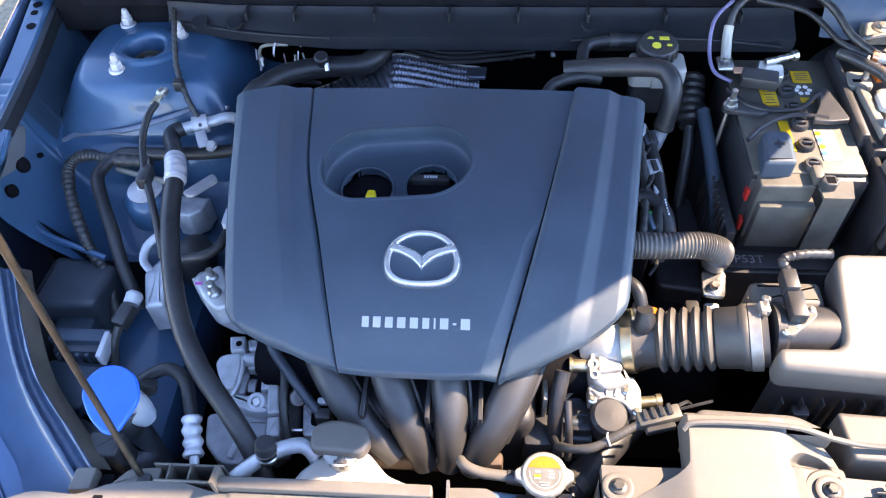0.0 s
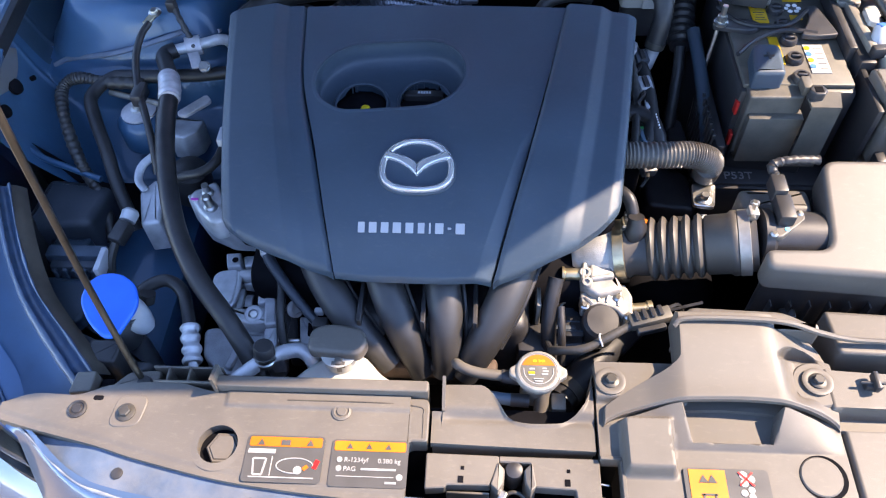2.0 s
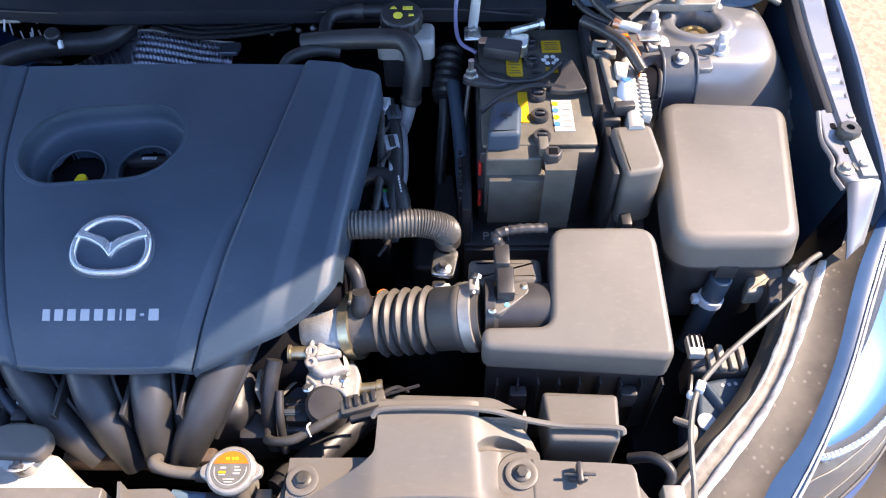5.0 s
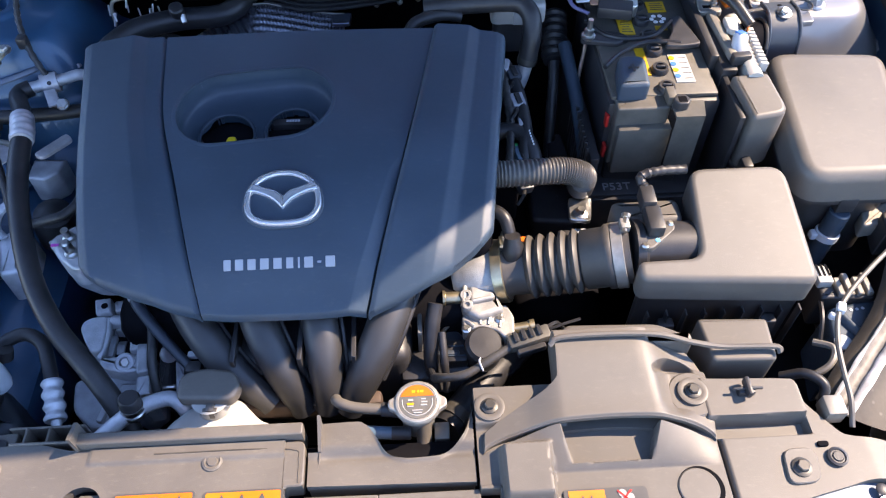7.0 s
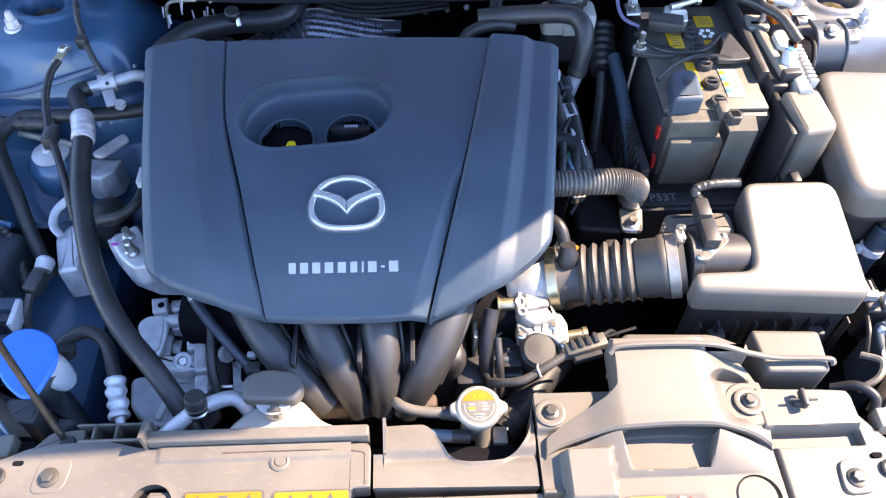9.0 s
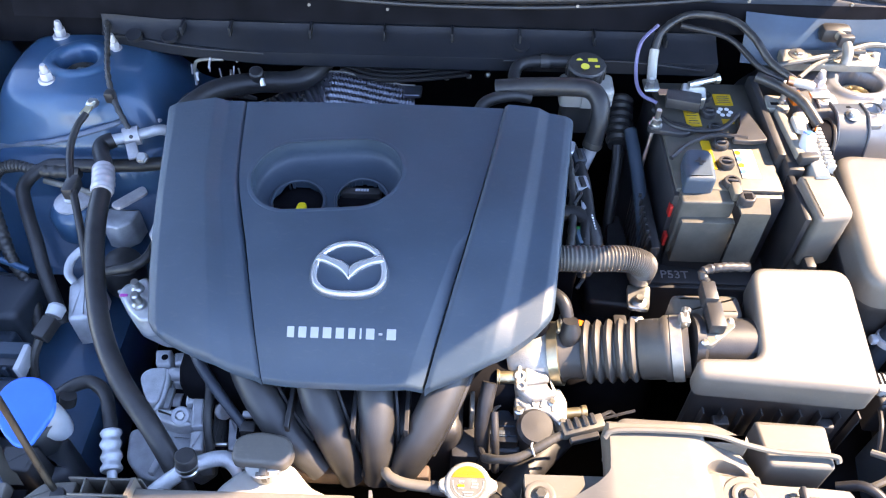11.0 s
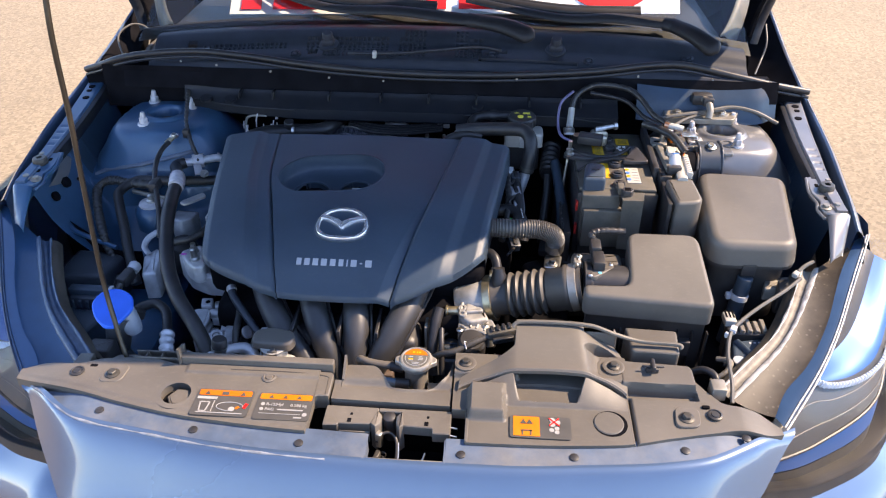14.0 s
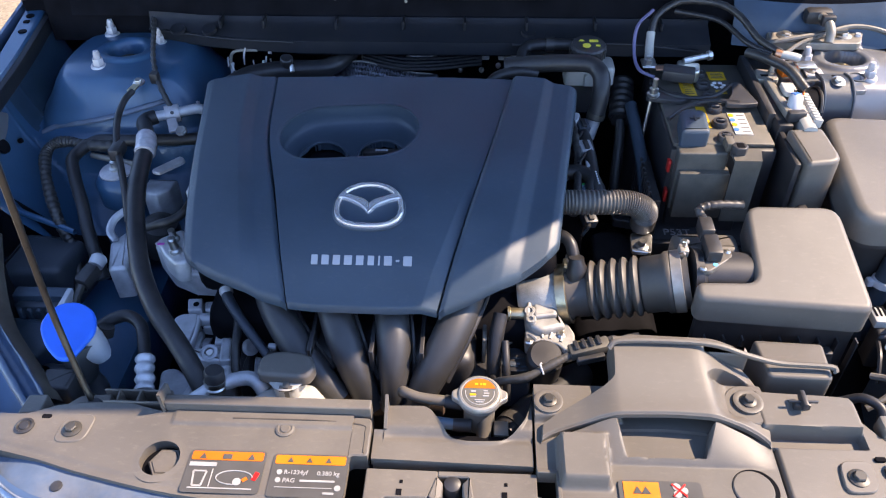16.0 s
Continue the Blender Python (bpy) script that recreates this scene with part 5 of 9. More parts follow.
    for x, y, z in ((0.065, 0.347, 0.836), (0.294, 0.352, 0.839)):
        part("washer", lathe([(0.017, -0.002), (0.017, 0.001), (0.014, 0.002), (0.011, 0.001)], (x, y, z)), DUCT, duct)
        hexbolt("bolt", (x, y, z + 0.001), (0, 0, 1), duct, 0.0062, 0.0095, BOLTDARK)
    clip = holder("wiring_clip", (0.352, 0.348, 0.837), "small black plastic wiring clip on the shroud", "clip")
    part("clip_base", rbox(0.343, 0.362, 0.343, 0.352, 0.836, 0.846, 0.002), BLACK, clip)
    part("clip_arm", rbox(0.350, 0.356, 0.338, 0.360, 0.842, 0.854, 0.002), BLACK, clip)
    part("clip_arm", rbox(0.336, 0.370, 0.3465, 0.3495, 0.845, 0.849, 0.001, 1), BLACK, clip)


def build_shroud_fixings():
    for x, y in ((-0.482, 0.293), (0.391, 0.262), ):
        part("fixing_plate", prism(rounded([(x - 0.018, y - 0.018), (x + 0.018, y - 0.016), (x + 0.022, y + 0.022), (x - 0.014, y + 0.022)], 0.012, 4), 0.818, 0.8285, 0.001, 1), PANEL, shroud)
        hexbolt("bolt", (x, y, 0.8285), (0, 0, 1), shroud, 0.007, 0.011, BOLTDARK)
    for x, y in ((-0.540, 0.296), (0.434, 0.272), (-0.237, 0.303)):
        b = lathe([(0.011, 0), (0.011, 0.002), (0.0085, 0.003), (0.0075, 0.0015), (0.006, 0.0015), (0.005, 0.003)], (x, y, 0.8265), (0, 0, 1), 20)
        part("push_clip", b, BLACK if x != -0.237 else PANEL, shroud)
    for x, y in ((0.424, 0.288), (-0.520, 0.311)):
        part("slot", prism(rounded([(x - 0.006, y - 0.003), (x + 0.006, y - 0.003), (x + 0.006, y + 0.003), (x - 0.006, y + 0.003)], 0.003, 3), 0.824, 0.8275, 0.0005, 1), DARK, shroud)
    for x in (-0.475, -0.323, -0.165, 0.066, 0.224, 0.381, 0.472):
        y = (bumper_edge(x) + panel_edge(x)) / 2 + 0.002
        part("push_clip", lathe([(0.0065, 0), (0.0065, 0.0015), (0.004, 0.0025)], (x, y, 0.8185), (0, 0, 1), 16), BLACK, shroud)


build_shroud(), build_latch(), build_stickers(), build_duct(), build_shroud_fixings()


def build_flange():
    def f(u, v):
        x = lerp(-0.60, 0.52, u)
        y = bumper_edge(x)
        return Vector((x, lerp(y + 0.0075, max(panel_edge(x) + 0.010, y + 0.014), v), lerp(0.8179, 0.8192, v) - 0.014 * step(0.46, 0.56, abs(x - CX))))
    def keep(u, v):
        x = lerp(-0.60, 0.52, u)
        return not (-0.071 < x < 0.043)
    flange = part("bumper_flange", sheet(f, 160, 4, 0.0, keep), DUSTPAINT, car, "dusty blue painted bumper flange")
    for x in (-0.071, 0.043):
        part("notch_side", rbox(x - 0.0015, x + 0.0015, bumper_edge(x) + 0.006, 0.206, 0.785, 0.8180, 0.0005, 1), DUSTPAINT, flange)
    # pale strip for the thin lit line along the bumper's crest
    part("notch_front", rbox(-0.071, 0.043, 0.1655, 0.1685, 0.760, 0.8165, 0.001, 1), BRACKET, flange, "pale edge of the bumper, its lit line put into the colour")


build_flange()


# ---- headlamps ----
def build_headlamp(sgn):
    lampy = holder("headlamp", (CX + sgn * 0.72, 0.45, 0.72), "clear headlamp with a chrome reflector and a dusty top flange", "headlamp", "headlamps")
    X = lambda d: CX + sgn * d
    def rail(y0, y1, lift, rise, *pairs):
        return lambda u: Vector((X(curve(lerp(y0, y1, u), *pairs)), lerp(y0, y1, u), 0.788 + lift + rise * (lerp(y0, y1, u) - 0.286)))
    seam = rail(0.285, 0.690, 0.0, 0.24, (0.285, 0.590), (0.33, 0.625), (0.387, 0.667), (0.468, 0.717), (0.56, 0.765), (0.65, 0.812), (0.69, 0.832))
    inner_bevel = rail(0.307, 0.675, 0.0, 0.24, (0.307, 0.578), (0.35, 0.602), (0.40, 0.648), (0.45, 0.682), (0.50, 0.710), (0.55, 0.733), (0.60, 0.757), (0.675, 0.803))
    rib = rail(0.328, 0.615, 0.010, 0.175, (0.328, 0.515), (0.38, 0.566), (0.44, 0.620), (0.50, 0.660), (0.56, 0.692), (0.615, 0.720))
    edge = rail(0.350, 0.612, 0.010, 0.175, (0.350, 0.507), (0.39, 0.545), (0.46, 0.612), (0.53, 0.655), (0.612, 0.694))
    foot = lambda u: Vector((X(curve(u, (0, 0.568), (0.3, 0.690), (0.65, 0.835), (1, 0.895))), curve(u, (0, 0.256), (0.3, 0.315), (0.65, 0.43), (1, 0.67)), curve(u, (0, 0.686), (0.3, 0.650), (0.65, 0.640), (1, 0.76))))
    out = lambda u, v: Vector((sgn * 0.055, -0.045, 0.02)) * math.sin(math.pi * min(max(v, 0), 1)) * (0.15 + 0.85 * u)
    lens = lambda u, v: seam(u).lerp(foot(u), v) + out(u, v)
    ob = part("lens", sheet(lens, 40, 24), LENS, lampy, "clear glossy plastic lens")
    ob.visible_shadow = False
    inner = lambda d: lambda u, v: seam(u).lerp(foot(u), v) + out(u, v) * 0.75 + Vector((-sgn * d, d * 0.7, -0.004))
    deep = inner(0.020)
    arc = lambda u: curve(u, (0.18, 0.01), (0.24, 0.05), (0.32, 0.20), (0.40, 0.30), (0.50, 0.38), (0.70, 0.46), (1, 0.52))
    part("reflector", sheet(lambda u, v: deep(lerp(0.18, 1, u), v * arc(lerp(0.18, 1, u))) + Vector((-sgn * 0.03, 0.025, -0.006)) * math.sin(math.pi * v) ** 2, 40, 16), LAMPSKY, lampy, "smooth reflector bowl with the sky's blue in its colour")
    part("bezel", sheet(lambda u, v: deep(u, lerp(arc(u), 0.68, v)), 40, 10), LAMPGREY, lampy)
    for w in (0.50, 0.60):
        part("bezel_line", tube([deep(0.05 + 0.9 * k / 12, lerp(arc(0.05 + 0.9 * k / 12), 0.68, (w - 0.40) / 0.28)) + Vector((0, 0, 0.002)) for k in range(13)], 0.0008, 6, 3), BRACKET, lampy)
    part("bezel_line", tube([deep(k / 12, 0.70) for k in range(13)], 0.003, 8, 3), BLACK, lampy)
    part("lower_reflector", sheet(lambda u, v: deep(u, lerp(0.71, 0.89, v)), 30, 6), LAMPSKY, lampy)
    part("lower_trim", sheet(lambda u, v: deep(u, lerp(0.885, 1.0, v)) + Vector((0, 0, -0.004)), 30, 3), BLACK, lampy)
    part("lamp_bucket", sheet(lambda u, v: inner(0.045)(lerp(-0.02, 1, u), lerp(0.02, 1.12, v)), 30, 8), BLACK, lampy)
    teeth = bmesh.new()
    for k in range(30):
        u = 0.24 + 0.52 * k / 30
        c = inner(0.012)(u, arc(u) + 0.015)
        t = inner(0.012)(u + 0.01, arc(u + 0.01) + 0.015) - c
        q = Vector((1, 0, 0)).rotation_difference(t.normalized()).to_matrix().to_4x4()
        rbox(-0.0016, 0.0016, -0.003, 0.003, -0.006, 0.006, 0.0008, 1, Matrix.Translation(c) @ q, teeth)
    part("light_guide", teeth, FROST, lampy, "frosted toothed light guide")
    # the left lamp takes the shaded copies, so its darkness is in the colours
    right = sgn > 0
    clear = CLEARRIB if right else RIBSHADE
    part("rib_strip", sheet(lambda u, v: edge(u).lerp(rib(u), v) - Vector((0, 0, 0.006)) * math.sin(math.pi * v), 36, 6), RIBSTRIP if right else RIBSHADE, lampy)
    part("top_flange", sheet(lambda u, v: rib(u).lerp(inner_bevel(u), v) - Vector((0, 0, 0.0045)) * math.sin(math.pi * v) ** 0.7, 40, 14), FLANGE if right else FLANGESHADE, lampy, "dust-speckled plastic top flange")
    part("lens_bevel", sheet(lambda u, v: inner_bevel(u).lerp(seam(u), v) + Vector((0, 0, 0.0012)) * math.sin(math.pi * v), 36, 6), BEVEL if right else BEVELSHADE, lampy, "clear glossy lens edge")
    part("flange_rib", tube([rib(k / 10) + Vector((0, 0, 0.001)) for k in range(11)], lambda t: 0.0048 + 0.0012 * math.sin(t * 9) + 0.0005 * math.sin(t * 61), 10, 6, flat=0.35), clear, lampy, "milky plastic rib" if right else "plastic rib, darkened blue for the shaded side")
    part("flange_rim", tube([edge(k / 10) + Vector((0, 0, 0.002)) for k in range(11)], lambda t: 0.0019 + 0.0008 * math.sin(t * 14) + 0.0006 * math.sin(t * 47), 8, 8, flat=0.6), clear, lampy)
    part("housing_rim", sheet(lambda u, v: edge(u) + Vector((-sgn * 0.014, 0.008, -0.006)) * v - Vector((0, 0, 0.001 + 0.010 * v * v)), 30, 4), BROWNRIM, lampy, "dusty dark housing rim")
    part("seam_rim", tube([seam(k / 10) + Vector((0, 0, 0.001)) for k in range(11)], 0.0016, 8, 3), clear, lampy)
    part("seam_rim", tube([seam(k / 10).lerp(inner_bevel(k / 10), 0.18) + Vector((0, 0, 0.002)) for k in range(11)], 0.0014, 8, 3), clear, lampy)
    part("housing", sheet(lambda u, v: edge(u) + Vector((0, 0, -0.004 - v * 0.25)), 20, 4), BLACK, lampy)
    # bumper corner below the lamp
    def corner(u, v):
        p = inward(u)
        side = Vector((sgn * lerp(0.5, 1.0, max(u, 0)), -lerp(0.85, 0.15, max(u, 0)), 0))
        return p + side * curve(v, (0, -0.004), (0.10, 0.002), (0.2, 0.036), (0.32, 0.068), (0.45, 0.088), (1, 0.07)) + Vector((0, 0, -curve(v, (0, 0.026), (0.10, 0.031), (0.2, 0.055), (0.32, 0.092), (0.45, 0.150), (1, 0.45))))
    inward = lambda u: foot(u) if u >= 0 else foot(0) + Vector((sgn * 0.41 * u, 0.14 * u, -0.02 * u))
    part("bumper_corner", sheet(lambda u, v: corner(lerp(-0.55, 1, u), v), 44, 30), PAINT, car, "blue painted bumper corner")
    part("lamp_floor", sheet(lambda u, v: (foot(u) + Vector((sgn * 0.004, -0.004, -0.003))).lerp(inner(0.06)(u, 1.05), v), 24, 3), BLACK, lampy)
    part("corner_gap", sheet(lambda u, v: (foot(u) + Vector((sgn * 0.003, -0.003, -0.002))).lerp(corner(u, 0.12) + Vector((0, 0, -0.002)), v), 24, 4), BLACK, car, "black trim below the headlamp")
    part("wing_front", sheet(lambda u, v: Vector((X(lerp(0.892, 0.826, u)), lerp(0.67, 0.695, u), lerp(0.76, 0.905, u))) + Vector((-sgn * (0.008 * math.sin(math.pi * u) + 0.050 * v * v), 0.13 * v, -0.10 * v * (1 - u))), 12, 8), PAINT, car)


build_headlamp(1), build_headlamp(-1)


def build_wheels():
    for sgn in (-1, 1):
        for y in (0.86, 3.3):
            w = lathe([(0.20, -0.09), (0.295, -0.09), (0.305, -0.07), (0.305, 0.07), (0.295, 0.09), (0.20, 0.09)], (CX + sgn * 0.73, y, 0.305), (1, 0, 0), 40)
            part("tyre", w, RUBBER, car)


build_wheels()

# ---- air intake side ----
def build_air_box():
    box = holder("air_filter_box", (0.38, 0.55, 0.75), "dark grey plastic air filter box with an L-shaped lid", "air filter box")
    pts = rounded([(0.340, 0.627), (0.464, 0.627), (0.470, 0.468), (0.256, 0.481), (0.256, 0.506), (0.334, 0.507)], [0.020, 0.024, 0.016, 0.014, 0.014, 0.016], 5)
    tilt = lambda x, y: 0.24 * (y - 0.50)
    part("lid", prism(pts, 0.842, 0.882, 0.007, 4, tilt), BOXLID, box)
    low = rounded([(0.345, 0.62), (0.458, 0.62), (0.464, 0.476), (0.262, 0.487), (0.262, 0.50), (0.34, 0.50)], 0.008, 2)
    part("lower_body", prism(low, 0.64, 0.85, 0.0), BLACK, box)
    for k in range(9):
        x = 0.275 + k * 0.024
        part("body_rib", rbox(x - 0.001, x + 0.001, 0.468, 0.478, 0.66, 0.815, 0, 1), BLACK, box)
    for x in (0.30, 0.43):
        part("clip", prism(rounded([(x - 0.010, 0.462), (x + 0.010, 0.462), (x + 0.010, 0.476), (x - 0.010, 0.476)], 0.003, 2), 0.77, 0.80, 0.002), BLACK, box)
    # outlet stub with the flow sensor
    stub = part("outlet_stub", lathe([(0.034, 0), (0.034, 0.075), (0.038, 0.08), (0.038, 0.09)], (0.350, 0.545, 0.853), (-1, 0.0, 0.02), 28), BLACK, box)
    part("resonator", prism(rounded([(0.245, 0.565), (0.330, 0.568), (0.330, 0.607), (0.242, 0.606)], 0.010, 4), 0.79, 0.880, 0.010, 4), BOXLID, box)
    sensor = holder("air_flow_sensor", (0.285, 0.54, 0.885), "dark plastic air flow sensor with a connector and cable", "sensor")
    part("flange", prism(rounded([(0.262, 0.522), (0.275, 0.518), (0.312, 0.548), (0.310, 0.566), (0.268, 0.556)], 0.006, 3), 0.880, 0.888, 0.002), BOXLID, sensor)
    part("body", rbox(0.274, 0.294, 0.536, 0.575, 0.886, 0.905, 0.003), BLACK, sensor)
    part("connector", rbox(0.272, 0.290, 0.572, 0.602, 0.890, 0.912, 0.003), BLACK, sensor)
    part("cable_sleeve", tube([(0.281, 0.600, 0.905), (0.276, 0.612, 0.915), (0.300, 0.618, 0.918), (0.335, 0.622, 0.915)], lambda t: 0.006 + 0.0008 * math.sin(t * 90), 10), BLACK, sensor)
    for p in ((0.268, 0.5235), (0.306, 0.557)):
        hexbolt("screw", (*p, 0.887), (0, 0, 1), sensor, 0.003, 0.0045, STEEL, 0.004)
    part("dot", lathe([(0.003, 0), (0.003, 0.0006)], (0.285, 0.531, 0.888)), mat("light_blue_dot", (0.10, 0.45, 0.80), 0.5, bump=0.0), sensor)


def build_intake_hose():
    hose = holder("intake_hose", (0.18, 0.555, 0.82), "dark grey rubber bellows hose with steel clamps", "intake hose")
    a, b = Vector((0.098, 0.560, 0.800)), Vector((0.262, 0.541, 0.851))
    d = (b - a).normalized()
    L = (b - a).length
    prof = [(0.036, 0.0), (0.038, 0.012), (0.034, 0.018), (0.035, 0.038)]
    for k in range(5):
        h = 0.040 + k * 0.0145
        prof += [(0.034, h), (0.0395, h + 0.0025), (0.042, h + 0.006), (0.0395, h + 0.0095), (0.034, h + 0.012)]
    prof += [(0.0385, 0.113), (0.039, 0.140), (0.042, 0.143), (0.042, 0.150), (0.038, 0.153), (0.038, L)]
    part("bellows", lathe(prof, a, d, 44), BELLOWS, hose, sharp=60)
    for h, mtl in ((0.005, BRASSY), (0.158, CAPMETAL)):
        c = a + d * h
        clamp = part("clamp", lathe([(0.0405, -0.007), (0.0425, -0.0065), (0.0425, 0.0065), (0.0405, 0.007)], c, d, 40), mtl, hose, "steel hose clamp")
        top = c + Vector((0, 0.012, 0.046))
        part("clamp_screw", lathe([(0.0045, -0.011), (0.0045, 0.008), (0.006, 0.009), (0.006, 0.014)], top, (0.3, 1, 0.2), 8), STEEL, clamp)
        part("clamp_housing", rbox(top.x - 0.006, top.x + 0.006, top.y - 0.008, top.y + 0.008, top.z - 0.008, top.z + 0.004, 0.002), mtl, clamp)
    vent = holder("breather_hose", (0.10, 0.58, 0.84), "black rubber breather hose plugged into the bellows hose", "hose")
    part("hose", tube([(0.070, 0.612, 0.862), (0.092, 0.608, 0.868), (0.106, 0.594, 0.866), (0.112, 0.575, 0.850), (0.113, 0.566, 0.842)], 0.0085, 12), RUBBER, vent)
    part("elbow", lathe([(0.014, -0.012), (0.015, 0.0), (0.0145, 0.010), (0.011, 0.018), (0.010, 0.026)], (0.115, 0.560, 0.838), (-0.08, 0.35, 1), 20), RUBBER, vent)


def build_throttle():
    ALU = ALUSUN
    th = holder("throttle_unit", (0.075, 0.51, 0.77), "cast aluminium throttle body with a black motor housing", "throttle body")
    part("bore", lathe([(0.037, -0.045), (0.039, -0.04), (0.039, 0.012), (0.036, 0.016)], (0.088, 0.561, 0.797), (1, -0.11, 0.3), 32), ALU, th)
    body = part("casting", prism(rounded([(0.049, 0.569), (0.081, 0.583), (0.089, 0.565), (0.079, 0.540), (0.092, 0.521), (0.101, 0.498), (0.065, 0.487), (0.046, 0.502), (0.042, 0.537)], 0.007, 4), 0.755, 0.803, 0.007, 4), ALU, th, "bare cast aluminium body")
    part("ridge", tube([(0.047, 0.505, 0.803), (0.052, 0.535, 0.807), (0.060, 0.560, 0.806), (0.078, 0.578, 0.802)], 0.0034, 10), ALU, body)
    part("pad", prism(rounded([(0.056, 0.506), (0.090, 0.512), (0.084, 0.532), (0.072, 0.548), (0.058, 0.545)], 0.006, 4), 0.79, 0.8095, 0.004, 3), ALU, body)
    for x, y, r in ((0.052, 0.520, 0.0085), (0.053, 0.505, 0.0075), (0.080, 0.574, 0.0080)):
        part("boss", lathe([(r, -0.02), (r, 0.004), (r * 0.8, 0.006), (r * 0.45, 0.006), (r * 0.45, 0.003)], (x, y, 0.803), (-0.1, -0.2, 1), 16), ALU, body)
    part("pipe_stub", lathe([(0.0085, 0), (0.0085, 0.020), (0.0105, 0.021), (0.0105, 0.024)], (0.046, 0.5225, 0.797), (-1, 0, 0), 16), BRASSY, th, "brass pipe stub")
    cover_pts = [(0.045, 0.498), (0.072, 0.508), (0.104, 0.513), (0.112, 0.494), (0.110, 0.466), (0.098, 0.462), (0.088, 0.474), (0.068, 0.481), (0.046, 0.476)]
    plate = part("motor_cover", prism(rounded(cover_pts, 0.004, 3), 0.768, 0.792, 0.003, 3), ALU, th, "ribbed aluminium motor cover")
    for a, c in (((0.050, 0.490), (0.060, 0.481)), ((0.068, 0.498), (0.068, 0.484)), ((0.084, 0.502), (0.078, 0.483)), ((0.098, 0.504), (0.092, 0.478))):
        part("cover_rib", tube([(*a, 0.792), ((a[0] + c[0]) / 2, (a[1] + c[1]) / 2, 0.7935), (*c, 0.792)], 0.0022, 6, 3), ALU, plate)
    part("motor", lathe([(0.0, 0.016), (0.020, 0.015), (0.0245, 0.010), (0.025, -0.03)], (0.071, 0.462, 0.774), (0.05, -0.25, 1), 28), BLACK, th, "black round motor housing")
    part("stub", lathe([(0.0075, 0), (0.0075, 0.024), (0.0095, 0.026), (0.0095, 0.032)], (0.106, 0.482, 0.778), (1, 0.1, 0.05), 14), BRASSY, th)
    for p in ((0.0495, 0.477), (0.093, 0.490), (0.104, 0.462)):
        hexbolt("screw", (*p, 0.792), (0, 0, 1), th, 0.004, 0.006, STEEL, 0.005)
    har = holder("throttle_harness", (0.08, 0.44, 0.80), "taped dusty wiring harness with a flat connector", "wiring")
    part("loom", tube([(0.006, 0.420, 0.775), (0.020, 0.408, 0.796), (0.042, 0.405, 0.806), (0.064, 0.414, 0.812), (0.088, 0.426, 0.818), (0.104, 0.434, 0.820)], lambda t: 0.0056 + 0.0004 * math.sin(t * 21) + 0.0002 * math.sin(t * 130), 10, 12), CONDUIT, har, "dusty taped loom")
    part("tie", tube([(0.064, 0.406, 0.812), (0.060, 0.414, 0.820), (0.062, 0.422, 0.814)], 0.0012, 6), PALE, har)
    conn = part("connector", rbox(-0.026, 0.026, -0.009, 0.009, -0.007, 0.007, 0.002, 2, pose(0.122, 0.440, 0.824, 0, -6, 14)), BATTOP, har, "dusty black connector")
    for k in range(4):
        part("latch_rib", rbox(-0.0028, 0.0028, -0.0060, 0.0085, 0.006, 0.0088, 0.001, 1, pose(0.106 + k * 0.0095, 0.4375 + k * 0.0024, 0.824 + 0.001 * k, 0, -6, 14)), BLACK, conn)
    part("side_clip", rbox(-0.018, 0.018, -0.004, 0.004, -0.006, 0.004, 0.0015, 1, pose(0.124, 0.4285, 0.818, 0, -4, 14)), BLACK, conn)
    part("wire", tube([(0.140, 0.446, 0.830), (0.165, 0.452, 0.834), (0.185, 0.458, 0.834)], 0.002, 6), RUBBER, har)
    part("wire", tube([(0.140, 0.450, 0.828), (0.158, 0.462, 0.822), (0.170, 0.468, 0.80)], 0.0024, 6), RUBBER, har)
    part("wire", tube([(0.006, 0.420, 0.775), (0.003, 0.445, 0.76), (0.015, 0.47, 0.73)], 0.004, 8), RUBBER, har)
    coil = holder("coil_bracket", (0.03, 0.47, 0.74), "dark plastic coil bracket with a pale steel edge", "bracket")
    part("plate", prism(rounded([(0.004, 0.440), (0.004, 0.474), (0.020, 0.496), (0.034, 0.508), (0.055, 0.486), (0.053, 0.440)], 0.006, 3), 0.70, 0.752, 0.004), NAVY, coil)
    part("steel_edge", tube([(0.008, 0.430, 0.745), (0.004, 0.452, 0.757), (0.006, 0.474, 0.760), (0.020, 0.494, 0.762), (0.031, 0.506, 0.762)], 0.0042, 8, flat=0.5), BRACKET, coil, "pale steel edge")
    part("block", rbox(0.022, 0.050, 0.446, 0.478, 0.748, 0.768, 0.003), BLACK, coil)
    for y in (0.454, 0.468):
        part("block_seam", rbox(0.021, 0.051, y - 0.001, y + 0.001, 0.766, 0.7695, 0.0005, 1), COVER, coil)


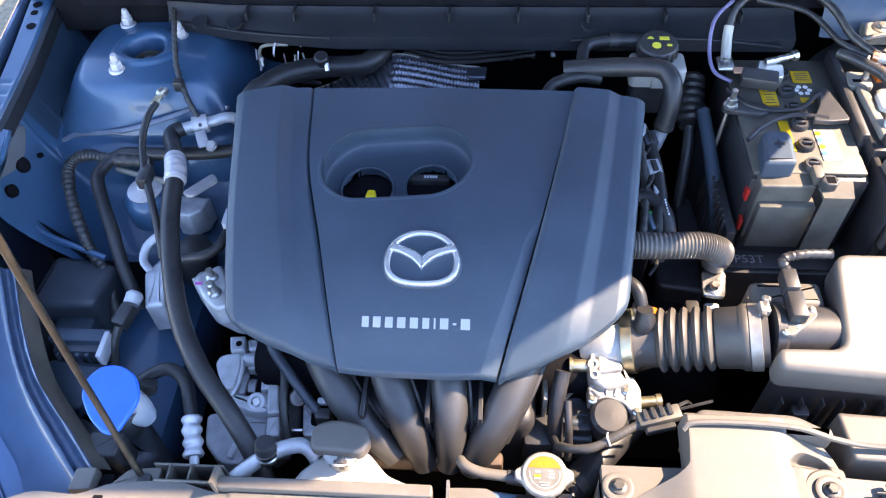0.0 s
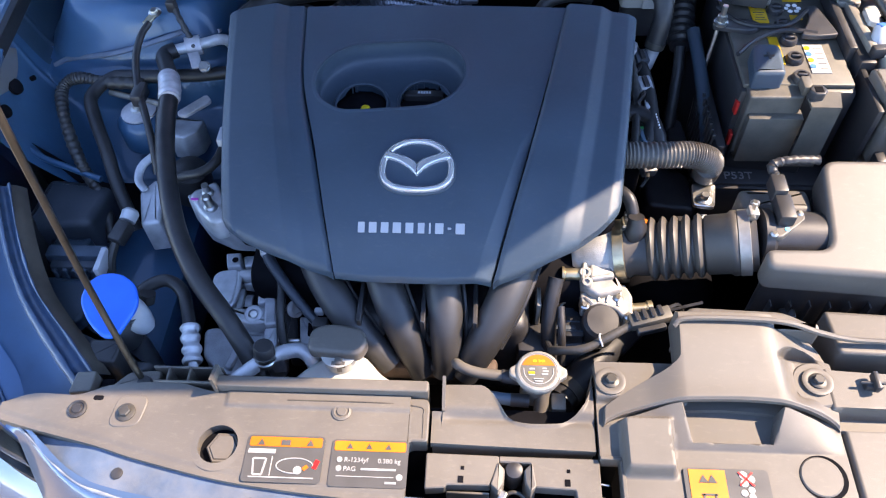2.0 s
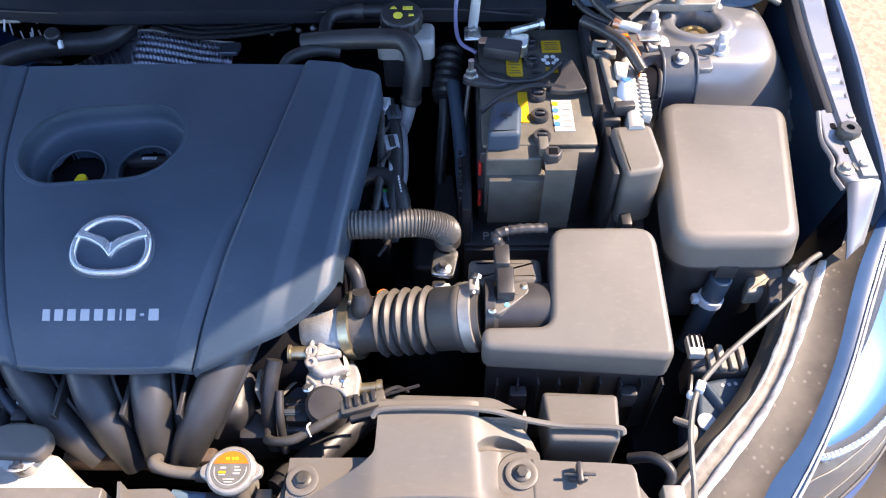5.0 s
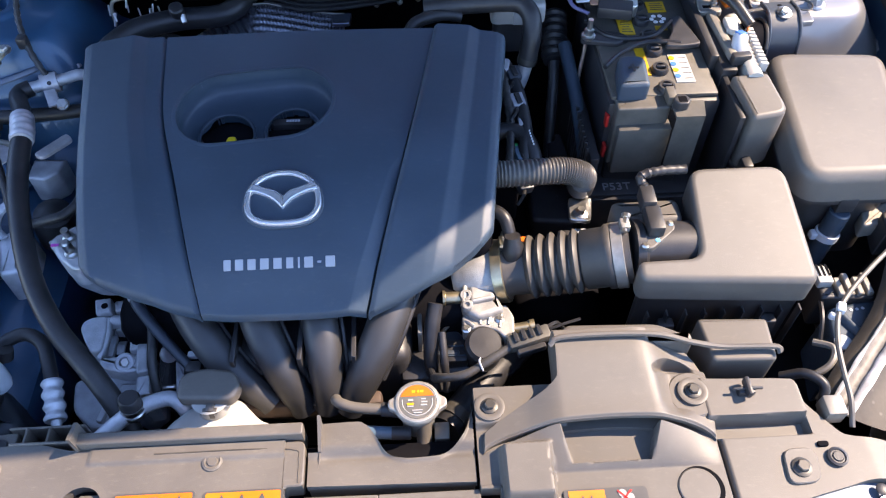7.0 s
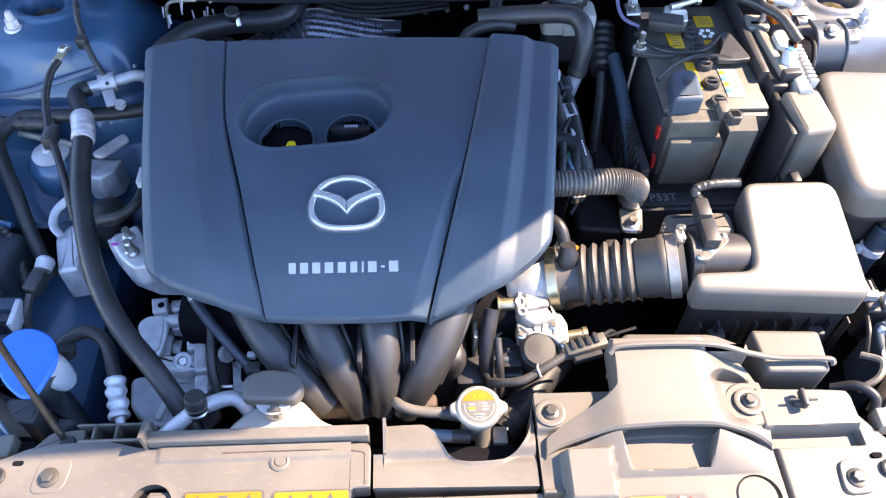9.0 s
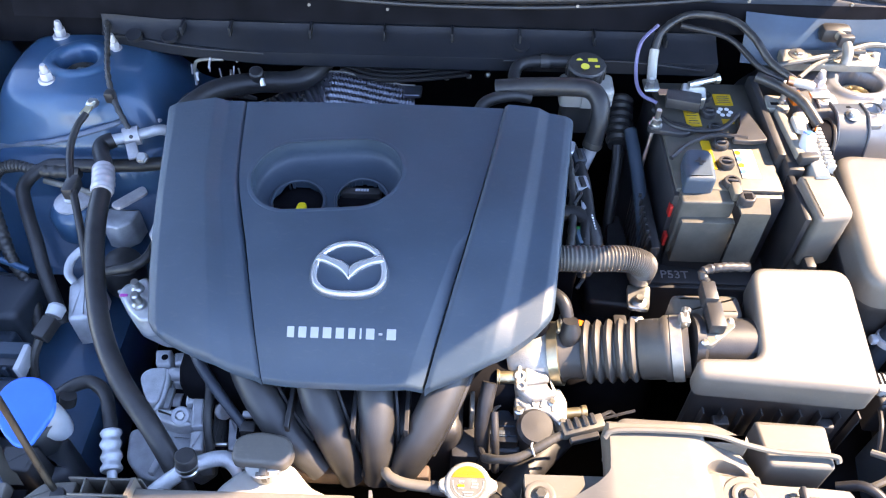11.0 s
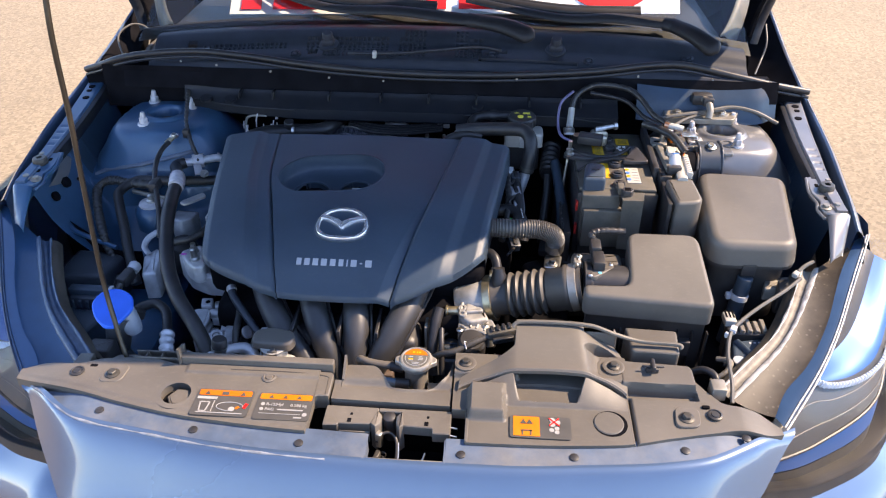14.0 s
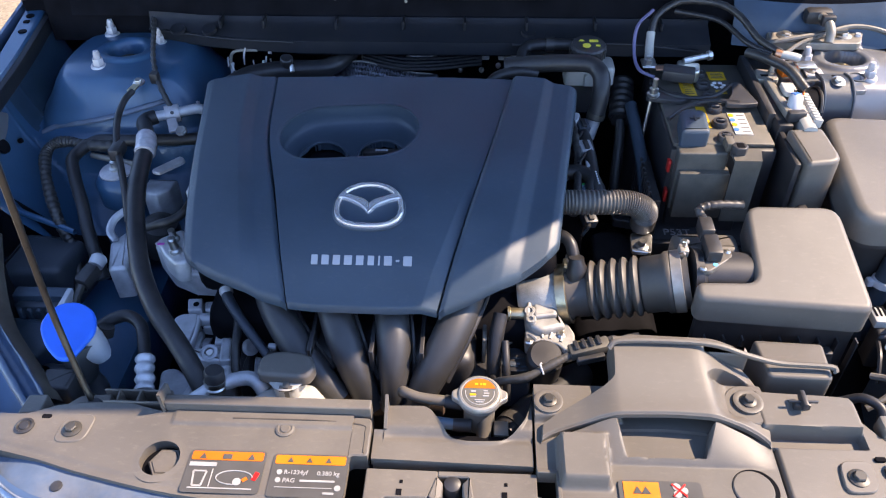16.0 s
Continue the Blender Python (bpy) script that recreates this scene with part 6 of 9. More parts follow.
def build_rib_pipe():
    pipe = holder("ribbed_pipe", (0.17, 0.643, 0.88), "ribbed dark plastic conduit pipe bending down at its end", "pipe")
    part("conduit", tube([(0.085, 0.640, 0.900), (0.110, 0.640, 0.901), (0.150, 0.642, 0.900), (0.182, 0.645, 0.898), (0.200, 0.646, 0.893), (0.213, 0.650, 0.882), (0.217, 0.656, 0.866), (0.217, 0.662, 0.845)], lambda t: 0.0172 + (0.0008 * math.sin(t * 300) if t < 0.86 else 0.0006), 18, 52), CONDUIT, pipe)
    bracket = holder("pipe_bracket", (0.23, 0.64, 0.84), "zinc bracket with a bolt under the ribbed pipe", "bracket")
    part("plate", prism(rounded([(0.196, 0.612), (0.224, 0.608), (0.232, 0.650), (0.200, 0.652)], 0.006, 3), 0.832, 0.838, 0.001, 1), STEEL, bracket)
    hexbolt("bolt", (0.212, 0.622, 0.838), (0, 0, 1), bracket, 0.006, 0.010, STEEL, 0.010)
    part("lug", rbox(0.201, 0.221, 0.585, 0.612, 0.812, 0.820, 0.003, 2), ALU, bracket)


def build_fuse_box():
    box = holder("fuse_box", (0.58, 0.72, 0.80), "dark grey plastic relay and fuse box with a rounded lid", "fuse box")
    pts = rounded([(0.498, 0.832), (0.668, 0.822), (0.636, 0.602), (0.484, 0.602)], [0.034, 0.030, 0.030, 0.036], 7)
    tilt = lambda x, y: 0.10 * (y - 0.72)
    part("lid", prism(pts, 0.880, 0.922, 0.016, 6, tilt, draft=0.004), BOXLID, box)
    part("lid_rim", prism(inset([Vector(p) for p in pts][::-1], -0.003), 0.872, 0.884, 0.002, 2, tilt), BLACK, box)
    low = rounded([(0.508, 0.825), (0.655, 0.818), (0.630, 0.614), (0.492, 0.612)], 0.03, 4)
    part("lower_body", prism(low, 0.74, 0.878, 0.0), BLACK, box)
    part("latch", rbox(0.545, 0.570, 0.597, 0.612, 0.845, 0.870, 0.002), BLACK, box)
    # relay holder beside the battery
    rel = holder("relay_holder", (0.45, 0.73, 0.84), "dark plastic relay holder with a sloping lid", "relay box")
    part("lid", prism(rounded([(0.424, 0.758), (0.474, 0.762), (0.484, 0.690), (0.434, 0.682)], [0.004, 0.008, 0.018, 0.006], 4), 0.86, 0.950, 0.006, 4, lambda x, y: 0.12 * (y - 0.75)), BOXLID, rel)
    part("stem", rbox(0.438, 0.452, 0.665, 0.69, 0.74, 0.87, 0.003), BLACK, rel)
    part("side_wall", rbox(0.420, 0.428, 0.690, 0.80, 0.78, 0.935, 0.002), BLACK, rel)


def build_battery():
    bat = holder("battery", (0.33, 0.87, 0.75), "black car battery with white and yellow stickers and filler caps", "battery")
    part("case", rbox(0.258, 0.412, 0.738, 0.990, 0.72, 0.925, 0.006), BLACK, bat)
    lid = part("lid", rbox(0.262, 0.408, 0.745, 0.985, 0.924, 0.932, 0.003), BATTOP, bat)
    for k, (x, y) in enumerate(((0.336, 0.946), (0.336, 0.907), (0.338, 0.870), (0.339, 0.836), (0.338, 0.795), (0.338, 0.756))):
        cap = part("filler_cap", lathe([(0.012, 0), (0.012, 0.006), (0.0105, 0.009), (0.0075, 0.009), (0.0075, 0.006)], (x, y, 0.931), (0, 0, 1), 20), BLACK, bat)
        part("cap_slot", rbox(x - 0.0065, x + 0.0065, y - 0.002, y + 0.002, 0.936, 0.942, 0.001, 1), BLACK, cap)
    z = 0.9325
    for name, x0, x1, y0, y1, mt in (("yellow_label", 0.300, 0.322, 0.878, 0.930, YELLOW), ("yellow_label", 0.352, 0.379, 0.930, 0.956, YELLOW), ("yellow_label", 0.354, 0.371, 0.886, 0.896, YELLOW), ("yellow_label", 0.312, 0.325, 0.785, 0.845, YELLOW), ("white_label", 0.356, 0.382, 0.768, 0.828, WHITE)):
        part(name, rbox(x0, x1, y0, y1, z - 0.001, z + 0.0008, 0, 1), mt, bat)
    for k in range(8):
        bar(bat, 0.311, 0.884 + k * 0.0058, 0.016 - 0.003 * (k % 3), 0.0011, z + 0.0009, LABELDARK)
    for k in range(4):
        bar(bat, 0.3655, 0.9355 + k * 0.005, 0.020 - 0.003 * (k % 2), 0.0011, z + 0.0009, LABELDARK)
    for k, mt in enumerate((YELLOW, BLUEMARK, YELLOW, BLUEMARK)):
        part("print_disc", lathe([(0.0042, 0), (0.0042, 0.0006)], (0.3600, 0.820 - k * 0.013, z + 0.0009)), mt, bat)
    for k in range(5):
        bar(bat, 0.374, 0.820 - k * 0.011, 0.011, 0.0008, z + 0.0009, PRINTGREY)
    for q in range(6):
        part("print_disc", lathe([(0.0035, 0), (0.0035, 0.0006)], (0.362 + 0.009 * math.cos(q * 1.05), 0.913 + 0.008 * math.sin(q * 1.05), z)), PAPER, bat)
    # positive terminal cover
    post = holder("terminal_cover", (0.292, 0.757, 0.93), "dark plastic cover over the battery's positive terminal", "terminal cover")
    part("shell", prism(rounded([(0.268, 0.738), (0.309, 0.739), (0.314, 0.800), (0.276, 0.802)], [0.006, 0.006, 0.014, 0.014], 5), 0.925, 0.957, 0.006, 3), COVER, post)
    part("plus_mark", rbox(0.285, 0.299, 0.7705, 0.7735, 0.9578, 0.9588, 0, 1), BLACK, post)
    part("plus_mark", rbox(0.2905, 0.2935, 0.765, 0.779, 0.9579, 0.9589, 0, 1), BLACK, post)
    # fuse block in front
    blk = holder("main_fuse_block", (0.32, 0.735, 0.86), "dark plastic main fuse block clipped to the battery", "fuse block")
    part("shell", prism(rounded([(0.266, 0.721), (0.338, 0.722), (0.338, 0.790), (0.268, 0.790)], 0.004, 3), 0.83, 0.930, 0.003), BATTOP, blk)
    part("shell", sheet(lambda u, v: Vector((lerp(0.338, 0.382 - 0.010 * min(v, 0.6), u), (0.697 + 0.031 * (1 - v / 0.6)) if v < 0.6 else 0.697 - 0.003 * (v - 0.6), 0.935 if v < 0.6 else 0.935 - 0.26 * (v - 0.6))), 12, 20, 0.004), BATTOP, blk)
    part("ledge", rbox(0.270, 0.343, 0.710, 0.732, 0.82, 0.902, 0.003), BATTOP, blk)
    part("lower_skirt", prism(rounded([(0.268, 0.730), (0.372, 0.718), (0.374, 0.76), (0.268, 0.76)], 0.005, 3), 0.76, 0.845, 0.004), BLACK, blk)
    for z0, y in ((0.885, 0.735), (0.840, 0.722)):
        part("red_tab", rbox(0.2575, 0.2625, y, y + 0.012, z0, z0 + 0.022, 0.002), mat("red_tab", (0.45, 0.02, 0.015), 0.45, bump=0.0), blk)
    part("snap", prism(rounded([(0.336, 0.718), (0.342, 0.709), (0.354, 0.709), (0.360, 0.718), (0.354, 0.728), (0.342, 0.728)], 0.002, 2), 0.930, 0.947, 0.002), BLACK, blk)
    part("snap_hole", rbox(0.342, 0.354, 0.712, 0.724, 0.942, 0.9476, 0.001, 1), DARK, blk)
    part("wedge", rbox(0.332, 0.344, 0.724, 0.748, 0.93, 0.945, 0.002), BATTOP, blk)
    # tray below, with its moulded code
    tray = holder("battery_tray", (0.32, 0.80, 0.72), "black plastic battery tray with a moulded code", "battery tray")
    part("front_wall", rbox(0.240, 0.43, 0.690, 0.698, 0.66, 0.786, 0.003), BLACK, tray)
    part("shelf", rbox(0.240, 0.43, 0.696, 0.764, 0.778, 0.790, 0.004), BLACK, tray)
    part("side_wall", rbox(0.236, 0.250, 0.70, 0.98, 0.66, 0.86, 0.004), BLACK, tray)
    for k in range(10):
        part("side_rib", rbox(0.232, 0.237, 0.716 + k * 0.012, 0.721 + k * 0.012, 0.74, 0.865, 0.001, 1), BLACK, tray)
    letters("P53T", 0.020, Matrix.Translation((0.2650, 0.7050, 0.7904)), PRINTGREY, tray, "moulded_code", 0.0006)
    # terminal clamp with sensor at the rear
    neg = holder("battery_clamp", (0.285, 0.93, 0.95), "zinc battery clamp with a current sensor and cable", "terminal")
    part("clamp", prism(rounded([(0.290, 0.918), (0.328, 0.910), (0.334, 0.940), (0.300, 0.952)], 0.006, 3), 0.938, 0.958, 0.003), STEEL, neg)
    part("bolt", lathe([(0.005, -0.02), (0.005, 0.02), (0.008, 0.021), (0.008, 0.027)], (0.326, 0.945, 0.963), (1, 0.25, 0.1), 8), STEEL, neg)
    part("sensor", rbox(-0.025, 0.025, -0.014, 0.014, -0.008, 0.010, 0.003, 2, pose(0.295, 0.912, 0.952, 0, 0, -14)), BLACK, neg)
    part("copper_tab", rbox(0.262, 0.292, 0.926, 0.940, 0.950, 0.953, 0.001, 1), COPPER, neg)
    part("lug", rbox(0.242, 0.266, 0.935, 0.965, 0.948, 0.953, 0.002, 1), STEEL, neg)
    part("lug_nut", lathe([(0.007, 0), (0.007, 0.008), (0.004, 0.009), (0.004, 0.014)], (0.251, 0.944, 0.953), (0, 0, 1), 6), STEEL, neg)
    part("crimp", tube([(0.254, 0.955, 0.955), (0.258, 0.985, 0.968), (0.260, 0.998, 0.982)], 0.0072, 10), WHITE, neg)
    part("cable", tube([(0.260, 0.998, 0.982), (0.270, 1.015, 1.005), (0.310, 1.035, 1.020), (0.370, 1.03, 1.018), (0.400, 1.00, 1.010), (0.425, 0.960, 0.99), (0.455, 0.925, 0.982)], lambda t: 0.0058 + 0.0004 * math.sin(t * 200), 10), TAPE, neg)
    part("thin_cable", tube([(0.258, 0.915, 0.945), (0.236, 0.935, 0.948), (0.230, 0.965, 0.965), (0.236, 0.995, 0.995), (0.262, 1.018, 1.012)], 0.0028, 8), VIOLET, neg)
    # hold-down strap, rod and bracket
    hold = holder("battery_hold_down", (0.36, 0.87, 0.94), "black steel battery bracket with a black strap", "bracket")
    part("bracket", prism(rounded([(0.352, 0.832), (0.376, 0.830), (0.404, 0.834), (0.398, 0.862), (0.388, 0.902), (0.374, 0.898), (0.370, 0.866)], 0.006, 3), 0.940, 0.947, 0.002), BLACK, hold)
    part("strap", tube([(0.252, 0.905, 0.940), (0.275, 0.870, 0.940), (0.310, 0.858, 0.941), (0.345, 0.862, 0.944), (0.372, 0.888, 0.948)], 0.0035, 8), RUBBER, hold)
    part("strap", tube([(0.262, 0.800, 0.938), (0.290, 0.828, 0.940), (0.330, 0.846, 0.943), (0.375, 0.838, 0.946)], 0.0035, 8), RUBBER, hold)
    part("plate", prism(rounded([(0.238, 0.862), (0.290, 0.850), (0.312, 0.864), (0.292, 0.880), (0.242, 0.884)], 0.008, 4), 0.932, 0.940, 0.003), BLACK, hold)
    part("stud", lathe([(0.010, 0), (0.010, 0.004), (0.007, 0.005), (0.007, 0.013), (0.004, 0.014), (0.004, 0.030)], (0.250, 0.868, 0.938), (0, 0, 1), 12), STEEL, hold)
    part("rod", tube([(0.248, 0.868, 0.935), (0.240, 0.850, 0.84), (0.236, 0.83, 0.75)], 0.003, 8), STEEL, hold)
    for x0, y0, y1 in ((0.408, 0.80, 0.985),):
        part("side_bar", rbox(x0, x0 + 0.012, y0, y1, 0.86, 0.950, 0.003), BLACK, hold)


def build_connector_cluster():
    box = holder("junction_block", (0.455, 0.85, 0.92), "black junction block with a white ribbed housing and small plugs", "connector")
    part("frame", rbox(0.418, 0.440, 0.775, 0.900, 0.86, 0.945, 0.003), BLACK, box)
    # long white housing with a row of fins along one side
    def slab(u, v):
        y = lerp(0.752, 0.905, u)
        x = lerp(0.4560, 0.4700, u) + lerp(-0.011, 0.008, v)
        return Vector((x, y, lerp(0.957, 0.944, u) - 0.004 * abs(2 * v - 1) ** 3))
    part("white_housing", sheet(slab, 16, 6, 0.045), WHITE, box, "off-white plastic housing")
    for k in range(10):
        y = 0.772 + k * 0.0095
        x = lerp(0.456, 0.470, (y - 0.752) / 0.153)
        part("fin", rbox(-0.006, 0.006, -0.0028, 0.0028, -0.020, 0.0035, 0.0010, 1, pose(x + 0.012, y, lerp(0.957, 0.944, (y - 0.752) / 0.153), 0, 6, 4)), WHITE, box)
    part("fin_gap", sheet(lambda u, v: Vector((lerp(0.4665, 0.4790, u) + 0.010 * v, lerp(0.760, 0.885, u), lerp(0.948, 0.936, u) - 0.004 * v)), 6, 2, 0.02), DARK, box)
    plug = part("white_plug", lathe([(0.009, -0.020), (0.0105, -0.016), (0.0105, 0.010), (0.0085, 0.013)], (0.448, 0.815, 0.958), (0.15, 0.55, 0.8), 18), PALE, box, "round pale plug")
    part("blue_key", rbox(-0.006, 0.006, -0.007, 0.007, -0.001, 0.002, 0.001, 1, pose(0.449, 0.822, 0.970, -20, 0, 8)), BLUEMARK, plug)
    part("plug_collar", rbox(-0.013, 0.013, -0.006, 0.006, -0.010, 0.006, 0.002, 2, pose(0.444, 0.789, 0.955, 0, 0, 6)), BLACK, box)
    part("side_shell", rbox(-0.006, 0.006, -0.052, 0.052, -0.030, 0.006, 0.003, 2, pose(0.4345, 0.846, 0.950, 0, 0, 3)), BRACKET, box, "dusty grey side shell")
    part("white_flap", prism(rounded([(0.441, 0.872), (0.460, 0.868), (0.452, 0.836), (0.440, 0.842)], 0.003, 3), 0.955, 0.963, 0.002), WHITE, box)
    part("stay_plate", prism(rounded([(0.416, 0.900), (0.450, 0.898), (0.452, 0.930), (0.420, 0.934)], 0.006, 3), 0.944, 0.952, 0.002), BRACKET, box, "grey steel stay plate")
    part("stay_slot", rbox(0.424, 0.436, 0.908, 0.914, 0.9515, 0.9526, 0, 1), DARK, box)
    part("pin", lathe([(0.0055, 0), (0.0055, 0.006), (0.0042, 0.007), (0.0042, 0.024), (0.003, 0.026)], (0.441, 0.916, 0.951), (0, 0, 1), 10), STEEL, box)
    part("orange_plug", rbox(-0.007, 0.007, -0.010, 0.010, -0.008, 0.007, 0.002, 2, pose(0.463, 0.922, 0.956, 0, 0, 10)), ORANGE, box)
    part("grey_plug", rbox(-0.009, 0.009, -0.008, 0.008, -0.008, 0.008, 0.002, 2, pose(0.458, 0.945, 0.958, 0, 0, 10)), PALE, box)
    part("loom", tube([(0.405, 0.945, 0.975), (0.432, 0.920, 0.976), (0.458, 0.892, 0.972), (0.478, 0.858, 0.956)], 0.0080, 10), TAPE, box)
    part("loom", tube([(0.300, 1.030, 1.005), (0.370, 1.010, 0.998), (0.408, 0.955, 0.985), (0.440, 0.930, 0.980)], 0.0045, 10), RUBBER, box)
    part("sleeve", tube([(0.452, 0.926, 0.981), (0.468, 0.922, 0.980), (0.480, 0.920, 0.977)], 0.0068, 10), WHITE, box)
    part("lug", rbox(0.478, 0.508, 0.908, 0.930, 0.964, 0.969, 0.002), STEEL, box)
    part("sleeve", tube([(0.444, 0.929, 0.9815), (0.448, 0.928, 0.9815), (0.453, 0.926, 0.981)], 0.0072, 10), COPPER, box)
    part("wire", tube([(0.470, 0.905, 0.965), (0.478, 0.880, 0.958), (0.474, 0.850, 0.950)], 0.0024, 6), ORANGE, box)
    part("wire", tube([(0.462, 0.945, 0.962), (0.480, 0.930, 0.968), (0.492, 0.900, 0.955)], 0.0022, 6), RUBBER, box)


build_air_box(), build_intake_hose(), build_throttle(), build_rib_pipe(), build_fuse_box(), build_battery(), build_connector_cluster()


# ---- engine front and left side ----
def build_runners():
    man = holder("intake_manifold", (-0.16, 0.45, 0.75), "black plastic intake manifold with four curved runners", "intake manifold")
    for pts, r in (([(-0.315, 0.560, 0.842), (-0.296, 0.510, 0.830), (-0.268, 0.468, 0.806), (-0.232, 0.432, 0.778), (-0.196, 0.412, 0.745)], 0.026),
                   ([(-0.226, 0.555, 0.840), (-0.212, 0.500, 0.830), (-0.193, 0.456, 0.806), (-0.172, 0.424, 0.768), (-0.158, 0.410, 0.730)], 0.026),
                   ([(-0.140, 0.555, 0.840), (-0.134, 0.500, 0.830), (-0.128, 0.456, 0.806), (-0.126, 0.424, 0.768), (-0.128, 0.410, 0.730)], 0.026),
                   ([(-0.022, 0.560, 0.842), (-0.036, 0.508, 0.832), (-0.058, 0.458, 0.808), (-0.084, 0.422, 0.768), (-0.102, 0.408, 0.730)], 0.028)):
        part("runner", tube(pts, lambda t, r=r: 0.85 * r * (0.86 + 0.20 * math.sin(math.pi * min(t * 1.1, 1)) - 0.10 * t), 22, 8), RUNNER, man)
        side = [Vector(p) + Vector((r * 0.98, 0.004, -0.002)) for p in pts[:4]]
        part("weld_seam", tube(side, 0.003, 6, 6), BLACK, man)
    part("plenum", rbox(-0.26, -0.02, 0.44, 0.56, 0.62, 0.79, 0.02, 3), BLACK, man)
    for x in (-0.235, -0.155, -0.09):
        part("web", rbox(x - 0.003, x + 0.003, 0.432, 0.50, 0.74, 0.815, 0.001, 1), BLACK, man)
    part("flange", rbox(-0.245, -0.06, 0.405, 0.425, 0.715, 0.745, 0.006), RUST, man)


def build_alternator():
    alt = holder("alternator", (-0.385, 0.49, 0.68), "cast aluminium alternator with bolted flanges", "alternator")
    top = part("top_plate", prism(rounded([(-0.446, 0.572), (-0.424, 0.574), (-0.420, 0.550), (-0.440, 0.548)], 0.003, 3), 0.735, 0.762, 0.003), ALU, alt)
    part("plate_hole", lathe([(0.0045, -0.002), (0.0045, 0.0008)], (-0.430, 0.560, 0.762), n=14), DARK, top)
    part("rear_pad", prism(rounded([(-0.422, 0.572), (-0.402, 0.574), (-0.398, 0.556), (-0.417, 0.553)], 0.004, 3), 0.720, 0.757, 0.004), ALU, alt)
    barrel = part("lug_barrel", lathe([(0.0085, 0), (0.0095, 0.002), (0.0095, 0.034), (0.0080, 0.036), (0.0045, 0.036), (0.0045, 0.030)], (-0.421, 0.5425, 0.748), (1, 0.02, 0), 20), ALU, alt)
    part("barrel_web", prism(rounded([(-0.420, 0.552), (-0.392, 0.552), (-0.387, 0.532), (-0.416, 0.530)], 0.003, 3), 0.700, 0.745, 0.003), ALU, barrel)
    lobe = [(-0.458, 0.530), (-0.456, 0.541), (-0.447, 0.547), (-0.426, 0.549), (-0.421, 0.532), (-0.4215, 0.508), (-0.4240, 0.494), (-0.4360, 0.492), (-0.449, 0.512)]
    part("front_lobe", prism(rounded(lobe, 0.006, 4), 0.680, 0.756, 0.003, 3), ALU, alt, "smooth cast front lobe")
    part("lobe_ridge", tube([(-0.424, 0.546, 0.752), (-0.419, 0.528, 0.754), (-0.421, 0.506, 0.750), (-0.428, 0.488, 0.745)], 0.0032, 10), ALU, alt)
    part("cross_arm", prism(rounded([(-0.426, 0.487), (-0.398, 0.487), (-0.374, 0.492), (-0.369, 0.464), (-0.392, 0.462), (-0.420, 0.471)], 0.004, 4), 0.715, 0.752, 0.004, 3), ALU, alt)
    part("arm_boss", lathe([(0.0130, -0.02), (0.0130, 0.004), (0.0110, 0.006), (0.0070, 0.006), (0.0070, 0.001)], (-0.389, 0.477, 0.750), (0.05, -0.35, 1), 22), ALU, alt)
    part("arm_bolt", lathe([(0.0050, 0.000), (0.0050, 0.005)], (-0.389, 0.477, 0.750), (0.05, -0.35, 1), 6), STEEL, alt)
    part("rear_flange", prism(rounded([(-0.392, 0.527), (-0.370, 0.529), (-0.363, 0.500), (-0.388, 0.494)], 0.003, 3), 0.680, 0.752, 0.003, 3), ALU, alt, "stepped cast rear flange")
    part("flange_step", prism(rounded([(-0.378, 0.501), (-0.363, 0.502), (-0.3535, 0.460), (-0.370, 0.457)], 0.003, 3), 0.680, 0.758, 0.003, 3), ALU, alt)
    part("flange_foot", prism(rounded([(-0.371, 0.4555), (-0.3535, 0.4585), (-0.349, 0.430), (-0.367, 0.428)], 0.003, 3), 0.680, 0.752, 0.003, 3), ALU, alt)
    part("flange_stud", lathe([(0.0045, 0), (0.0055, 0.003), (0.0055, 0.010), (0.003, 0.012)], (-0.368, 0.517, 0.750), (1, 0, 0.1), 12), STEEL, alt)
    part("under_block", prism(rounded([(-0.400, 0.459), (-0.373, 0.459), (-0.371, 0.430), (-0.392, 0.432)], 0.003, 3), 0.660, 0.732, 0.003), ALUBAY, alt)
    part("lower_housing", prism(rounded([(-0.466, 0.474), (-0.444, 0.478), (-0.414, 0.452), (-0.395, 0.424), (-0.402, 0.402), (-0.430, 0.404), (-0.458, 0.430)], 0.010, 4), 0.640, 0.718, 0.005, 4), ALUBAY, alt)
    part("stator_body", prism(rounded([(-0.452, 0.536), (-0.396, 0.550), (-0.368, 0.520), (-0.354, 0.444), (-0.372, 0.428), (-0.402, 0.440), (-0.440, 0.486)], 0.006, 4), 0.650, 0.730, 0.004, 3), ALUBAY, alt, "dull cast alternator body")
    # dark pad on top of the body stands in for a shaded recess
    part("vent_gap", prism(rounded([(-0.417, 0.530), (-0.394, 0.527), (-0.391, 0.494), (-0.420, 0.494)], 0.004, 3), 0.70, 0.7315, 0.0), DARK, alt)
    part("vent_rib", rbox(-0.422, -0.414, 0.496, 0.528, 0.715, 0.738, 0.002, 2), ALU, alt)
    part("vent_drum", tube([(-0.412, 0.512, 0.722), (-0.402, 0.512, 0.722)], 0.014, 16, 1), ALUBAY, alt)
    part("housing_web", prism(rounded([(-0.412, 0.452), (-0.404, 0.446), (-0.414, 0.408), (-0.422, 0.410)], 0.002, 2), 0.66, 0.726, 0.002), ALU, alt)
    part("far_plate", prism(rounded([(-0.330, 0.484), (-0.316, 0.482), (-0.297, 0.448), (-0.300, 0.436), (-0.322, 0.437)], 0.004, 3), 0.690, 0.740, 0.003, 2), ALU, alt, "bare far end plate")
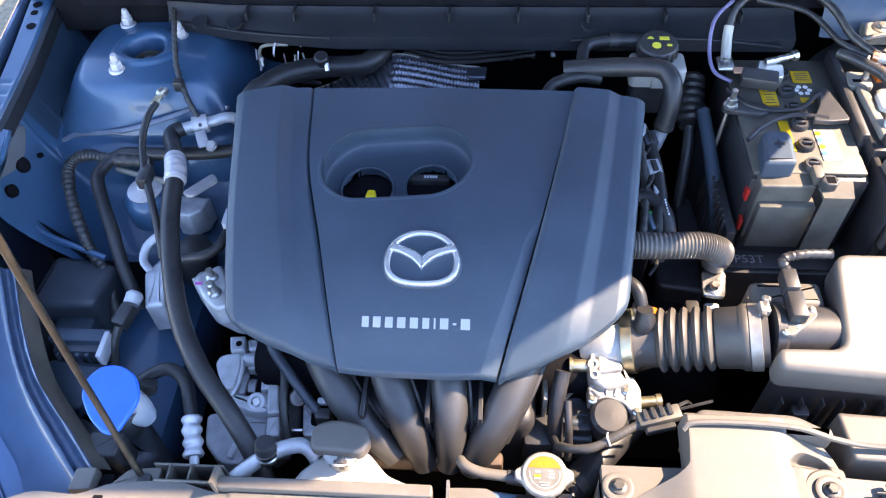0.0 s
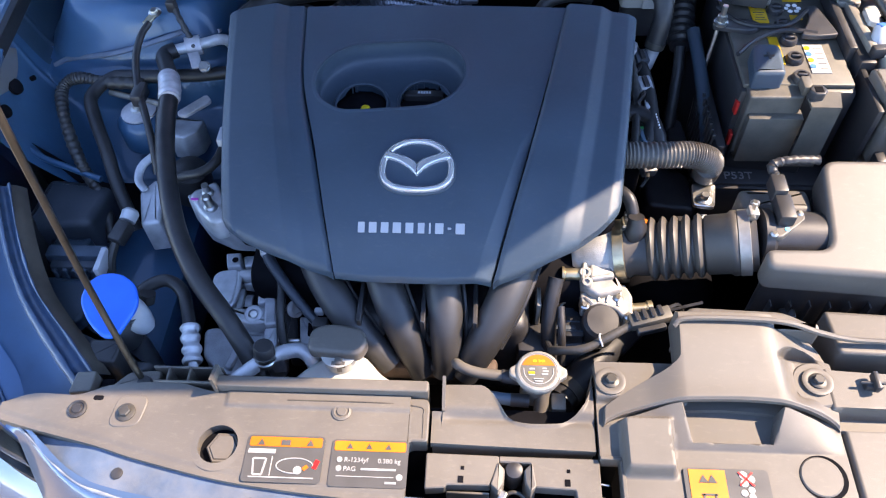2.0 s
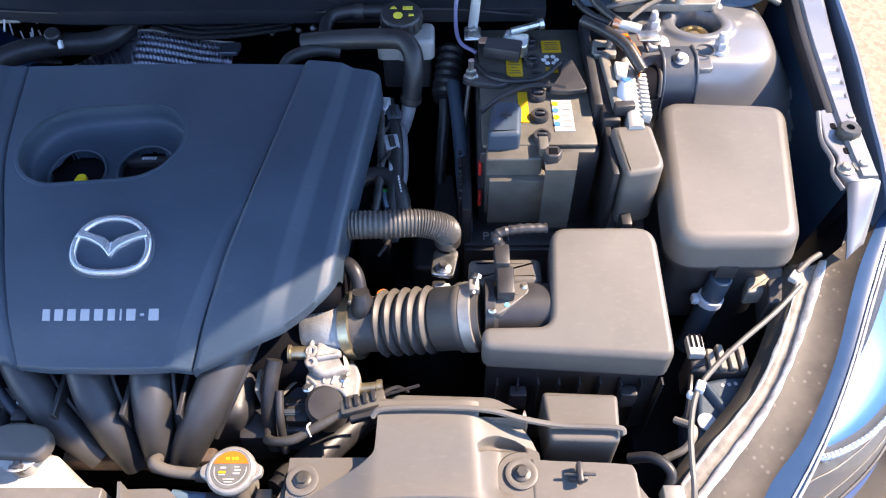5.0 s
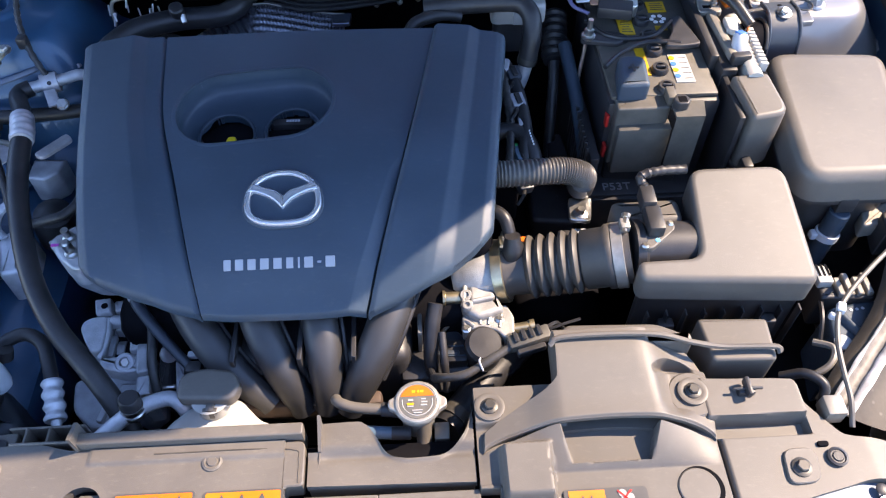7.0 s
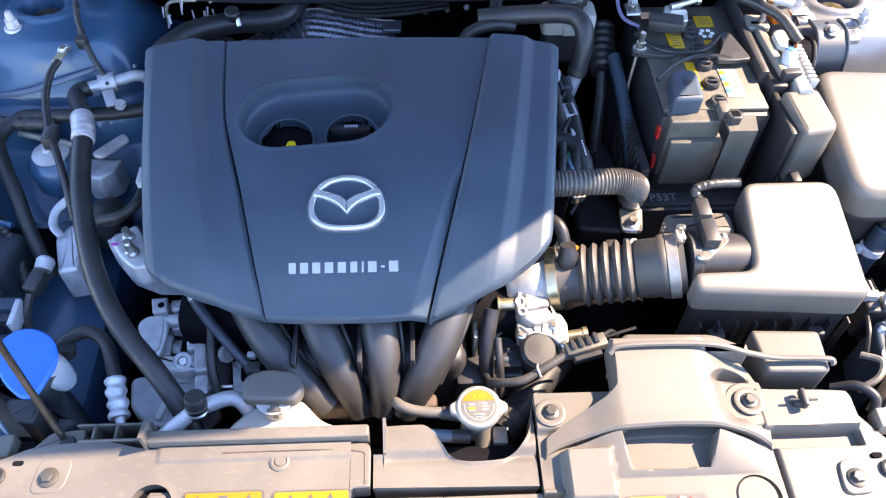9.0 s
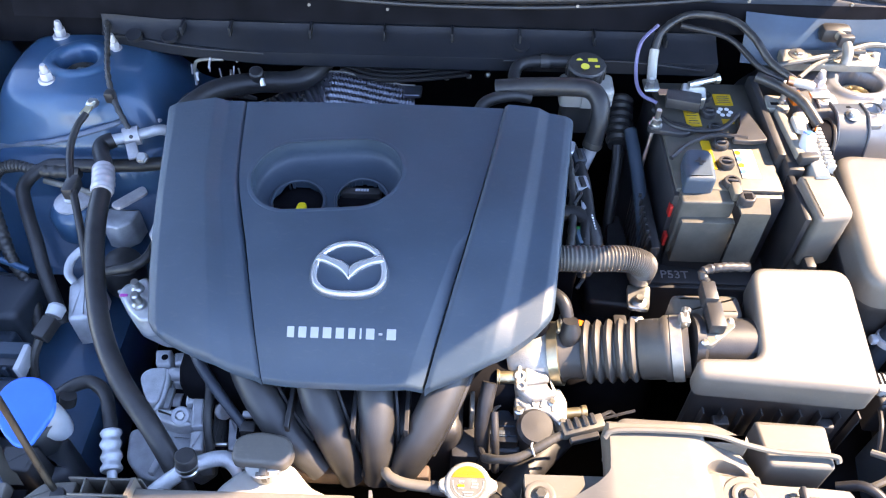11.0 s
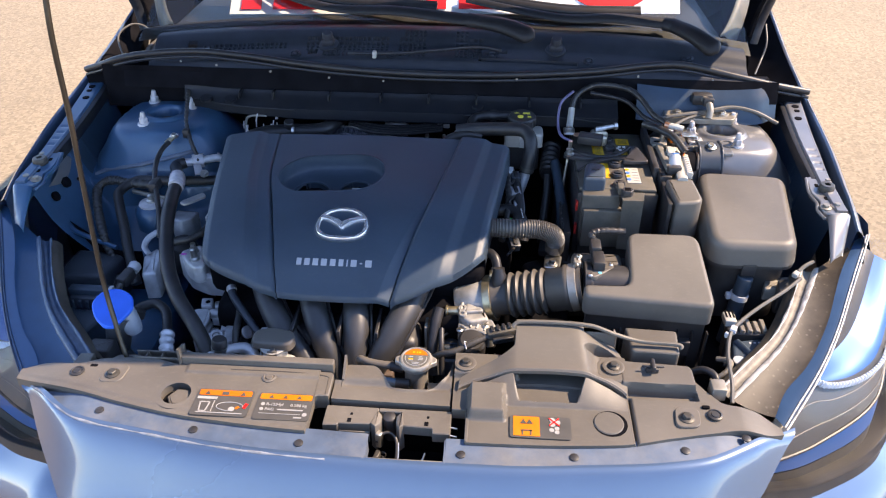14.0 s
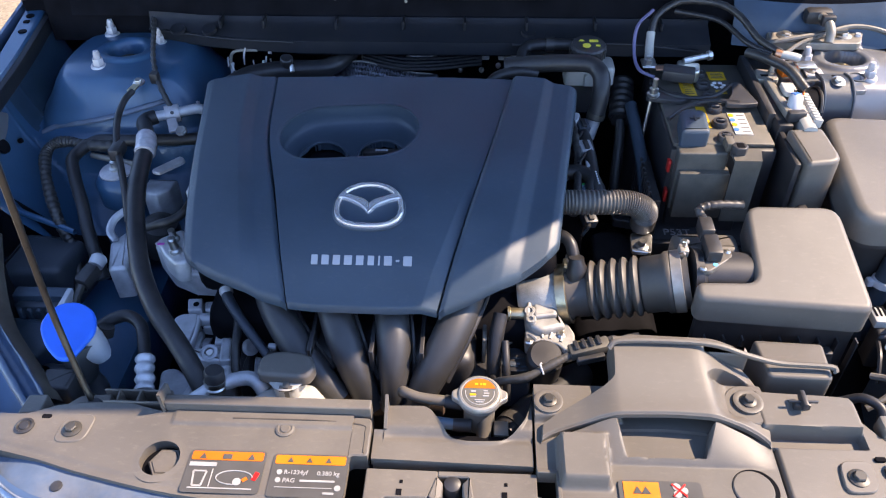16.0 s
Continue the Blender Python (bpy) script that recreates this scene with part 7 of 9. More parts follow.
    # dark patch for the shaded notch in the plate
    part("far_notch", prism(rounded([(-0.316, 0.474), (-0.306, 0.466), (-0.304, 0.450), (-0.314, 0.452)], 0.003, 2), 0.700, 0.7412, 0.0), DARK, alt)
    part("ring", lathe([(0.010, 0), (0.012, 0.002), (0.012, 0.006), (0.007, 0.007), (0.007, 0.003)], (-0.334, 0.484, 0.758), (0.6, -0.5, 0.6), 16), PALENUT, alt)
    part("through_bolt", tube([(-0.352, 0.441, 0.745), (-0.322, 0.442, 0.745)], 0.0030, 8, 1), STEEL, alt)
    part("loom", tube([(-0.352, 0.520, 0.79), (-0.347, 0.490, 0.785), (-0.345, 0.460, 0.775), (-0.338, 0.425, 0.75)], 0.0062, 10), TAPE, alt)
    part("black_cheek", prism(rounded([(-0.352, 0.505), (-0.334, 0.505), (-0.326, 0.440), (-0.344, 0.440)], 0.004, 3), 0.68, 0.745, 0.004), BLACK, alt)
    cable = part("cable", tube([(-0.368, 0.534, 0.812), (-0.362, 0.522, 0.810), (-0.339, 0.494, 0.800), (-0.311, 0.465, 0.786), (-0.293, 0.448, 0.776)], lambda t: 0.0082 - 0.0022 * t, 12), NAVY, alt, "dark sleeve tapering to a plug")
    part("cable_cap", lathe([(0.0085, -0.004), (0.0095, 0.0), (0.0085, 0.006)], (-0.369, 0.536, 0.813), (-0.4, 0.8, 0.3), 14), PALENUT, cable)
    part("plug", rbox(-0.300, -0.280, 0.440, 0.456, 0.755, 0.785, 0.003), BLACK, alt)
    part("plug_clip", rbox(-0.300, -0.288, 0.462, 0.470, 0.775, 0.785, 0.002), PALE, alt)
    belt = holder("drive_belt_cover", (-0.45, 0.56, 0.76), "bare aluminium engine front casting beside the cover", "bracket")
    low = [(-0.501, 0.628), (-0.466, 0.588), (-0.430, 0.572), (-0.372, 0.570), (-0.360, 0.585), (-0.400, 0.612), (-0.425, 0.640), (-0.492, 0.645)]
    part("casting", prism(rounded(low, 0.006, 3), 0.770, 0.812, 0.005, 3, lambda x, y: 0.10 * (y - 0.58)), ALUBAY, belt, "dull aluminium front casting")
    part("seam", tube([(-0.496, 0.628, 0.819), (-0.464, 0.594, 0.816), (-0.430, 0.579, 0.813), (-0.398, 0.577, 0.812), (-0.372, 0.577, 0.812)], 0.0030, 8), ALUBAY, belt)
    part("raised_pad", prism(rounded([(-0.490, 0.618), (-0.458, 0.645), (-0.432, 0.60), (-0.428, 0.572), (-0.446, 0.566), (-0.470, 0.588)], 0.008, 4), 0.80, 0.836, 0.005), ALU, belt)
    hexbolt("bolt", (-0.404, 0.586, 0.811), (0, -0.3, 1), belt, 0.006, 0.0095)
    part("stud", lathe([(0.009, 0), (0.009, 0.006), (0.006, 0.008), (0.006, 0.026), (0.004, 0.028)], (-0.452, 0.592, 0.836), (0, -0.1, 1), 12), STEEL, belt)
    part("stud", lathe([(0.008, 0), (0.008, 0.006), (0.005, 0.008), (0.005, 0.02)], (-0.462, 0.618, 0.836), (0, -0.1, 1), 12), STEEL, belt)
    part("mark", rbox(-0.484, -0.474, 0.606, 0.610, 0.8355, 0.8368, 0, 1, None), mat("magenta_mark", (0.6, 0.08, 0.45), 0.5, bump=0.0), belt)


def build_mount():
    mt = holder("engine_mount", (-0.57, 0.73, 0.80), "zinc-plated engine mount with an aluminium arm", "engine mount")
    part("bushing", lathe([(0.036, -0.05), (0.036, -0.012), (0.030, -0.004), (0.026, 0.0)], (-0.604, 0.772, 0.842), (0, 0, 1), 28), BAYPAINT, mt)
    part("washer", lathe([(0.026, 0), (0.026, 0.003), (0.019, 0.005), (0.012, 0.006)], (-0.604, 0.774, 0.842), (0, 0, 1), 28), PALENUT, mt)
    part("bolt", lathe([(0.010, 0.004), (0.010, 0.009), (0.006, 0.010), (0.006, 0.02), (0.004, 0.021)], (-0.604, 0.774, 0.842), (0, 0, 1), 12), STEEL, mt)
    part("arm", prism(rounded([(-0.560, 0.785), (-0.512, 0.782), (-0.517, 0.756), (-0.535, 0.742), (-0.560, 0.748)], 0.003, 2), 0.775, 0.822, 0.004), ALUBAY, mt, "bare aluminium mount arm")
    part("lower_arm", prism(rounded([(-0.585, 0.655), (-0.570, 0.682), (-0.548, 0.676), (-0.540, 0.60), (-0.566, 0.595)], 0.004, 2), 0.735, 0.795, 0.006), ALU, mt, "bare aluminium lower arm")
    part("boot", lathe([(0.030, -0.06), (0.031, -0.02), (0.026, -0.004), (0.012, 0.004)], (-0.520, 0.700, 0.800), (0.2, -0.1, 1), 24), RUBBER, mt)
    part("ring", tube([(-0.562, 0.712, 0.818), (-0.575, 0.704, 0.816), (-0.586, 0.688, 0.812), (-0.586, 0.668, 0.806), (-0.574, 0.655, 0.80)], 0.006, 10, flat=0.5), ALU, mt)
    part("tab", prism(rounded([(-0.537, 0.753), (-0.522, 0.744), (-0.488, 0.780), (-0.500, 0.795)], 0.008, 5), 0.857, 0.862, 0.002, 2), PALENUT, mt)
    part("cable", tube([(-0.455, 0.690, 0.85), (-0.462, 0.668, 0.846), (-0.480, 0.655, 0.840), (-0.505, 0.655, 0.832), (-0.53, 0.66, 0.82)], 0.007, 10), RUBBER, mt)
    part("connector", rbox(-0.461, -0.449, 0.690, 0.720, 0.845, 0.868, 0.003), PALE, mt)


def build_left_hoses():
    h = holder("air_conditioning_hose", (-0.48, 0.62, 0.85), "thick black rubber air conditioning hose with a silver crimp", "hose")
    line = [(-0.541, 0.782, 0.903), (-0.538, 0.775, 0.905), (-0.528, 0.748, 0.910), (-0.520, 0.686, 0.902), (-0.506, 0.619, 0.887), (-0.479, 0.538, 0.862), (-0.444, 0.478, 0.838), (-0.402, 0.432, 0.815), (-0.370, 0.394, 0.786), (-0.352, 0.366, 0.755)]
    part("hose", tube(line, 0.0130, 16, 10), RUBBER, h)
    part("crimp", tube([(-0.5395, 0.778, 0.905), (-0.5335, 0.763, 0.9085), (-0.527, 0.745, 0.911), (-0.5235, 0.727, 0.9105)], lambda t: 0.0150 + 0.0007 * math.sin(t * 30), 20, 10), PALENUT, h)
    part("upper_hose", tube([(-0.5395, 0.780, 0.904), (-0.547, 0.798, 0.902), (-0.556, 0.815, 0.900), (-0.563, 0.830, 0.898), (-0.563, 0.843, 0.897), (-0.550, 0.852, 0.898)], 0.0118, 14), RUBBER, h)
    part("pipe", tube([(-0.5555, 0.8480, 0.8990), (-0.5305, 0.8580, 0.8990), (-0.5055, 0.8670, 0.9000), (-0.4885, 0.8760, 0.8990), (-0.4785, 0.8820, 0.8910), (-0.4735, 0.8860, 0.8730)], 0.0082, 14), ALU, h, "bare aluminium pipe end")
    part("clamp", tube([(-0.5355, 0.8560, 0.8990), (-0.5145, 0.8635, 0.8990)], 0.0145, 20, 1), PALENUT, h, "pale zinc pipe clamp")
    part("clamp_hole", lathe([(0.0030, 0.0), (0.0030, 0.0150)], (-0.5250, 0.8597, 0.8990), (0.30, -0.76, 0.58), 12), BLACK, h)
    part("clamp_tail", rbox(-0.008, 0.008, -0.014, 0.012, -0.003, 0.003, 0.002, 2, pose(-0.517, 0.832, 0.895, 25, 0, 22)), PALENUT, h)
    hexbolt("clamp_bolt", (-0.501, 0.822, 0.889), (0, -0.5, 1), h, 0.008, 0.009)
    part("end_cap", lathe([(0.0125, 0), (0.0125, 0.014), (0.0105, 0.017)], (-0.344, 0.383, 0.812), (0.1, 0.1, 1), 18), BLACK, h, "black valve cap")
    part("ring", lathe([(0.0115, -0.018), (0.0135, -0.016), (0.0135, -0.010), (0.0115, -0.008), (0.0135, -0.006), (0.0135, 0.001)], (-0.344, 0.383, 0.812), (0.1, 0.1, 1), 18), STEEL, h)
    p = holder("silver_pipe", (-0.34, 0.38, 0.79), "bent silver aluminium coolant pipe", "pipe")
    part("pipe", tube([(-0.392, 0.345, 0.780), (-0.381, 0.357, 0.788), (-0.352, 0.378, 0.798), (-0.328, 0.391, 0.800), (-0.304, 0.396, 0.800), (-0.289, 0.388, 0.790), (-0.285, 0.38, 0.76)], 0.0095, 14), ALU, p)
    a = holder("lower_hose", (-0.46, 0.43, 0.78), "black hose with a ribbed silver fitting bending into a thin pipe", "hose")
    part("hose", tube([(-0.535, 0.466, 0.800), (-0.515, 0.482, 0.808), (-0.492, 0.488, 0.811), (-0.470, 0.474, 0.808), (-0.458, 0.446, 0.800), (-0.452, 0.426, 0.794)], 0.0085, 12), RUBBER, a)
    part("fitting", tube([(-0.4525, 0.430, 0.795), (-0.449, 0.415, 0.792), (-0.444, 0.398, 0.788), (-0.440, 0.382, 0.785)], lambda t: 0.0115 + 0.0016 * math.sin(t * 22), 16, 8), ALU, a)
    part("pipe", tube([(-0.440, 0.384, 0.785), (-0.436, 0.370, 0.778), (-0.425, 0.360, 0.768), (-0.400, 0.358, 0.760)], 0.006, 12), ALU, a)
    part("collar", lathe([(0.011, -0.01), (0.012, 0.0), (0.011, 0.01)], (-0.533, 0.468, 0.800), (0.7, 0.6, 0.2), 14), RUBBER, a)
    w = holder("engine_harness", (-0.70, 0.76, 0.80), "taped black wiring harness along the inner wing", "wiring")
    part("loom", tube([(-0.600, 0.816, 0.862), (-0.664, 0.817, 0.864), (-0.695, 0.823, 0.866), (-0.717, 0.820, 0.864), (-0.727, 0.804, 0.858), (-0.720, 0.775, 0.850), (-0.706, 0.742, 0.835), (-0.688, 0.709, 0.815), (-0.677, 0.692, 0.792), (-0.660, 0.675, 0.76), (-0.64, 0.62, 0.72)], lambda t: 0.0088 + 0.0006 * math.sin(t * 31) + 0.0006 * math.sin(t * 260), 14, 28), TAPE, w)
    h2 = holder("heater_hose", (-0.65, 0.76, 0.83), "black rubber heater hose bending down", "hose")
    part("hose", tube([(-0.440, 0.845, 0.868), (-0.500, 0.832, 0.868), (-0.546, 0.828, 0.868), (-0.600, 0.827, 0.867), (-0.640, 0.828, 0.866), (-0.652, 0.825, 0.865), (-0.667, 0.812, 0.862), (-0.676, 0.795, 0.858), (-0.676, 0.782, 0.856), (-0.670, 0.767, 0.852), (-0.655, 0.737, 0.840), (-0.638, 0.706, 0.825), (-0.624, 0.673, 0.800), (-0.595, 0.62, 0.75)], 0.0098, 14), RUBBER, h2)
    part("pipe", tube([(-0.660, 0.815, 0.845), (-0.610, 0.800, 0.845), (-0.570, 0.785, 0.848)], 0.005, 10), BRACKET, h2)
    lip = holder("shelf_edge", (-0.70, 0.70, 0.79), "blue painted front edge of the inner wing shelf", "body edge")
    part("edge", tube([(-0.785, 0.735, 0.835), (-0.752, 0.712, 0.812), (-0.700, 0.696, 0.800), (-0.652, 0.682, 0.792)], 0.005, 8), BAYPAINT, lip)
    part("drop_face", sheet(lambda u, v: Vector((lerp(-0.785, -0.600, u), 0.735 - 0.055 * min(u * 1.4, 1), lerp(0.832 - 0.045 * min(u * 1.4, 1), 0.60, v))), 12, 4), DARK, lip)
    part("tower_flange", tube([(-0.764, 0.868, 0.853), (-0.748, 0.869, 0.861), (-0.731, 0.869, 0.866), (-0.655, 0.855, 0.887), (-0.608, 0.858, 0.899), (-0.557, 0.874, 0.908), (-0.535, 0.90, 0.905)], 0.0042, 8, flat=0.6), DUSTPAINT, lip, "pale edge of the tower flange")
    e = holder("earth_cable", (-0.575, 0.80, 0.91), "black earth cable with a ring terminal bolted to the tower", "cable")
    part("cable", tube([(-0.578, 0.855, 0.943), (-0.585, 0.832, 0.938), (-0.587, 0.798, 0.925), (-0.574, 0.751, 0.914), (-0.555, 0.706, 0.900), (-0.542, 0.672, 0.882), (-0.535, 0.64, 0.85)], 0.0052, 10), RUBBER, e)
    part("lug", rbox(-0.006, 0.006, -0.016, 0.012, -0.002, 0.002, 0.001, 1, pose(-0.576, 0.866, 0.946, 8, 0, -20)), BRASSY, e)
    hexbolt("bolt", (-0.573, 0.874, 0.947), (0, -0.2, 1), e, 0.006, 0.0095)
    part("clip", rbox(-0.578, -0.562, 0.722, 0.755, 0.898, 0.918, 0.003), BLACK, e)
    v = holder("tower_wire", (-0.57, 0.96, 0.96), "thin black wire loom over the strut tower", "wiring")
    part("loom", tube([(-0.600, 1.060, 0.985), (-0.585, 1.010, 0.978), (-0.573, 0.965, 0.972), (-0.560, 0.918, 0.960), (-0.542, 0.880, 0.935), (-0.52, 0.855, 0.90)], lambda t: 0.0042 + 0.0007 * math.sin(t * 110), 8, 12), TAPE, v)
    part("clip", rbox(-0.560, -0.546, 0.885, 0.90, 0.938, 0.956, 0.003), BLACK, v)


def build_washer():
    w = holder("washer_reservoir", (-0.56, 0.44, 0.74), "dark washer bottle neck with a bright blue flap cap", "washer reservoir")
    pts = rounded([(-0.570, 0.424), (-0.552, 0.396), (-0.530, 0.379), (-0.514, 0.381), (-0.497, 0.424), (-0.508, 0.452), (-0.532, 0.464), (-0.554, 0.461), (-0.567, 0.447)], 0.022, 4)
    tilt = lambda x, y: 0.16 * (y - 0.43) - 0.06 * (x + 0.535)
    part("cap", prism(pts, 0.849, 0.857, 0.003, 3, tilt, True), BLUECAP, w, "bright blue plastic flap cap")
    part("neck", lathe([(0.020, -0.09), (0.022, -0.03), (0.024, -0.016), (0.024, 0.0)], (-0.524, 0.424, 0.842), (0.30, -0.1, 1), 24), NECK, w, "dark filler neck")
    part("neck_shell", lathe([(0.010, -0.050), (0.014, -0.044), (0.017, -0.032), (0.018, -0.018), (0.017, -0.006)], (-0.521, 0.430, 0.846), (-0.40, 0.20, 1), 24), BOTTLE, w, "milky white neck shell")
    part("clip", lathe([(0.010, 0), (0.010, 0.014)], (-0.516, 0.462, 0.800), (0.3, 0.4, 1), 14), RUBBER, w)
    part("bracket", prism(rounded([(-0.572, 0.372), (-0.532, 0.372), (-0.530, 0.405), (-0.572, 0.405)], 0.005, 3), 0.74, 0.800, 0.004), BLACK, w)
    part("body", prism(rounded([(-0.64, 0.47), (-0.54, 0.46), (-0.50, 0.40), (-0.57, 0.35), (-0.63, 0.38)], 0.02, 4), 0.45, 0.745, 0.02), NAVY, w)
    c = holder("relay_connector", (-0.64, 0.545, 0.77), "dark grey multi-pin connector block in the lamp corner", "connector")
    part("body", rbox(-0.678, -0.606, 0.525, 0.562, 0.755, 0.785, 0.003), NAVY, c)
    part("collar", rbox(-0.684, -0.600, 0.536, 0.556, 0.778, 0.796, 0.003), COVER, c)
    for k in range(5):
        part("rib", rbox(-0.674 + k * 0.014, -0.668 + k * 0.014, 0.520, 0.528, 0.762, 0.782, 0.001, 1), COVER, c)
    part("lever", rbox(-0.606, -0.598, 0.510, 0.550, 0.775, 0.800, 0.002), PALE, c)
    part("housing", prism(rounded([(-0.70, 0.44), (-0.62, 0.45), (-0.60, 0.52), (-0.69, 0.525)], 0.008, 3), 0.66, 0.765, 0.006), COVER, c)
    g = holder("sensor_connector", (-0.58, 0.59, 0.79), "black and grey two-pin sensor connector", "connector")
    part("body", rbox(-0.010, 0.010, -0.016, 0.016, -0.010, 0.010, 0.003, 2, pose(-0.585, 0.575, 0.800, 10, 0, -18)), BLACK, g)
    part("collar", lathe([(0.011, 0), (0.012, 0.014), (0.009, 0.018)], (-0.582, 0.594, 0.802), (0.15, 0.9, 0.2), 14), PALE, g)
    part("wire", tube([(-0.590, 0.560, 0.797), (-0.596, 0.540, 0.78), (-0.598, 0.52, 0.75)], 0.006, 8), TAPE, g)
    f = holder("lamp_wiring_box", (-0.70, 0.62, 0.74), "black plastic resonator box in the bay corner", "box")
    part("body", prism(rounded([(-0.755, 0.60), (-0.655, 0.61), (-0.64, 0.69), (-0.745, 0.70)], 0.012, 4), 0.62, 0.775, 0.010), NAVY, f)
    part("body", prism(rounded([(-0.72, 0.56), (-0.665, 0.565), (-0.66, 0.61), (-0.72, 0.61)], 0.008, 4), 0.62, 0.745, 0.006), COVER, f)


def build_coolant():
    t = holder("coolant_tank", (-0.22, 0.37, 0.74), "milky white coolant tank with a dark grey cap", "coolant tank")
    part("tank", prism(rounded([(-0.315, 0.339), (-0.166, 0.341), (-0.166, 0.354), (-0.198, 0.366), (-0.225, 0.396), (-0.280, 0.388), (-0.305, 0.365)], 0.010, 4), 0.68, 0.797, 0.008), WHITE, t)
    part("neck", lathe([(0.020, -0.02), (0.020, 0.02), (0.023, 0.022)], (-0.252, 0.386, 0.797), (0, 0, 1), 24), WHITE, t)
    cap = prism(rounded([(-0.289, 0.378), (-0.225, 0.374), (-0.216, 0.392), (-0.225, 0.412), (-0.262, 0.418), (-0.288, 0.410)], 0.012, 5), 0.816, 0.832, 0.005, 3)
    part("cap", cap, PANEL, t, "dark grey snap cap")
    part("cap_clip", rbox(-0.256, -0.246, 0.366, 0.380, 0.800, 0.822, 0.003), PANEL, t)
    part("cap_hinge", lathe([(0.004, -0.008), (0.004, 0.008)], (-0.251, 0.369, 0.816), (1, 0, 0), 10), PANEL, t)


def build_radiator_cap():
    r = holder("radiator_filler", (-0.015, 0.362, 0.80), "pressed metal radiator cap with a round warning sticker", "radiator cap")
    at, ax = Vector((-0.015, 0.362, 0.824)), (0, -0.05, 1)
    part("body", lathe([(0.021, -0.009), (0.0255, -0.007), (0.0268, -0.002), (0.0264, 0.002), (0.0245, 0.0045), (0.0222, 0.0050), (0.0215, 0.0042)], at, ax, 40), CAPMETAL, r)
    for sgn in (-1, 1):
        ear = [(at.x + sgn * 0.018, at.y - 0.0185), (at.x + sgn * 0.0265, at.y - 0.0085), (at.x + sgn * 0.0335, at.y - 0.0050), (at.x + sgn * 0.0335, at.y + 0.0050), (at.x + sgn * 0.0265, at.y + 0.0085), (at.x + sgn * 0.018, at.y + 0.0185)]
        part("ear", prism(rounded(ear[::sgn], 0.004, 4), at.z - 0.006, at.z + 0.0015, 0.002), CAPMETAL, r)
    top = part("sticker", lathe([(0.0206, 0.0040), (0.0206, 0.0048), (0.0, 0.0048)], at, ax, 40), CAPDARK, r, "round dark and orange sticker")
    half = [(at.x + 0.0196 * math.cos(q), at.y + 0.0196 * math.sin(q)) for q in [math.radians(18 + 14.4 * k) for k in range(11)]]
    lift = lambda x, y: 0.05 * (y - at.y)
    field = part("orange_field", prism(half, at.z + 0.0046, at.z + 0.0052, 0.0, tilt=lift), ORANGE, top)
    for dx, w, h in ((-0.004, 0.0040, 0.0030), (0.0015, 0.0022, 0.0034), (0.0055, 0.0036, 0.0030)):
        part("print_bar", rbox(at.x + dx - w / 2, at.x + dx + w / 2, at.y + 0.0115 - h / 2, at.y + 0.0115 + h / 2, at.z + 0.0054, at.z + 0.0062, 0, 1), YELLOW, field)
    for dx, dy, w, h, mt in ((-0.0075, 0.0015, 0.0060, 0.0022, LABELPRINT), (-0.0080, -0.0035, 0.0075, 0.0026, YELLOW), (-0.0080, -0.0062, 0.0072, 0.0016, LABELPRINT), (0.0070, 0.0024, 0.0052, 0.0018, LABELPRINT), (0.0080, -0.0012, 0.0068, 0.0020, LABELPRINT), (0.0072, -0.0050, 0.0074, 0.0020, LABELPRINT),
                             (0.0, -0.0112, 0.0120, 0.0014, LABELPRINT), (0.0, -0.0142, 0.0090, 0.0014, LABELPRINT)):
        part("print_bar", rbox(at.x + dx - w / 2, at.x + dx + w / 2, at.y + dy - h / 2, at.y + dy + h / 2, at.z + 0.0040, at.z + 0.0054, 0, 1), mt, top)
    arc = [at + Vector((0.0172 * math.cos(q), 0.0172 * math.sin(q), 0.0050 + 0.05 * 0.0172 * math.sin(q))) for q in [math.radians(172 + 19.6 * k) for k in range(11)]]
    part("print_ring", tube(arc, 0.0006, 6, 2), LABELPRINT, top)
    part("neck", lathe([(0.019, -0.055), (0.019, -0.008)], at, ax, 24), BRACKET, r)
    part("neck_stem", tube([(-0.009, 0.356, 0.800), (-0.009, 0.350, 0.790), (-0.009, 0.340, 0.776), (-0.009, 0.326, 0.762)], 0.0090, 14), DUCT, r, "dusty plastic filler stem")
    part("neck_block", rbox(0.003, 0.021, 0.338, 0.360, 0.74, 0.778, 0.002), BRACKET, r)
    h = holder("overflow_hose", (-0.09, 0.368, 0.80), "light grey dusty hose beside the radiator cap", "hose")
    part("hose", tube([(-0.112, 0.392, 0.785), (-0.110, 0.383, 0.800), (-0.103, 0.375, 0.806), (-0.086, 0.369, 0.806), (-0.055, 0.366, 0.805)], 0.0066, 14), DUCT, h)
    part("connector", tube([(-0.057, 0.366, 0.805), (-0.036, 0.364, 0.803)], 0.0082, 14, 1), BLACK, h)
    part("sleeve", tube([(-0.085, 0.347, 0.790), (-0.045, 0.343, 0.790)], 0.0075, 12, 1), SLEEVE, h)
    part("sleeve_end", tube([(-0.046, 0.343, 0.790), (-0.024, 0.342, 0.790)], 0.0082, 12, 1), BLACK, h)
    u = holder("radiator_hose", (0.05, 0.42, 0.71), "thick black upper radiator hose", "hose")
    part("hose", tube([(0.135, 0.530, 0.66), (0.108, 0.490, 0.692), (0.074, 0.448, 0.708), (0.046, 0.412, 0.716), (0.018, 0.375, 0.722)], 0.021, 18), RUBBER, u)
    part("clamp", tube([(0.034, 0.398, 0.719), (0.025, 0.386, 0.721)], 0.0225, 18, 1), BOLTDARK, u)
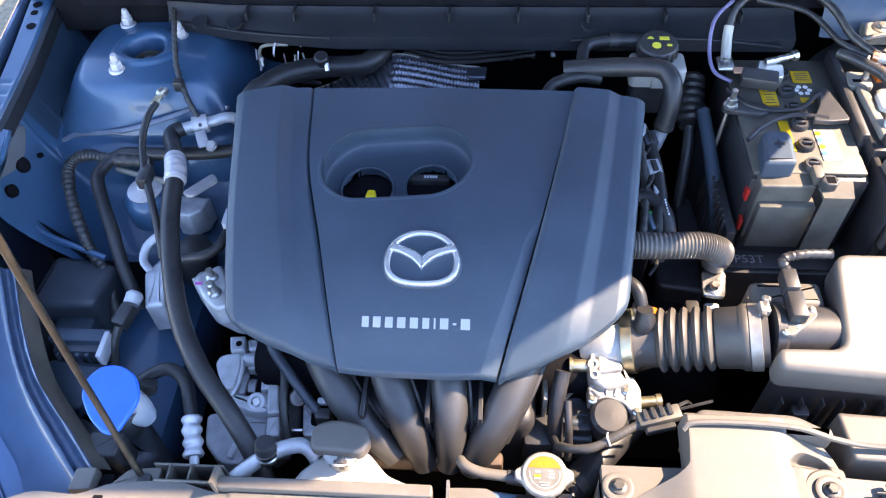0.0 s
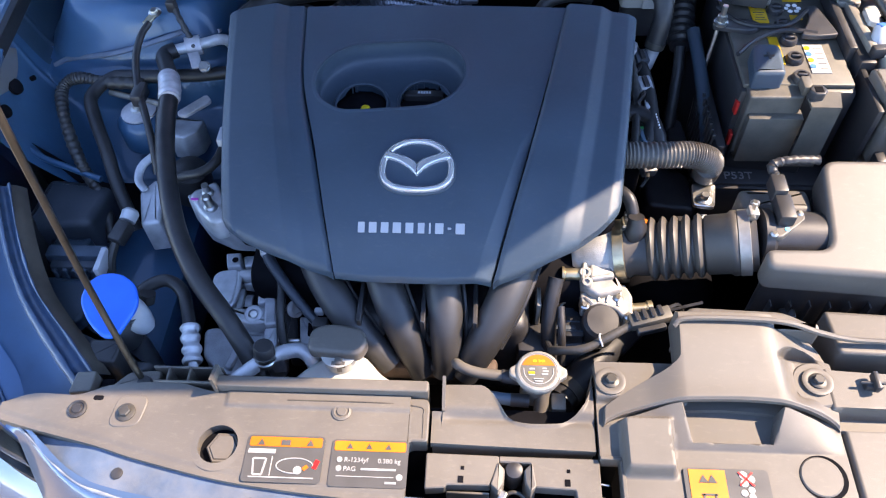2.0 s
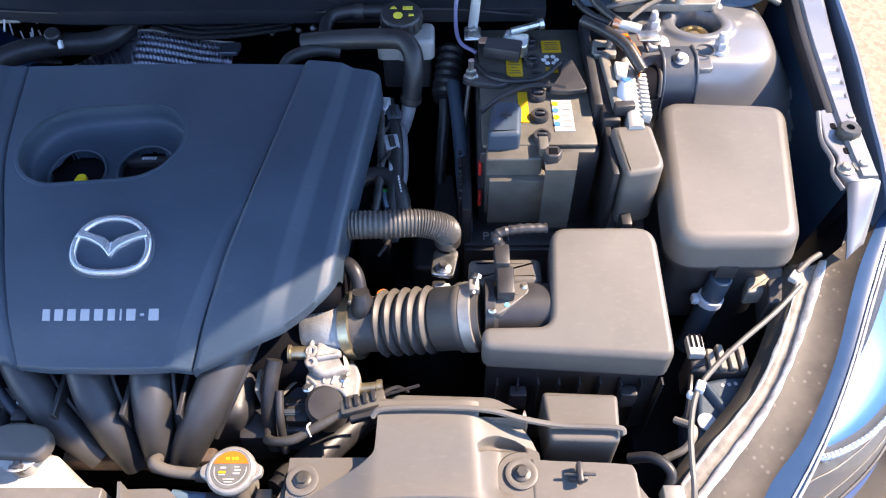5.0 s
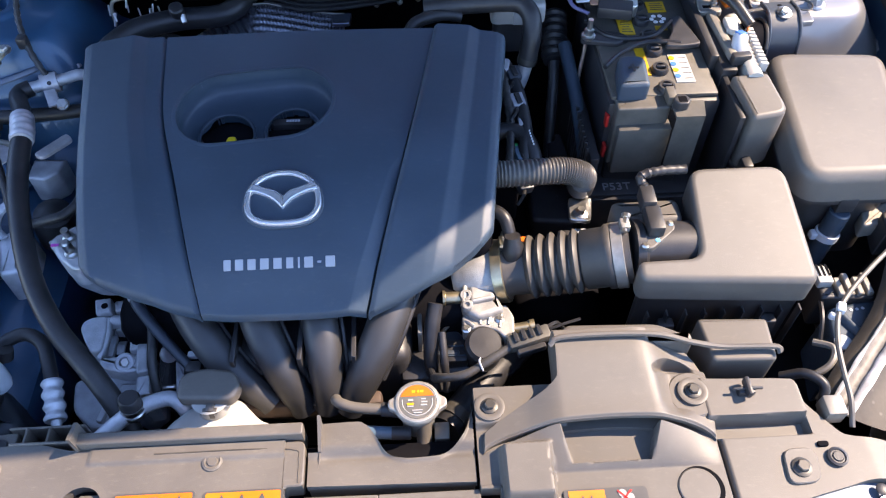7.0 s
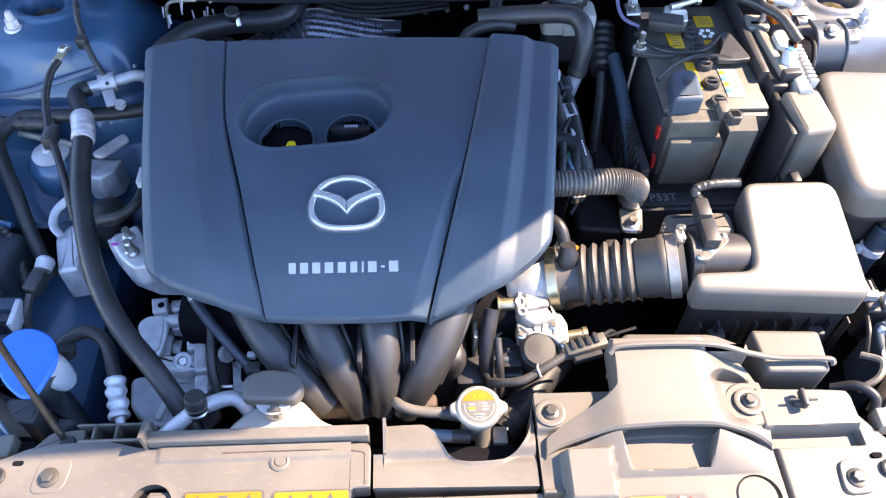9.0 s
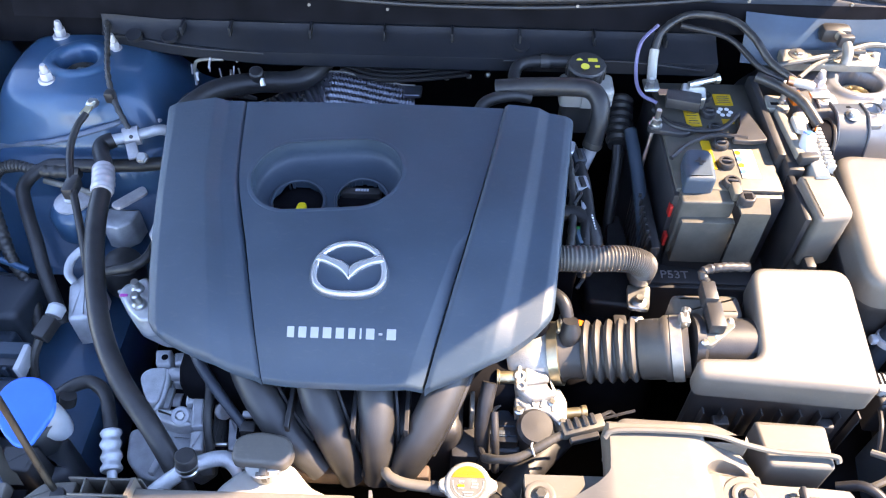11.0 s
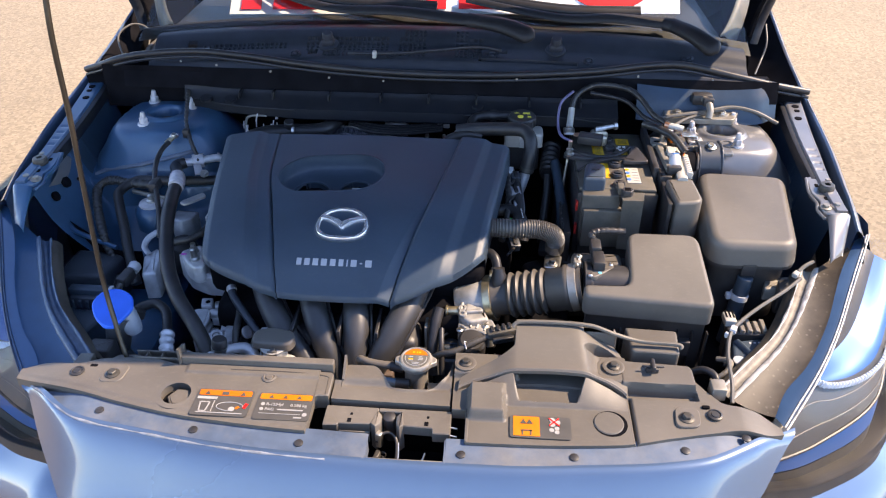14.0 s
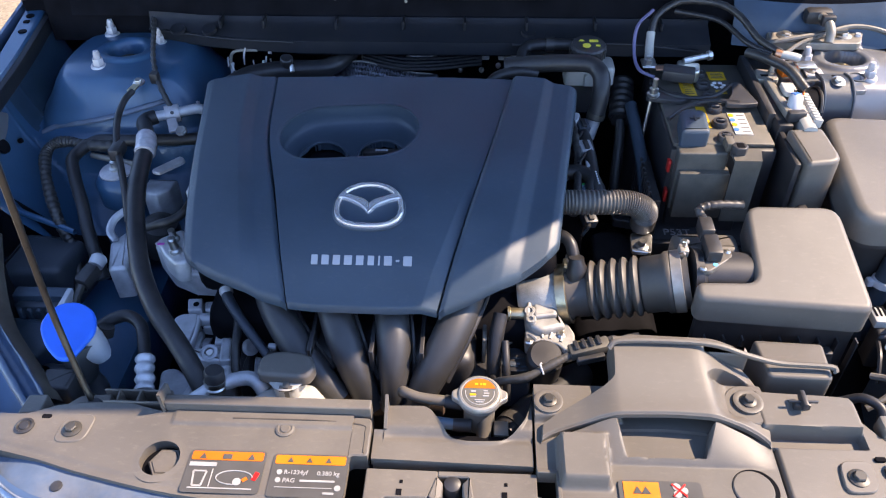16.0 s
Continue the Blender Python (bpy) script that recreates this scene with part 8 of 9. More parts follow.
    v = holder("solenoid_valve", (0.0, 0.46, 0.76), "black solenoid valve block behind the runners", "valve")
    part("body", rbox(-0.035, 0.005, 0.43, 0.475, 0.69, 0.755, 0.006), BLACK, v)
    part("coil", lathe([(0.016, 0), (0.016, 0.03), (0.010, 0.034)], (-0.015, 0.456, 0.715), (0.1, -0.3, 1), 16), DARK, v)
    part("pipe", tube([(0.012, 0.50, 0.82), (0.006, 0.475, 0.80), (0.004, 0.45, 0.77), (0.008, 0.43, 0.73)], 0.010, 14), RUBBER, v)
    part("pipe", tube([(0.018, 0.47, 0.80), (0.020, 0.44, 0.78), (0.022, 0.42, 0.74)], 0.005, 10), BLACK, v)
    part("bracket", rbox(-0.012, -0.006, 0.470, 0.500, 0.70, 0.800, 0.002), BRACKET, v)
    part("stay", rbox(0.012, 0.040, 0.455, 0.462, 0.68, 0.770, 0.002), NAVY, v)


def build_rod():
    r = holder("prop_rod", (-0.485, 0.345, 0.81), "slim bare metal bonnet prop rod standing in its bracket", "prop rod")
    part("rod", tube([(-0.476, 0.338, 0.800), (-0.486, 0.347, 0.825), (-0.499, 0.366, 0.880), (-0.507, 0.380, 0.93), (-0.505, 0.385, 1.0), (-0.490, 0.392, 1.2), (-0.474, 0.40, 1.4), (-0.46, 0.50, 1.62)], 0.0039, 12), RODPAINT, r)
    part("pivot", lathe([(0.009, 0), (0.010, 0.006), (0.008, 0.012)], (-0.478, 0.338, 0.806), (0, 0, 1), 16), BLACK, r)


build_runners(), build_alternator(), build_mount(), build_left_hoses(), build_washer(), build_coolant(), build_radiator_cap(), build_rod()

# ---- behind the engine ----
def build_rear_bay():
    h = holder("coolant_bypass_hose", (-0.37, 0.94, 0.94), "thick black coolant hose with a capped spigot", "hose")
    part("hose", tube([(-0.478, 0.930, 0.860), (-0.468, 0.915, 0.890), (-0.450, 0.920, 0.910), (-0.413, 0.950, 0.920), (-0.355, 0.975, 0.918), (-0.288, 0.984, 0.918), (-0.256, 1.028, 0.922), (-0.25, 1.07, 0.925)], 0.0165, 16), RUBBER, h)
    part("cap", lathe([(0.011, 0), (0.011, 0.014), (0.009, 0.016)], (-0.353, 0.972, 0.930), (0.1, -0.3, 1), 16), RUBBER, h)
    part("clip", tube([(-0.344, 0.966, 0.932), (-0.342, 0.958, 0.924)], 0.004, 8, 1), STEEL, h)
    s = holder("heat_shield", (-0.22, 0.96, 0.88), "dimpled dark metal exhaust heat shield", "heat shield")
    def f(u, v):
        x = lerp(-0.385, -0.108, u)
        crest = curve(x, (-0.385, 0.842), (-0.338, 0.866), (-0.288, 0.897), (-0.241, 0.915), (-0.201, 0.909), (-0.152, 0.897), (-0.108, 0.890))
        a, b = math.sin(u * 165 + v * 34), math.sin(u * 165 - v * 34)
        bump = 0.0022 * a * lerp(1, b, step(-0.262, -0.232, x))
        return Vector((x, lerp(0.900, 1.012, v), crest - 0.055 * (1 - v) ** 1.4 + bump))
    part("dimpled_sheet", sheet(f, 420, 110, 0.004), SHIELD, s, sharp=80)
    part("rim", tube([f(k / 12, 1.0) + Vector((0, 0, 0.001)) for k in range(13)], 0.0016, 6, 3), BRACKET, s)
    part("tab", prism(rounded([(-0.125, 0.985), (-0.098, 0.985), (-0.096, 1.012), (-0.130, 1.010)], 0.004, 3), 0.888, 0.894, 0.001, 1), SHIELD, s)
    r = holder("brake_fluid_reservoir", (0.155, 0.955, 0.92), "pale brake fluid reservoir with a black ribbed cap", "reservoir")
    part("tank", prism(rounded([(0.118, 0.938), (0.200, 0.938), (0.200, 0.985), (0.118, 0.985)], 0.010, 4), 0.915, 0.946, 0.006), WHITE, r)
    part("tank_foot", prism(rounded([(0.124, 0.944), (0.194, 0.944), (0.194, 0.982), (0.124, 0.982)], 0.008, 3), 0.86, 0.916, 0.003), BLACK, r)
    cap = part("cap", lathe([(0.026, -0.012), (0.0285, -0.008), (0.0285, 0.010), (0.026, 0.013)], (0.154, 0.962, 0.966), (0, -0.1, 1), 32), BLACK, r, "black cap with yellow print")
    for k in range(16):
        a = k * math.pi / 8
        part("grip_rib", rbox(-0.002, 0.002, 0.027, 0.0302, -0.008, 0.009, 0.0005, 1, Matrix.Translation((0.154, 0.962, 0.966)) @ Matrix.Rotation(a, 4, "Z")), BLACK, cap)
    part("print_disc", lathe([(0.0065, 0), (0.0065, 0.0006)], (0.150, 0.952, 0.980), (0, -0.1, 1), 18), YELLOWPRINT, cap)
    part("print_mark", prism([(0.138, 0.968), (0.148, 0.968), (0.143, 0.977)], 0.9795, 0.9802, 0.0), YELLOWPRINT, cap)
    part("print_mark", rbox(0.156, 0.170, 0.966, 0.976, 0.9785, 0.9802, 0, 1), YELLOWPRINT, cap)
    part("print_mark", rbox(0.165, 0.172, 0.951, 0.955, 0.9795, 0.9806, 0, 1), YELLOWPRINT, cap)
    part("label", rbox(0.150, 0.178, 0.9345, 0.9385, 0.915, 0.936, 0.001, 1), WHITE, r)
    v = holder("vacuum_hose", (0.10, 0.94, 0.95), "black vacuum hoses looping beside the bulkhead", "hose")
    part("upper_hose", tube([(0.050, 0.930, 0.945), (0.046, 0.955, 0.955), (0.055, 0.978, 0.962), (0.087, 0.982, 0.967), (0.140, 0.982, 0.967)], 0.0095, 12), RUBBER, v)
    part("clip", tube([(0.086, 0.982, 0.967), (0.100, 0.982, 0.967)], 0.012, 14, 1), BLACK, v)
    part("lower_hose", tube([(0.018, 0.925, 0.955), (0.060, 0.922, 0.962), (0.120, 0.921, 0.965), (0.155, 0.918, 0.964), (0.170, 0.902, 0.955), (0.172, 0.888, 0.935), (0.169, 0.880, 0.912), (0.165, 0.874, 0.890)], 0.0140, 14), RUBBER, v)
    part("side_hose", tube([(-0.010, 0.885, 0.935), (0.004, 0.900, 0.950), (0.040, 0.910, 0.955), (0.070, 0.912, 0.950)], 0.009, 12), RUBBER, v)
    part("spring_clip", tube([(0.1675, 0.877, 0.900), (0.166, 0.8755, 0.893)], 0.0152, 14, 1), BOLTDARK, v)
    part("spigot", tube([(0.166, 0.875, 0.895), (0.158, 0.868, 0.865), (0.148, 0.862, 0.84)], 0.0105, 12), ALUBAY, v, "dull metal spigot")
    e = holder("heater_pipes", (0.13, 0.76, 0.87), "black heater hoses with a green clip beside the engine", "hose")
    part("hose", tube([(0.134, 0.880, 0.885), (0.142, 0.835, 0.888), (0.147, 0.800, 0.885), (0.149, 0.760, 0.880), (0.149, 0.730, 0.872), (0.146, 0.70, 0.85)], 0.0105, 12), RUBBER, e)
    part("hose", tube([(0.095, 0.745, 0.868), (0.125, 0.750, 0.874), (0.147, 0.738, 0.874), (0.158, 0.712, 0.862), (0.158, 0.69, 0.84)], 0.0115, 12), RUBBER, e)
    for k in range(6):
        part("print_mark", rbox(0.1525 + 0.0008 * k, 0.1545 + 0.0008 * k, 0.735 - k * 0.004, 0.7375 - k * 0.004, 0.8835 - k * 0.0012, 0.8850 - k * 0.0012, 0, 1), PAPER, e)
    part("clip", rbox(0.130, 0.143, 0.724, 0.732, 0.856, 0.867, 0.002), GREEN, e, "bright green plastic clip")
    part("bracket", prism(rounded([(0.112, 0.835), (0.135, 0.845), (0.140, 0.870), (0.115, 0.872)], 0.006, 3), 0.895, 0.905, 0.002), ALU, e)
    part("bracket", rbox(0.140, 0.152, 0.745, 0.790, 0.84, 0.888, 0.003), ALU, e)
    part("block", rbox(0.095, 0.140, 0.690, 0.850, 0.70, 0.850, 0.006), DARK, e)
    s = holder("sensor_wiring", (0.13, 0.80, 0.86), "taped black wiring with grey plugs beside the engine cover", "wiring")
    part("loom", tube([(0.112, 0.872, 0.900), (0.124, 0.846, 0.902), (0.128, 0.806, 0.896), (0.130, 0.770, 0.884), (0.126, 0.715, 0.868), (0.118, 0.675, 0.850)], lambda t: 0.0062 + 0.0006 * math.sin(t * 90), 10, 12), TAPE, s)
    for y, z, m in ((0.846, 0.893, NAVY), (0.792, 0.888, ALUBAY), (0.716, 0.858, SLEEVE), (0.676, 0.842, NAVY)):
        plug = part("plug", rbox(-0.010, 0.010, -0.012, 0.012, -0.008, 0.008, 0.002, 2, pose(0.142, y, z, 12, 6, 15)), m, s)
        part("plug_latch", rbox(-0.004, 0.004, -0.009, 0.009, 0.007, 0.011, 0.001, 1, pose(0.142, y, z, 12, 6, 15)), BLACK, plug)
        part("wire", tube([(0.142, y - 0.012, z), (0.138, y - 0.026, z + 0.004), (0.129, y - 0.038, z)], 0.0026, 8), RUBBER, s)
    part("support_pipe", tube([(0.150, 0.868, 0.862), (0.156, 0.830, 0.858), (0.158, 0.780, 0.850), (0.152, 0.735, 0.838)], 0.006, 10), ALUBAY, s, "dull metal pipe")
    # bright small parts in the dark behind the engine
    x = holder("refrigerant_valve", (-0.14, 1.08, 0.88), "silver refrigerant valve block with a thin pipe", "valve")
    part("block", rbox(-0.160, -0.104, 1.082, 1.100, 0.862, 0.888, 0.003), PALENUT, x)
    part("port", lathe([(0.008, 0), (0.008, 0.004)], (-0.116, 1.082, 0.876), (0, -1, 0.3), 14), BLACK, x)
    part("port", lathe([(0.006, 0), (0.006, 0.004)], (-0.138, 1.082, 0.878), (0, -1, 0.3), 14), BLACK, x)
    part("pipe", tube([(-0.160, 1.088, 0.880), (-0.195, 1.070, 0.892), (-0.235, 1.045, 0.908)], 0.004, 8), STEEL, x)
    y = holder("heater_pipe", (-0.43, 1.0, 0.92), "thin bent silver pipe behind the engine", "pipe")
    part("pipe", tube([(-0.462, 1.0, 0.895), (-0.458, 1.0, 0.928), (-0.446, 1.0, 0.940), (-0.410, 1.0, 0.942)], 0.0026, 8), BRACKET, y)
    w = holder("bulkhead_wiring", (-0.43, 0.95, 0.92), "cluster of small pale connectors and wires at the bulkhead", "wiring")
    rnd = random.Random(4)
    for k in range(11):
        cx, cy, cz = rnd.uniform(-0.475, -0.385), rnd.uniform(0.985, 1.03), rnd.uniform(0.89, 0.935)
        part("pin", tube([(cx, cy, cz), (cx + rnd.uniform(-0.006, 0.006), cy + 0.006, cz + rnd.uniform(0.010, 0.022))], rnd.uniform(0.0011, 0.0022), 8, 1), PALENUT if k % 3 else STEEL, w)
    for k in range(3):
        part("wire", tube([(-0.49 + 0.02 * k, 0.93, 0.88), (-0.46 + 0.02 * k, 0.95, 0.91), (-0.42, 0.965, 0.90 + 0.01 * k), (-0.36, 0.97, 0.89)], 0.003, 6), RUBBER, w)
    for sx, sy, sz in ((-0.058, 1.06, 0.875), (-0.02, 1.08, 0.865), (-0.50, 0.915, 0.885), (0.01, 1.05, 0.89)):
        part("stud", lathe([(0.005, 0), (0.005, 0.006), (0.003, 0.012)], (sx, sy, sz), (0, -0.8, 0.6), 8), PALENUT, w)
    for k in range(4):
        part("fuel_line", tube([(-0.23, 1.02 + 0.012 * k, 0.915), (-0.17, 1.01 + 0.012 * k, 0.905), (-0.10, 1.02 + 0.012 * k, 0.900), (-0.02, 1.03 + 0.012 * k, 0.905)], 0.004, 8), RUBBER, w)
    for sx, sw in ((-0.13, 0.024), (-0.02, 0.014), (0.03, 0.020)):
        part("clip", rbox(sx - sw, sx + sw, 1.055, 1.068, 0.898, 0.906, 0.002), PALE, w)
    # gearbox and engine block below, castings near-black with the bay's shade
    g = holder("gearbox", (0.20, 0.72, 0.55), "dark gearbox casting deep beside the engine", "gearbox")
    part("case", rbox(0.12, 0.26, 0.56, 0.86, 0.42, 0.70, 0.03, 3), DARK, g)
    boot = [(0.017, 0.0)]
    for j in range(6):
        boot += [(0.0165, 0.006 + 0.014 * j), (0.0205, 0.010 + 0.014 * j), (0.0205, 0.014 + 0.014 * j), (0.0165, 0.018 + 0.014 * j)]
    part("cable_boot", lathe(boot, (0.214, 0.905, 0.868), (0.10, 0.93, 0.30), 20), RUBBER, g, "ribbed black rubber boot")
    part("cable", tube([(0.214, 0.907, 0.868), (0.213, 0.885, 0.845), (0.208, 0.85, 0.80), (0.205, 0.82, 0.75)], 0.009, 10), RUBBER, g)
    part("bell_housing", prism(rounded([(0.165, 0.70), (0.235, 0.69), (0.238, 0.76), (0.205, 0.79), (0.165, 0.77)], 0.012, 4), 0.66, 0.735, 0.008), BLACK, g)
    part("bracket", prism(rounded([(0.195, 0.76), (0.235, 0.75), (0.225, 0.845), (0.205, 0.845)], 0.006, 3), 0.76, 0.775, 0.003), BLACK, g)
    part("lever", rbox(0.195, 0.215, 0.62, 0.66, 0.73, 0.76, 0.004), BLACK, g)
    part("guide_rail", tube([(0.226, 0.905, 0.90), (0.234, 0.84, 0.87), (0.240, 0.765, 0.83), (0.243, 0.72, 0.79)], 0.010, 10), COVER, g)
    part("plug", lathe([(0.008, 0), (0.008, 0.012)], (0.135, 0.600, 0.80), (0, 0, 1), 12), ORANGE, g)
    part("sensor", lathe([(0.014, 0), (0.014, 0.03), (0.010, 0.034)], (0.150, 0.598, 0.775), (0.3, -0.2, 1), 14), BLACK, g)
    k = holder("engine_block", (-0.16, 0.68, 0.5), "dark engine block under the cover", "engine")
    part("block", rbox(-0.40, 0.08, 0.50, 0.86, 0.40, 0.80, 0.03, 3), DARK, k)
    part("head", rbox(-0.42, 0.09, 0.56, 0.85, 0.78, 0.862, 0.02, 3), DARK, k)


build_rear_bay()


# ---- corners of the bay ----
def build_corners():
    c = holder("bonnet_cable", (0.53, 0.46, 0.84), "grey bonnet release cable with a white clip", "cable")
    part("cable", tube([(0.640, 0.575, 0.862), (0.602, 0.540, 0.858), (0.553, 0.502, 0.852), (0.517, 0.471, 0.846), (0.494, 0.443, 0.842), (0.482, 0.407, 0.836), (0.477, 0.373, 0.832), (0.474, 0.339, 0.828), (0.470, 0.31, 0.815)], 0.0032, 8), CABLE, c)
    clip = part("clip", rbox(-0.0050, 0.0050, -0.007, 0.007, -0.005, 0.005, 0.002, 2, pose(0.499, 0.450, 0.843, 0, 0, -25)), PALE, c, "white clip")
    part("clip_foot", rbox(-0.010, 0.000, -0.012, -0.004, -0.008, 0.002, 0.002, 1, pose(0.497, 0.448, 0.840, 0, 0, -25)), PALE, clip)
    part("end_clip", rbox(-0.005, 0.005, -0.008, 0.008, -0.005, 0.004, 0.002, 2, pose(0.636, 0.588, 0.862, 0, 0, -40)), WHITE, c)
    part("cable_end", tube([(0.640, 0.592, 0.864), (0.656, 0.606, 0.868), (0.672, 0.616, 0.870)], 0.0036, 8), CABLE, c)
    r = holder("lamp_connector", (0.545, 0.49, 0.77), "black lamp connector block with a white plug", "connector")
    part("body", prism(rounded([(0.508, 0.494), (0.578, 0.490), (0.580, 0.520), (0.512, 0.525)], 0.004, 3), 0.74, 0.800, 0.004), BLACK, r)
    for q in range(4):
        part("fin", rbox(0.530 + q * 0.0125, 0.5385 + q * 0.0125, 0.494, 0.522 + 0.006 * (q % 2), 0.79, 0.806, 0.0015, 1), BRACKET, r)
    plug = part("plug", rbox(0.507, 0.527, 0.510, 0.538, 0.798, 0.812, 0.003), WHITE, r, "white plug")
    for q in range(3):
        part("plug_slot", rbox(0.510 + q * 0.006, 0.513 + q * 0.006, 0.520, 0.5385, 0.809, 0.8126, 0, 1), DARK, plug)
    case = part("case", prism(rounded([(0.500, 0.402), (0.522, 0.410), (0.590, 0.490), (0.575, 0.497), (0.516, 0.484)], 0.008, 3), 0.68, 0.790, 0.005), COVER, r, "dark lamp driver case")
    part("case_fold", sheet(lambda u, v: Vector((lerp(0.516, 0.530, u) + 0.020 * v, lerp(0.480, 0.440, v), 0.792 + 0.006 * math.sin(math.pi * u))), 8, 8, 0.004), COVER, case)
    part("cap", lathe([(0.011, 0), (0.011, 0.003), (0.009, 0.004)], (0.516, 0.432, 0.790), (0, 0, 1), 20), PALE, case)
    for q in range(3):
        part("print_disc", lathe([(0.0022, 0), (0.0022, 0.0005)], (0.545 + 0.008 * q, 0.480 + 0.001 * q, 0.7903), n=10), PALE, case)
    part("wire", tube([(0.512, 0.500, 0.79), (0.504, 0.470, 0.79), (0.497, 0.440, 0.77)], 0.003, 6), RUBBER, r)
    p = holder("corner_bracket", (0.60, 0.60, 0.80), "dull metal bracket with a clipped pipe in the lamp corner", "bracket")
    part("plate", prism(rounded([(0.590, 0.590), (0.640, 0.596), (0.646, 0.632), (0.600, 0.622)], 0.006, 3), 0.80, 0.825, 0.003), BRACKET, p)
    part("black_block", prism(rounded([(0.606, 0.565), (0.646, 0.572), (0.652, 0.612), (0.614, 0.602)], 0.006, 3), 0.79, 0.838, 0.003), BLACK, p)
    part("pipe", lathe([(0.014, -0.09), (0.014, 0.05), (0.012, 0.052)], (0.552, 0.598, 0.79), (0.1, 0.1, 1), 18), COVER, p)
    part("pipe_clamp", lathe([(0.0165, -0.004), (0.0165, 0.006)], (0.552, 0.598, 0.80), (0.1, 0.1, 1), 18), PALE, p)
    part("clamp_ear", rbox(0.528, 0.538, 0.592, 0.604, 0.795, 0.807, 0.003), PALE, p)
    part("hose", tube([(0.53, 0.46, 0.70), (0.545, 0.50, 0.72), (0.55, 0.56, 0.70)], 0.012, 12), RUBBER, p)
    n = holder("hooked_hose", (0.435, 0.36, 0.81), "black hooked hose beside the shroud end", "hose")
    part("elbow", tube([(0.418, 0.385, 0.80), (0.440, 0.378, 0.818), (0.456, 0.362, 0.818), (0.452, 0.345, 0.805)], 0.006, 12), RUBBER, n)
    part("tab", rbox(0.440, 0.462, 0.318, 0.342, 0.81, 0.834, 0.002), BRACKET, n)
    part("loop", tube([(0.462, 0.392, 0.78), (0.486, 0.400, 0.795), (0.496, 0.420, 0.80), (0.480, 0.436, 0.79)], 0.0045, 8), BRACKET, n)
    t = holder("tower_bracket", (0.53, 0.87, 0.93), "curved dark strap bolted to the strut tower", "bracket")
    def strap(u, v):
        y = curve(v, (0, 0.908), (0.45, 0.868), (0.7, 0.846), (1, 0.838))
        return Vector((lerp(0.507, 0.553, u), y, curve(v, (0, 0.955), (0.3, 0.959), (0.55, 0.948), (0.75, 0.915), (1, 0.870)) + 0.003))
    part("strap", sheet(strap, 8, 24, 0.004), NAVY, t, "dark painted strap")
    for dx in (-0.0222, 0.0222):
        part("strap_edge", tube([strap(0.5, k / 8) + Vector((dx, 0, 0.001)) for k in range(9)], 0.0022, 8, 2), NAVY, t)
    hexbolt("bolt", (0.530, 0.876, 0.962), (0, -0.3, 1), t, 0.006, 0.0105)
    part("slot", prism(rounded([(0.527, 0.892), (0.534, 0.892), (0.534, 0.899), (0.527, 0.899)], 0.003, 3), 0.9585, 0.9605, 0.0), DARK, t)
    part("side_tab", prism(rounded([(0.555, 0.866), (0.576, 0.868), (0.576, 0.894), (0.555, 0.896)], 0.005, 3), 0.944, 0.952, 0.002, 2), BAYLIT, t)
    def shell(u, v):
        a = lerp(-0.5, 2.6, u)
        return Vector((lerp(0.498, 0.468, v) + 0.004 * math.sin(a), 0.868 + 0.036 * math.cos(a) - 0.008 * v, 0.905 + 0.046 * math.sin(a)))
    part("boot_shell", sheet(shell, 24, 8, 0.002), DARK, t, "black curved boot")
    part("boot_rim", tube([shell(k / 12, 0) + Vector((0.001, 0, 0.001)) for k in range(13)], 0.0028, 8, 3), BOLTDARK, t)
    m = holder("brake_pipe", (0.60, 0.99, 0.965), "thin brass-coloured brake pipes in clips on the tower", "pipe")
    part("pipe", tube([(0.440, 0.975, 0.975), (0.490, 0.985, 0.980), (0.545, 1.005, 0.980), (0.600, 1.026, 0.982), (0.650, 1.022, 0.975), (0.700, 1.01, 0.955)], 0.0042, 8), CABLE, m)
    part("pipe", tube([(0.470, 0.950, 0.972), (0.500, 0.978, 0.975), (0.530, 0.996, 0.976), (0.556, 1.006, 0.980), (0.580, 1.002, 0.985)], 0.0035, 8), CABLE, m)
    part("grommet", rbox(0.515, 0.560, 1.020, 1.045, 0.985, 1.010, 0.008), BLACK, m)
    stem = part("stem", tube([(0.538, 1.028, 1.000), (0.545, 1.008, 1.000), (0.548, 0.990, 0.990), (0.545, 0.980, 0.975)], 0.0075, 10), BRACKET, m)
    part("stem_clip", rbox(0.534, 0.556, 1.000, 1.012, 0.992, 1.010, 0.003), BLACK, stem)
    part("plate", prism(rounded([(0.455, 0.985), (0.60, 0.985), (0.62, 1.03), (0.46, 1.035)], 0.008, 3), 0.960, 0.972, 0.002), BRACKET, m)
    for q in ((0.485, 1.010), (0.580, 1.012)):
        hexbolt("bolt", (*q, 0.972), (0, 0, 1), m, 0.008, 0.014)
    u = holder("earth_point", (0.51, 0.94, 0.95), "bright zinc earth point on the strut tower", "earth point")
    part("plate", prism(rounded([(0.494, 0.912), (0.526, 0.912), (0.526, 0.940), (0.498, 0.944)], 0.008, 3), 0.944, 0.953, 0.003), PALENUT, u)
    hexbolt("bolt", (0.510, 0.927, 0.953), (0, 0, 1), u, 0.006, 0.011)
    part("ring", hoop(0.568, 0.900, 0.957, 0.013, 0.0016, 0.6, 24), CABLE, u)
    for sgn in (-1, 1):
        f_ = holder("wing_bracket", (CX + sgn * 0.745, 0.71, 0.90), "painted wing bracket with a rubber stop and bolts", "bracket", "wing brackets")
        # lit copy of the paint on the sunny side
        mt = BAYLIT if sgn > 0 else BAYPAINT
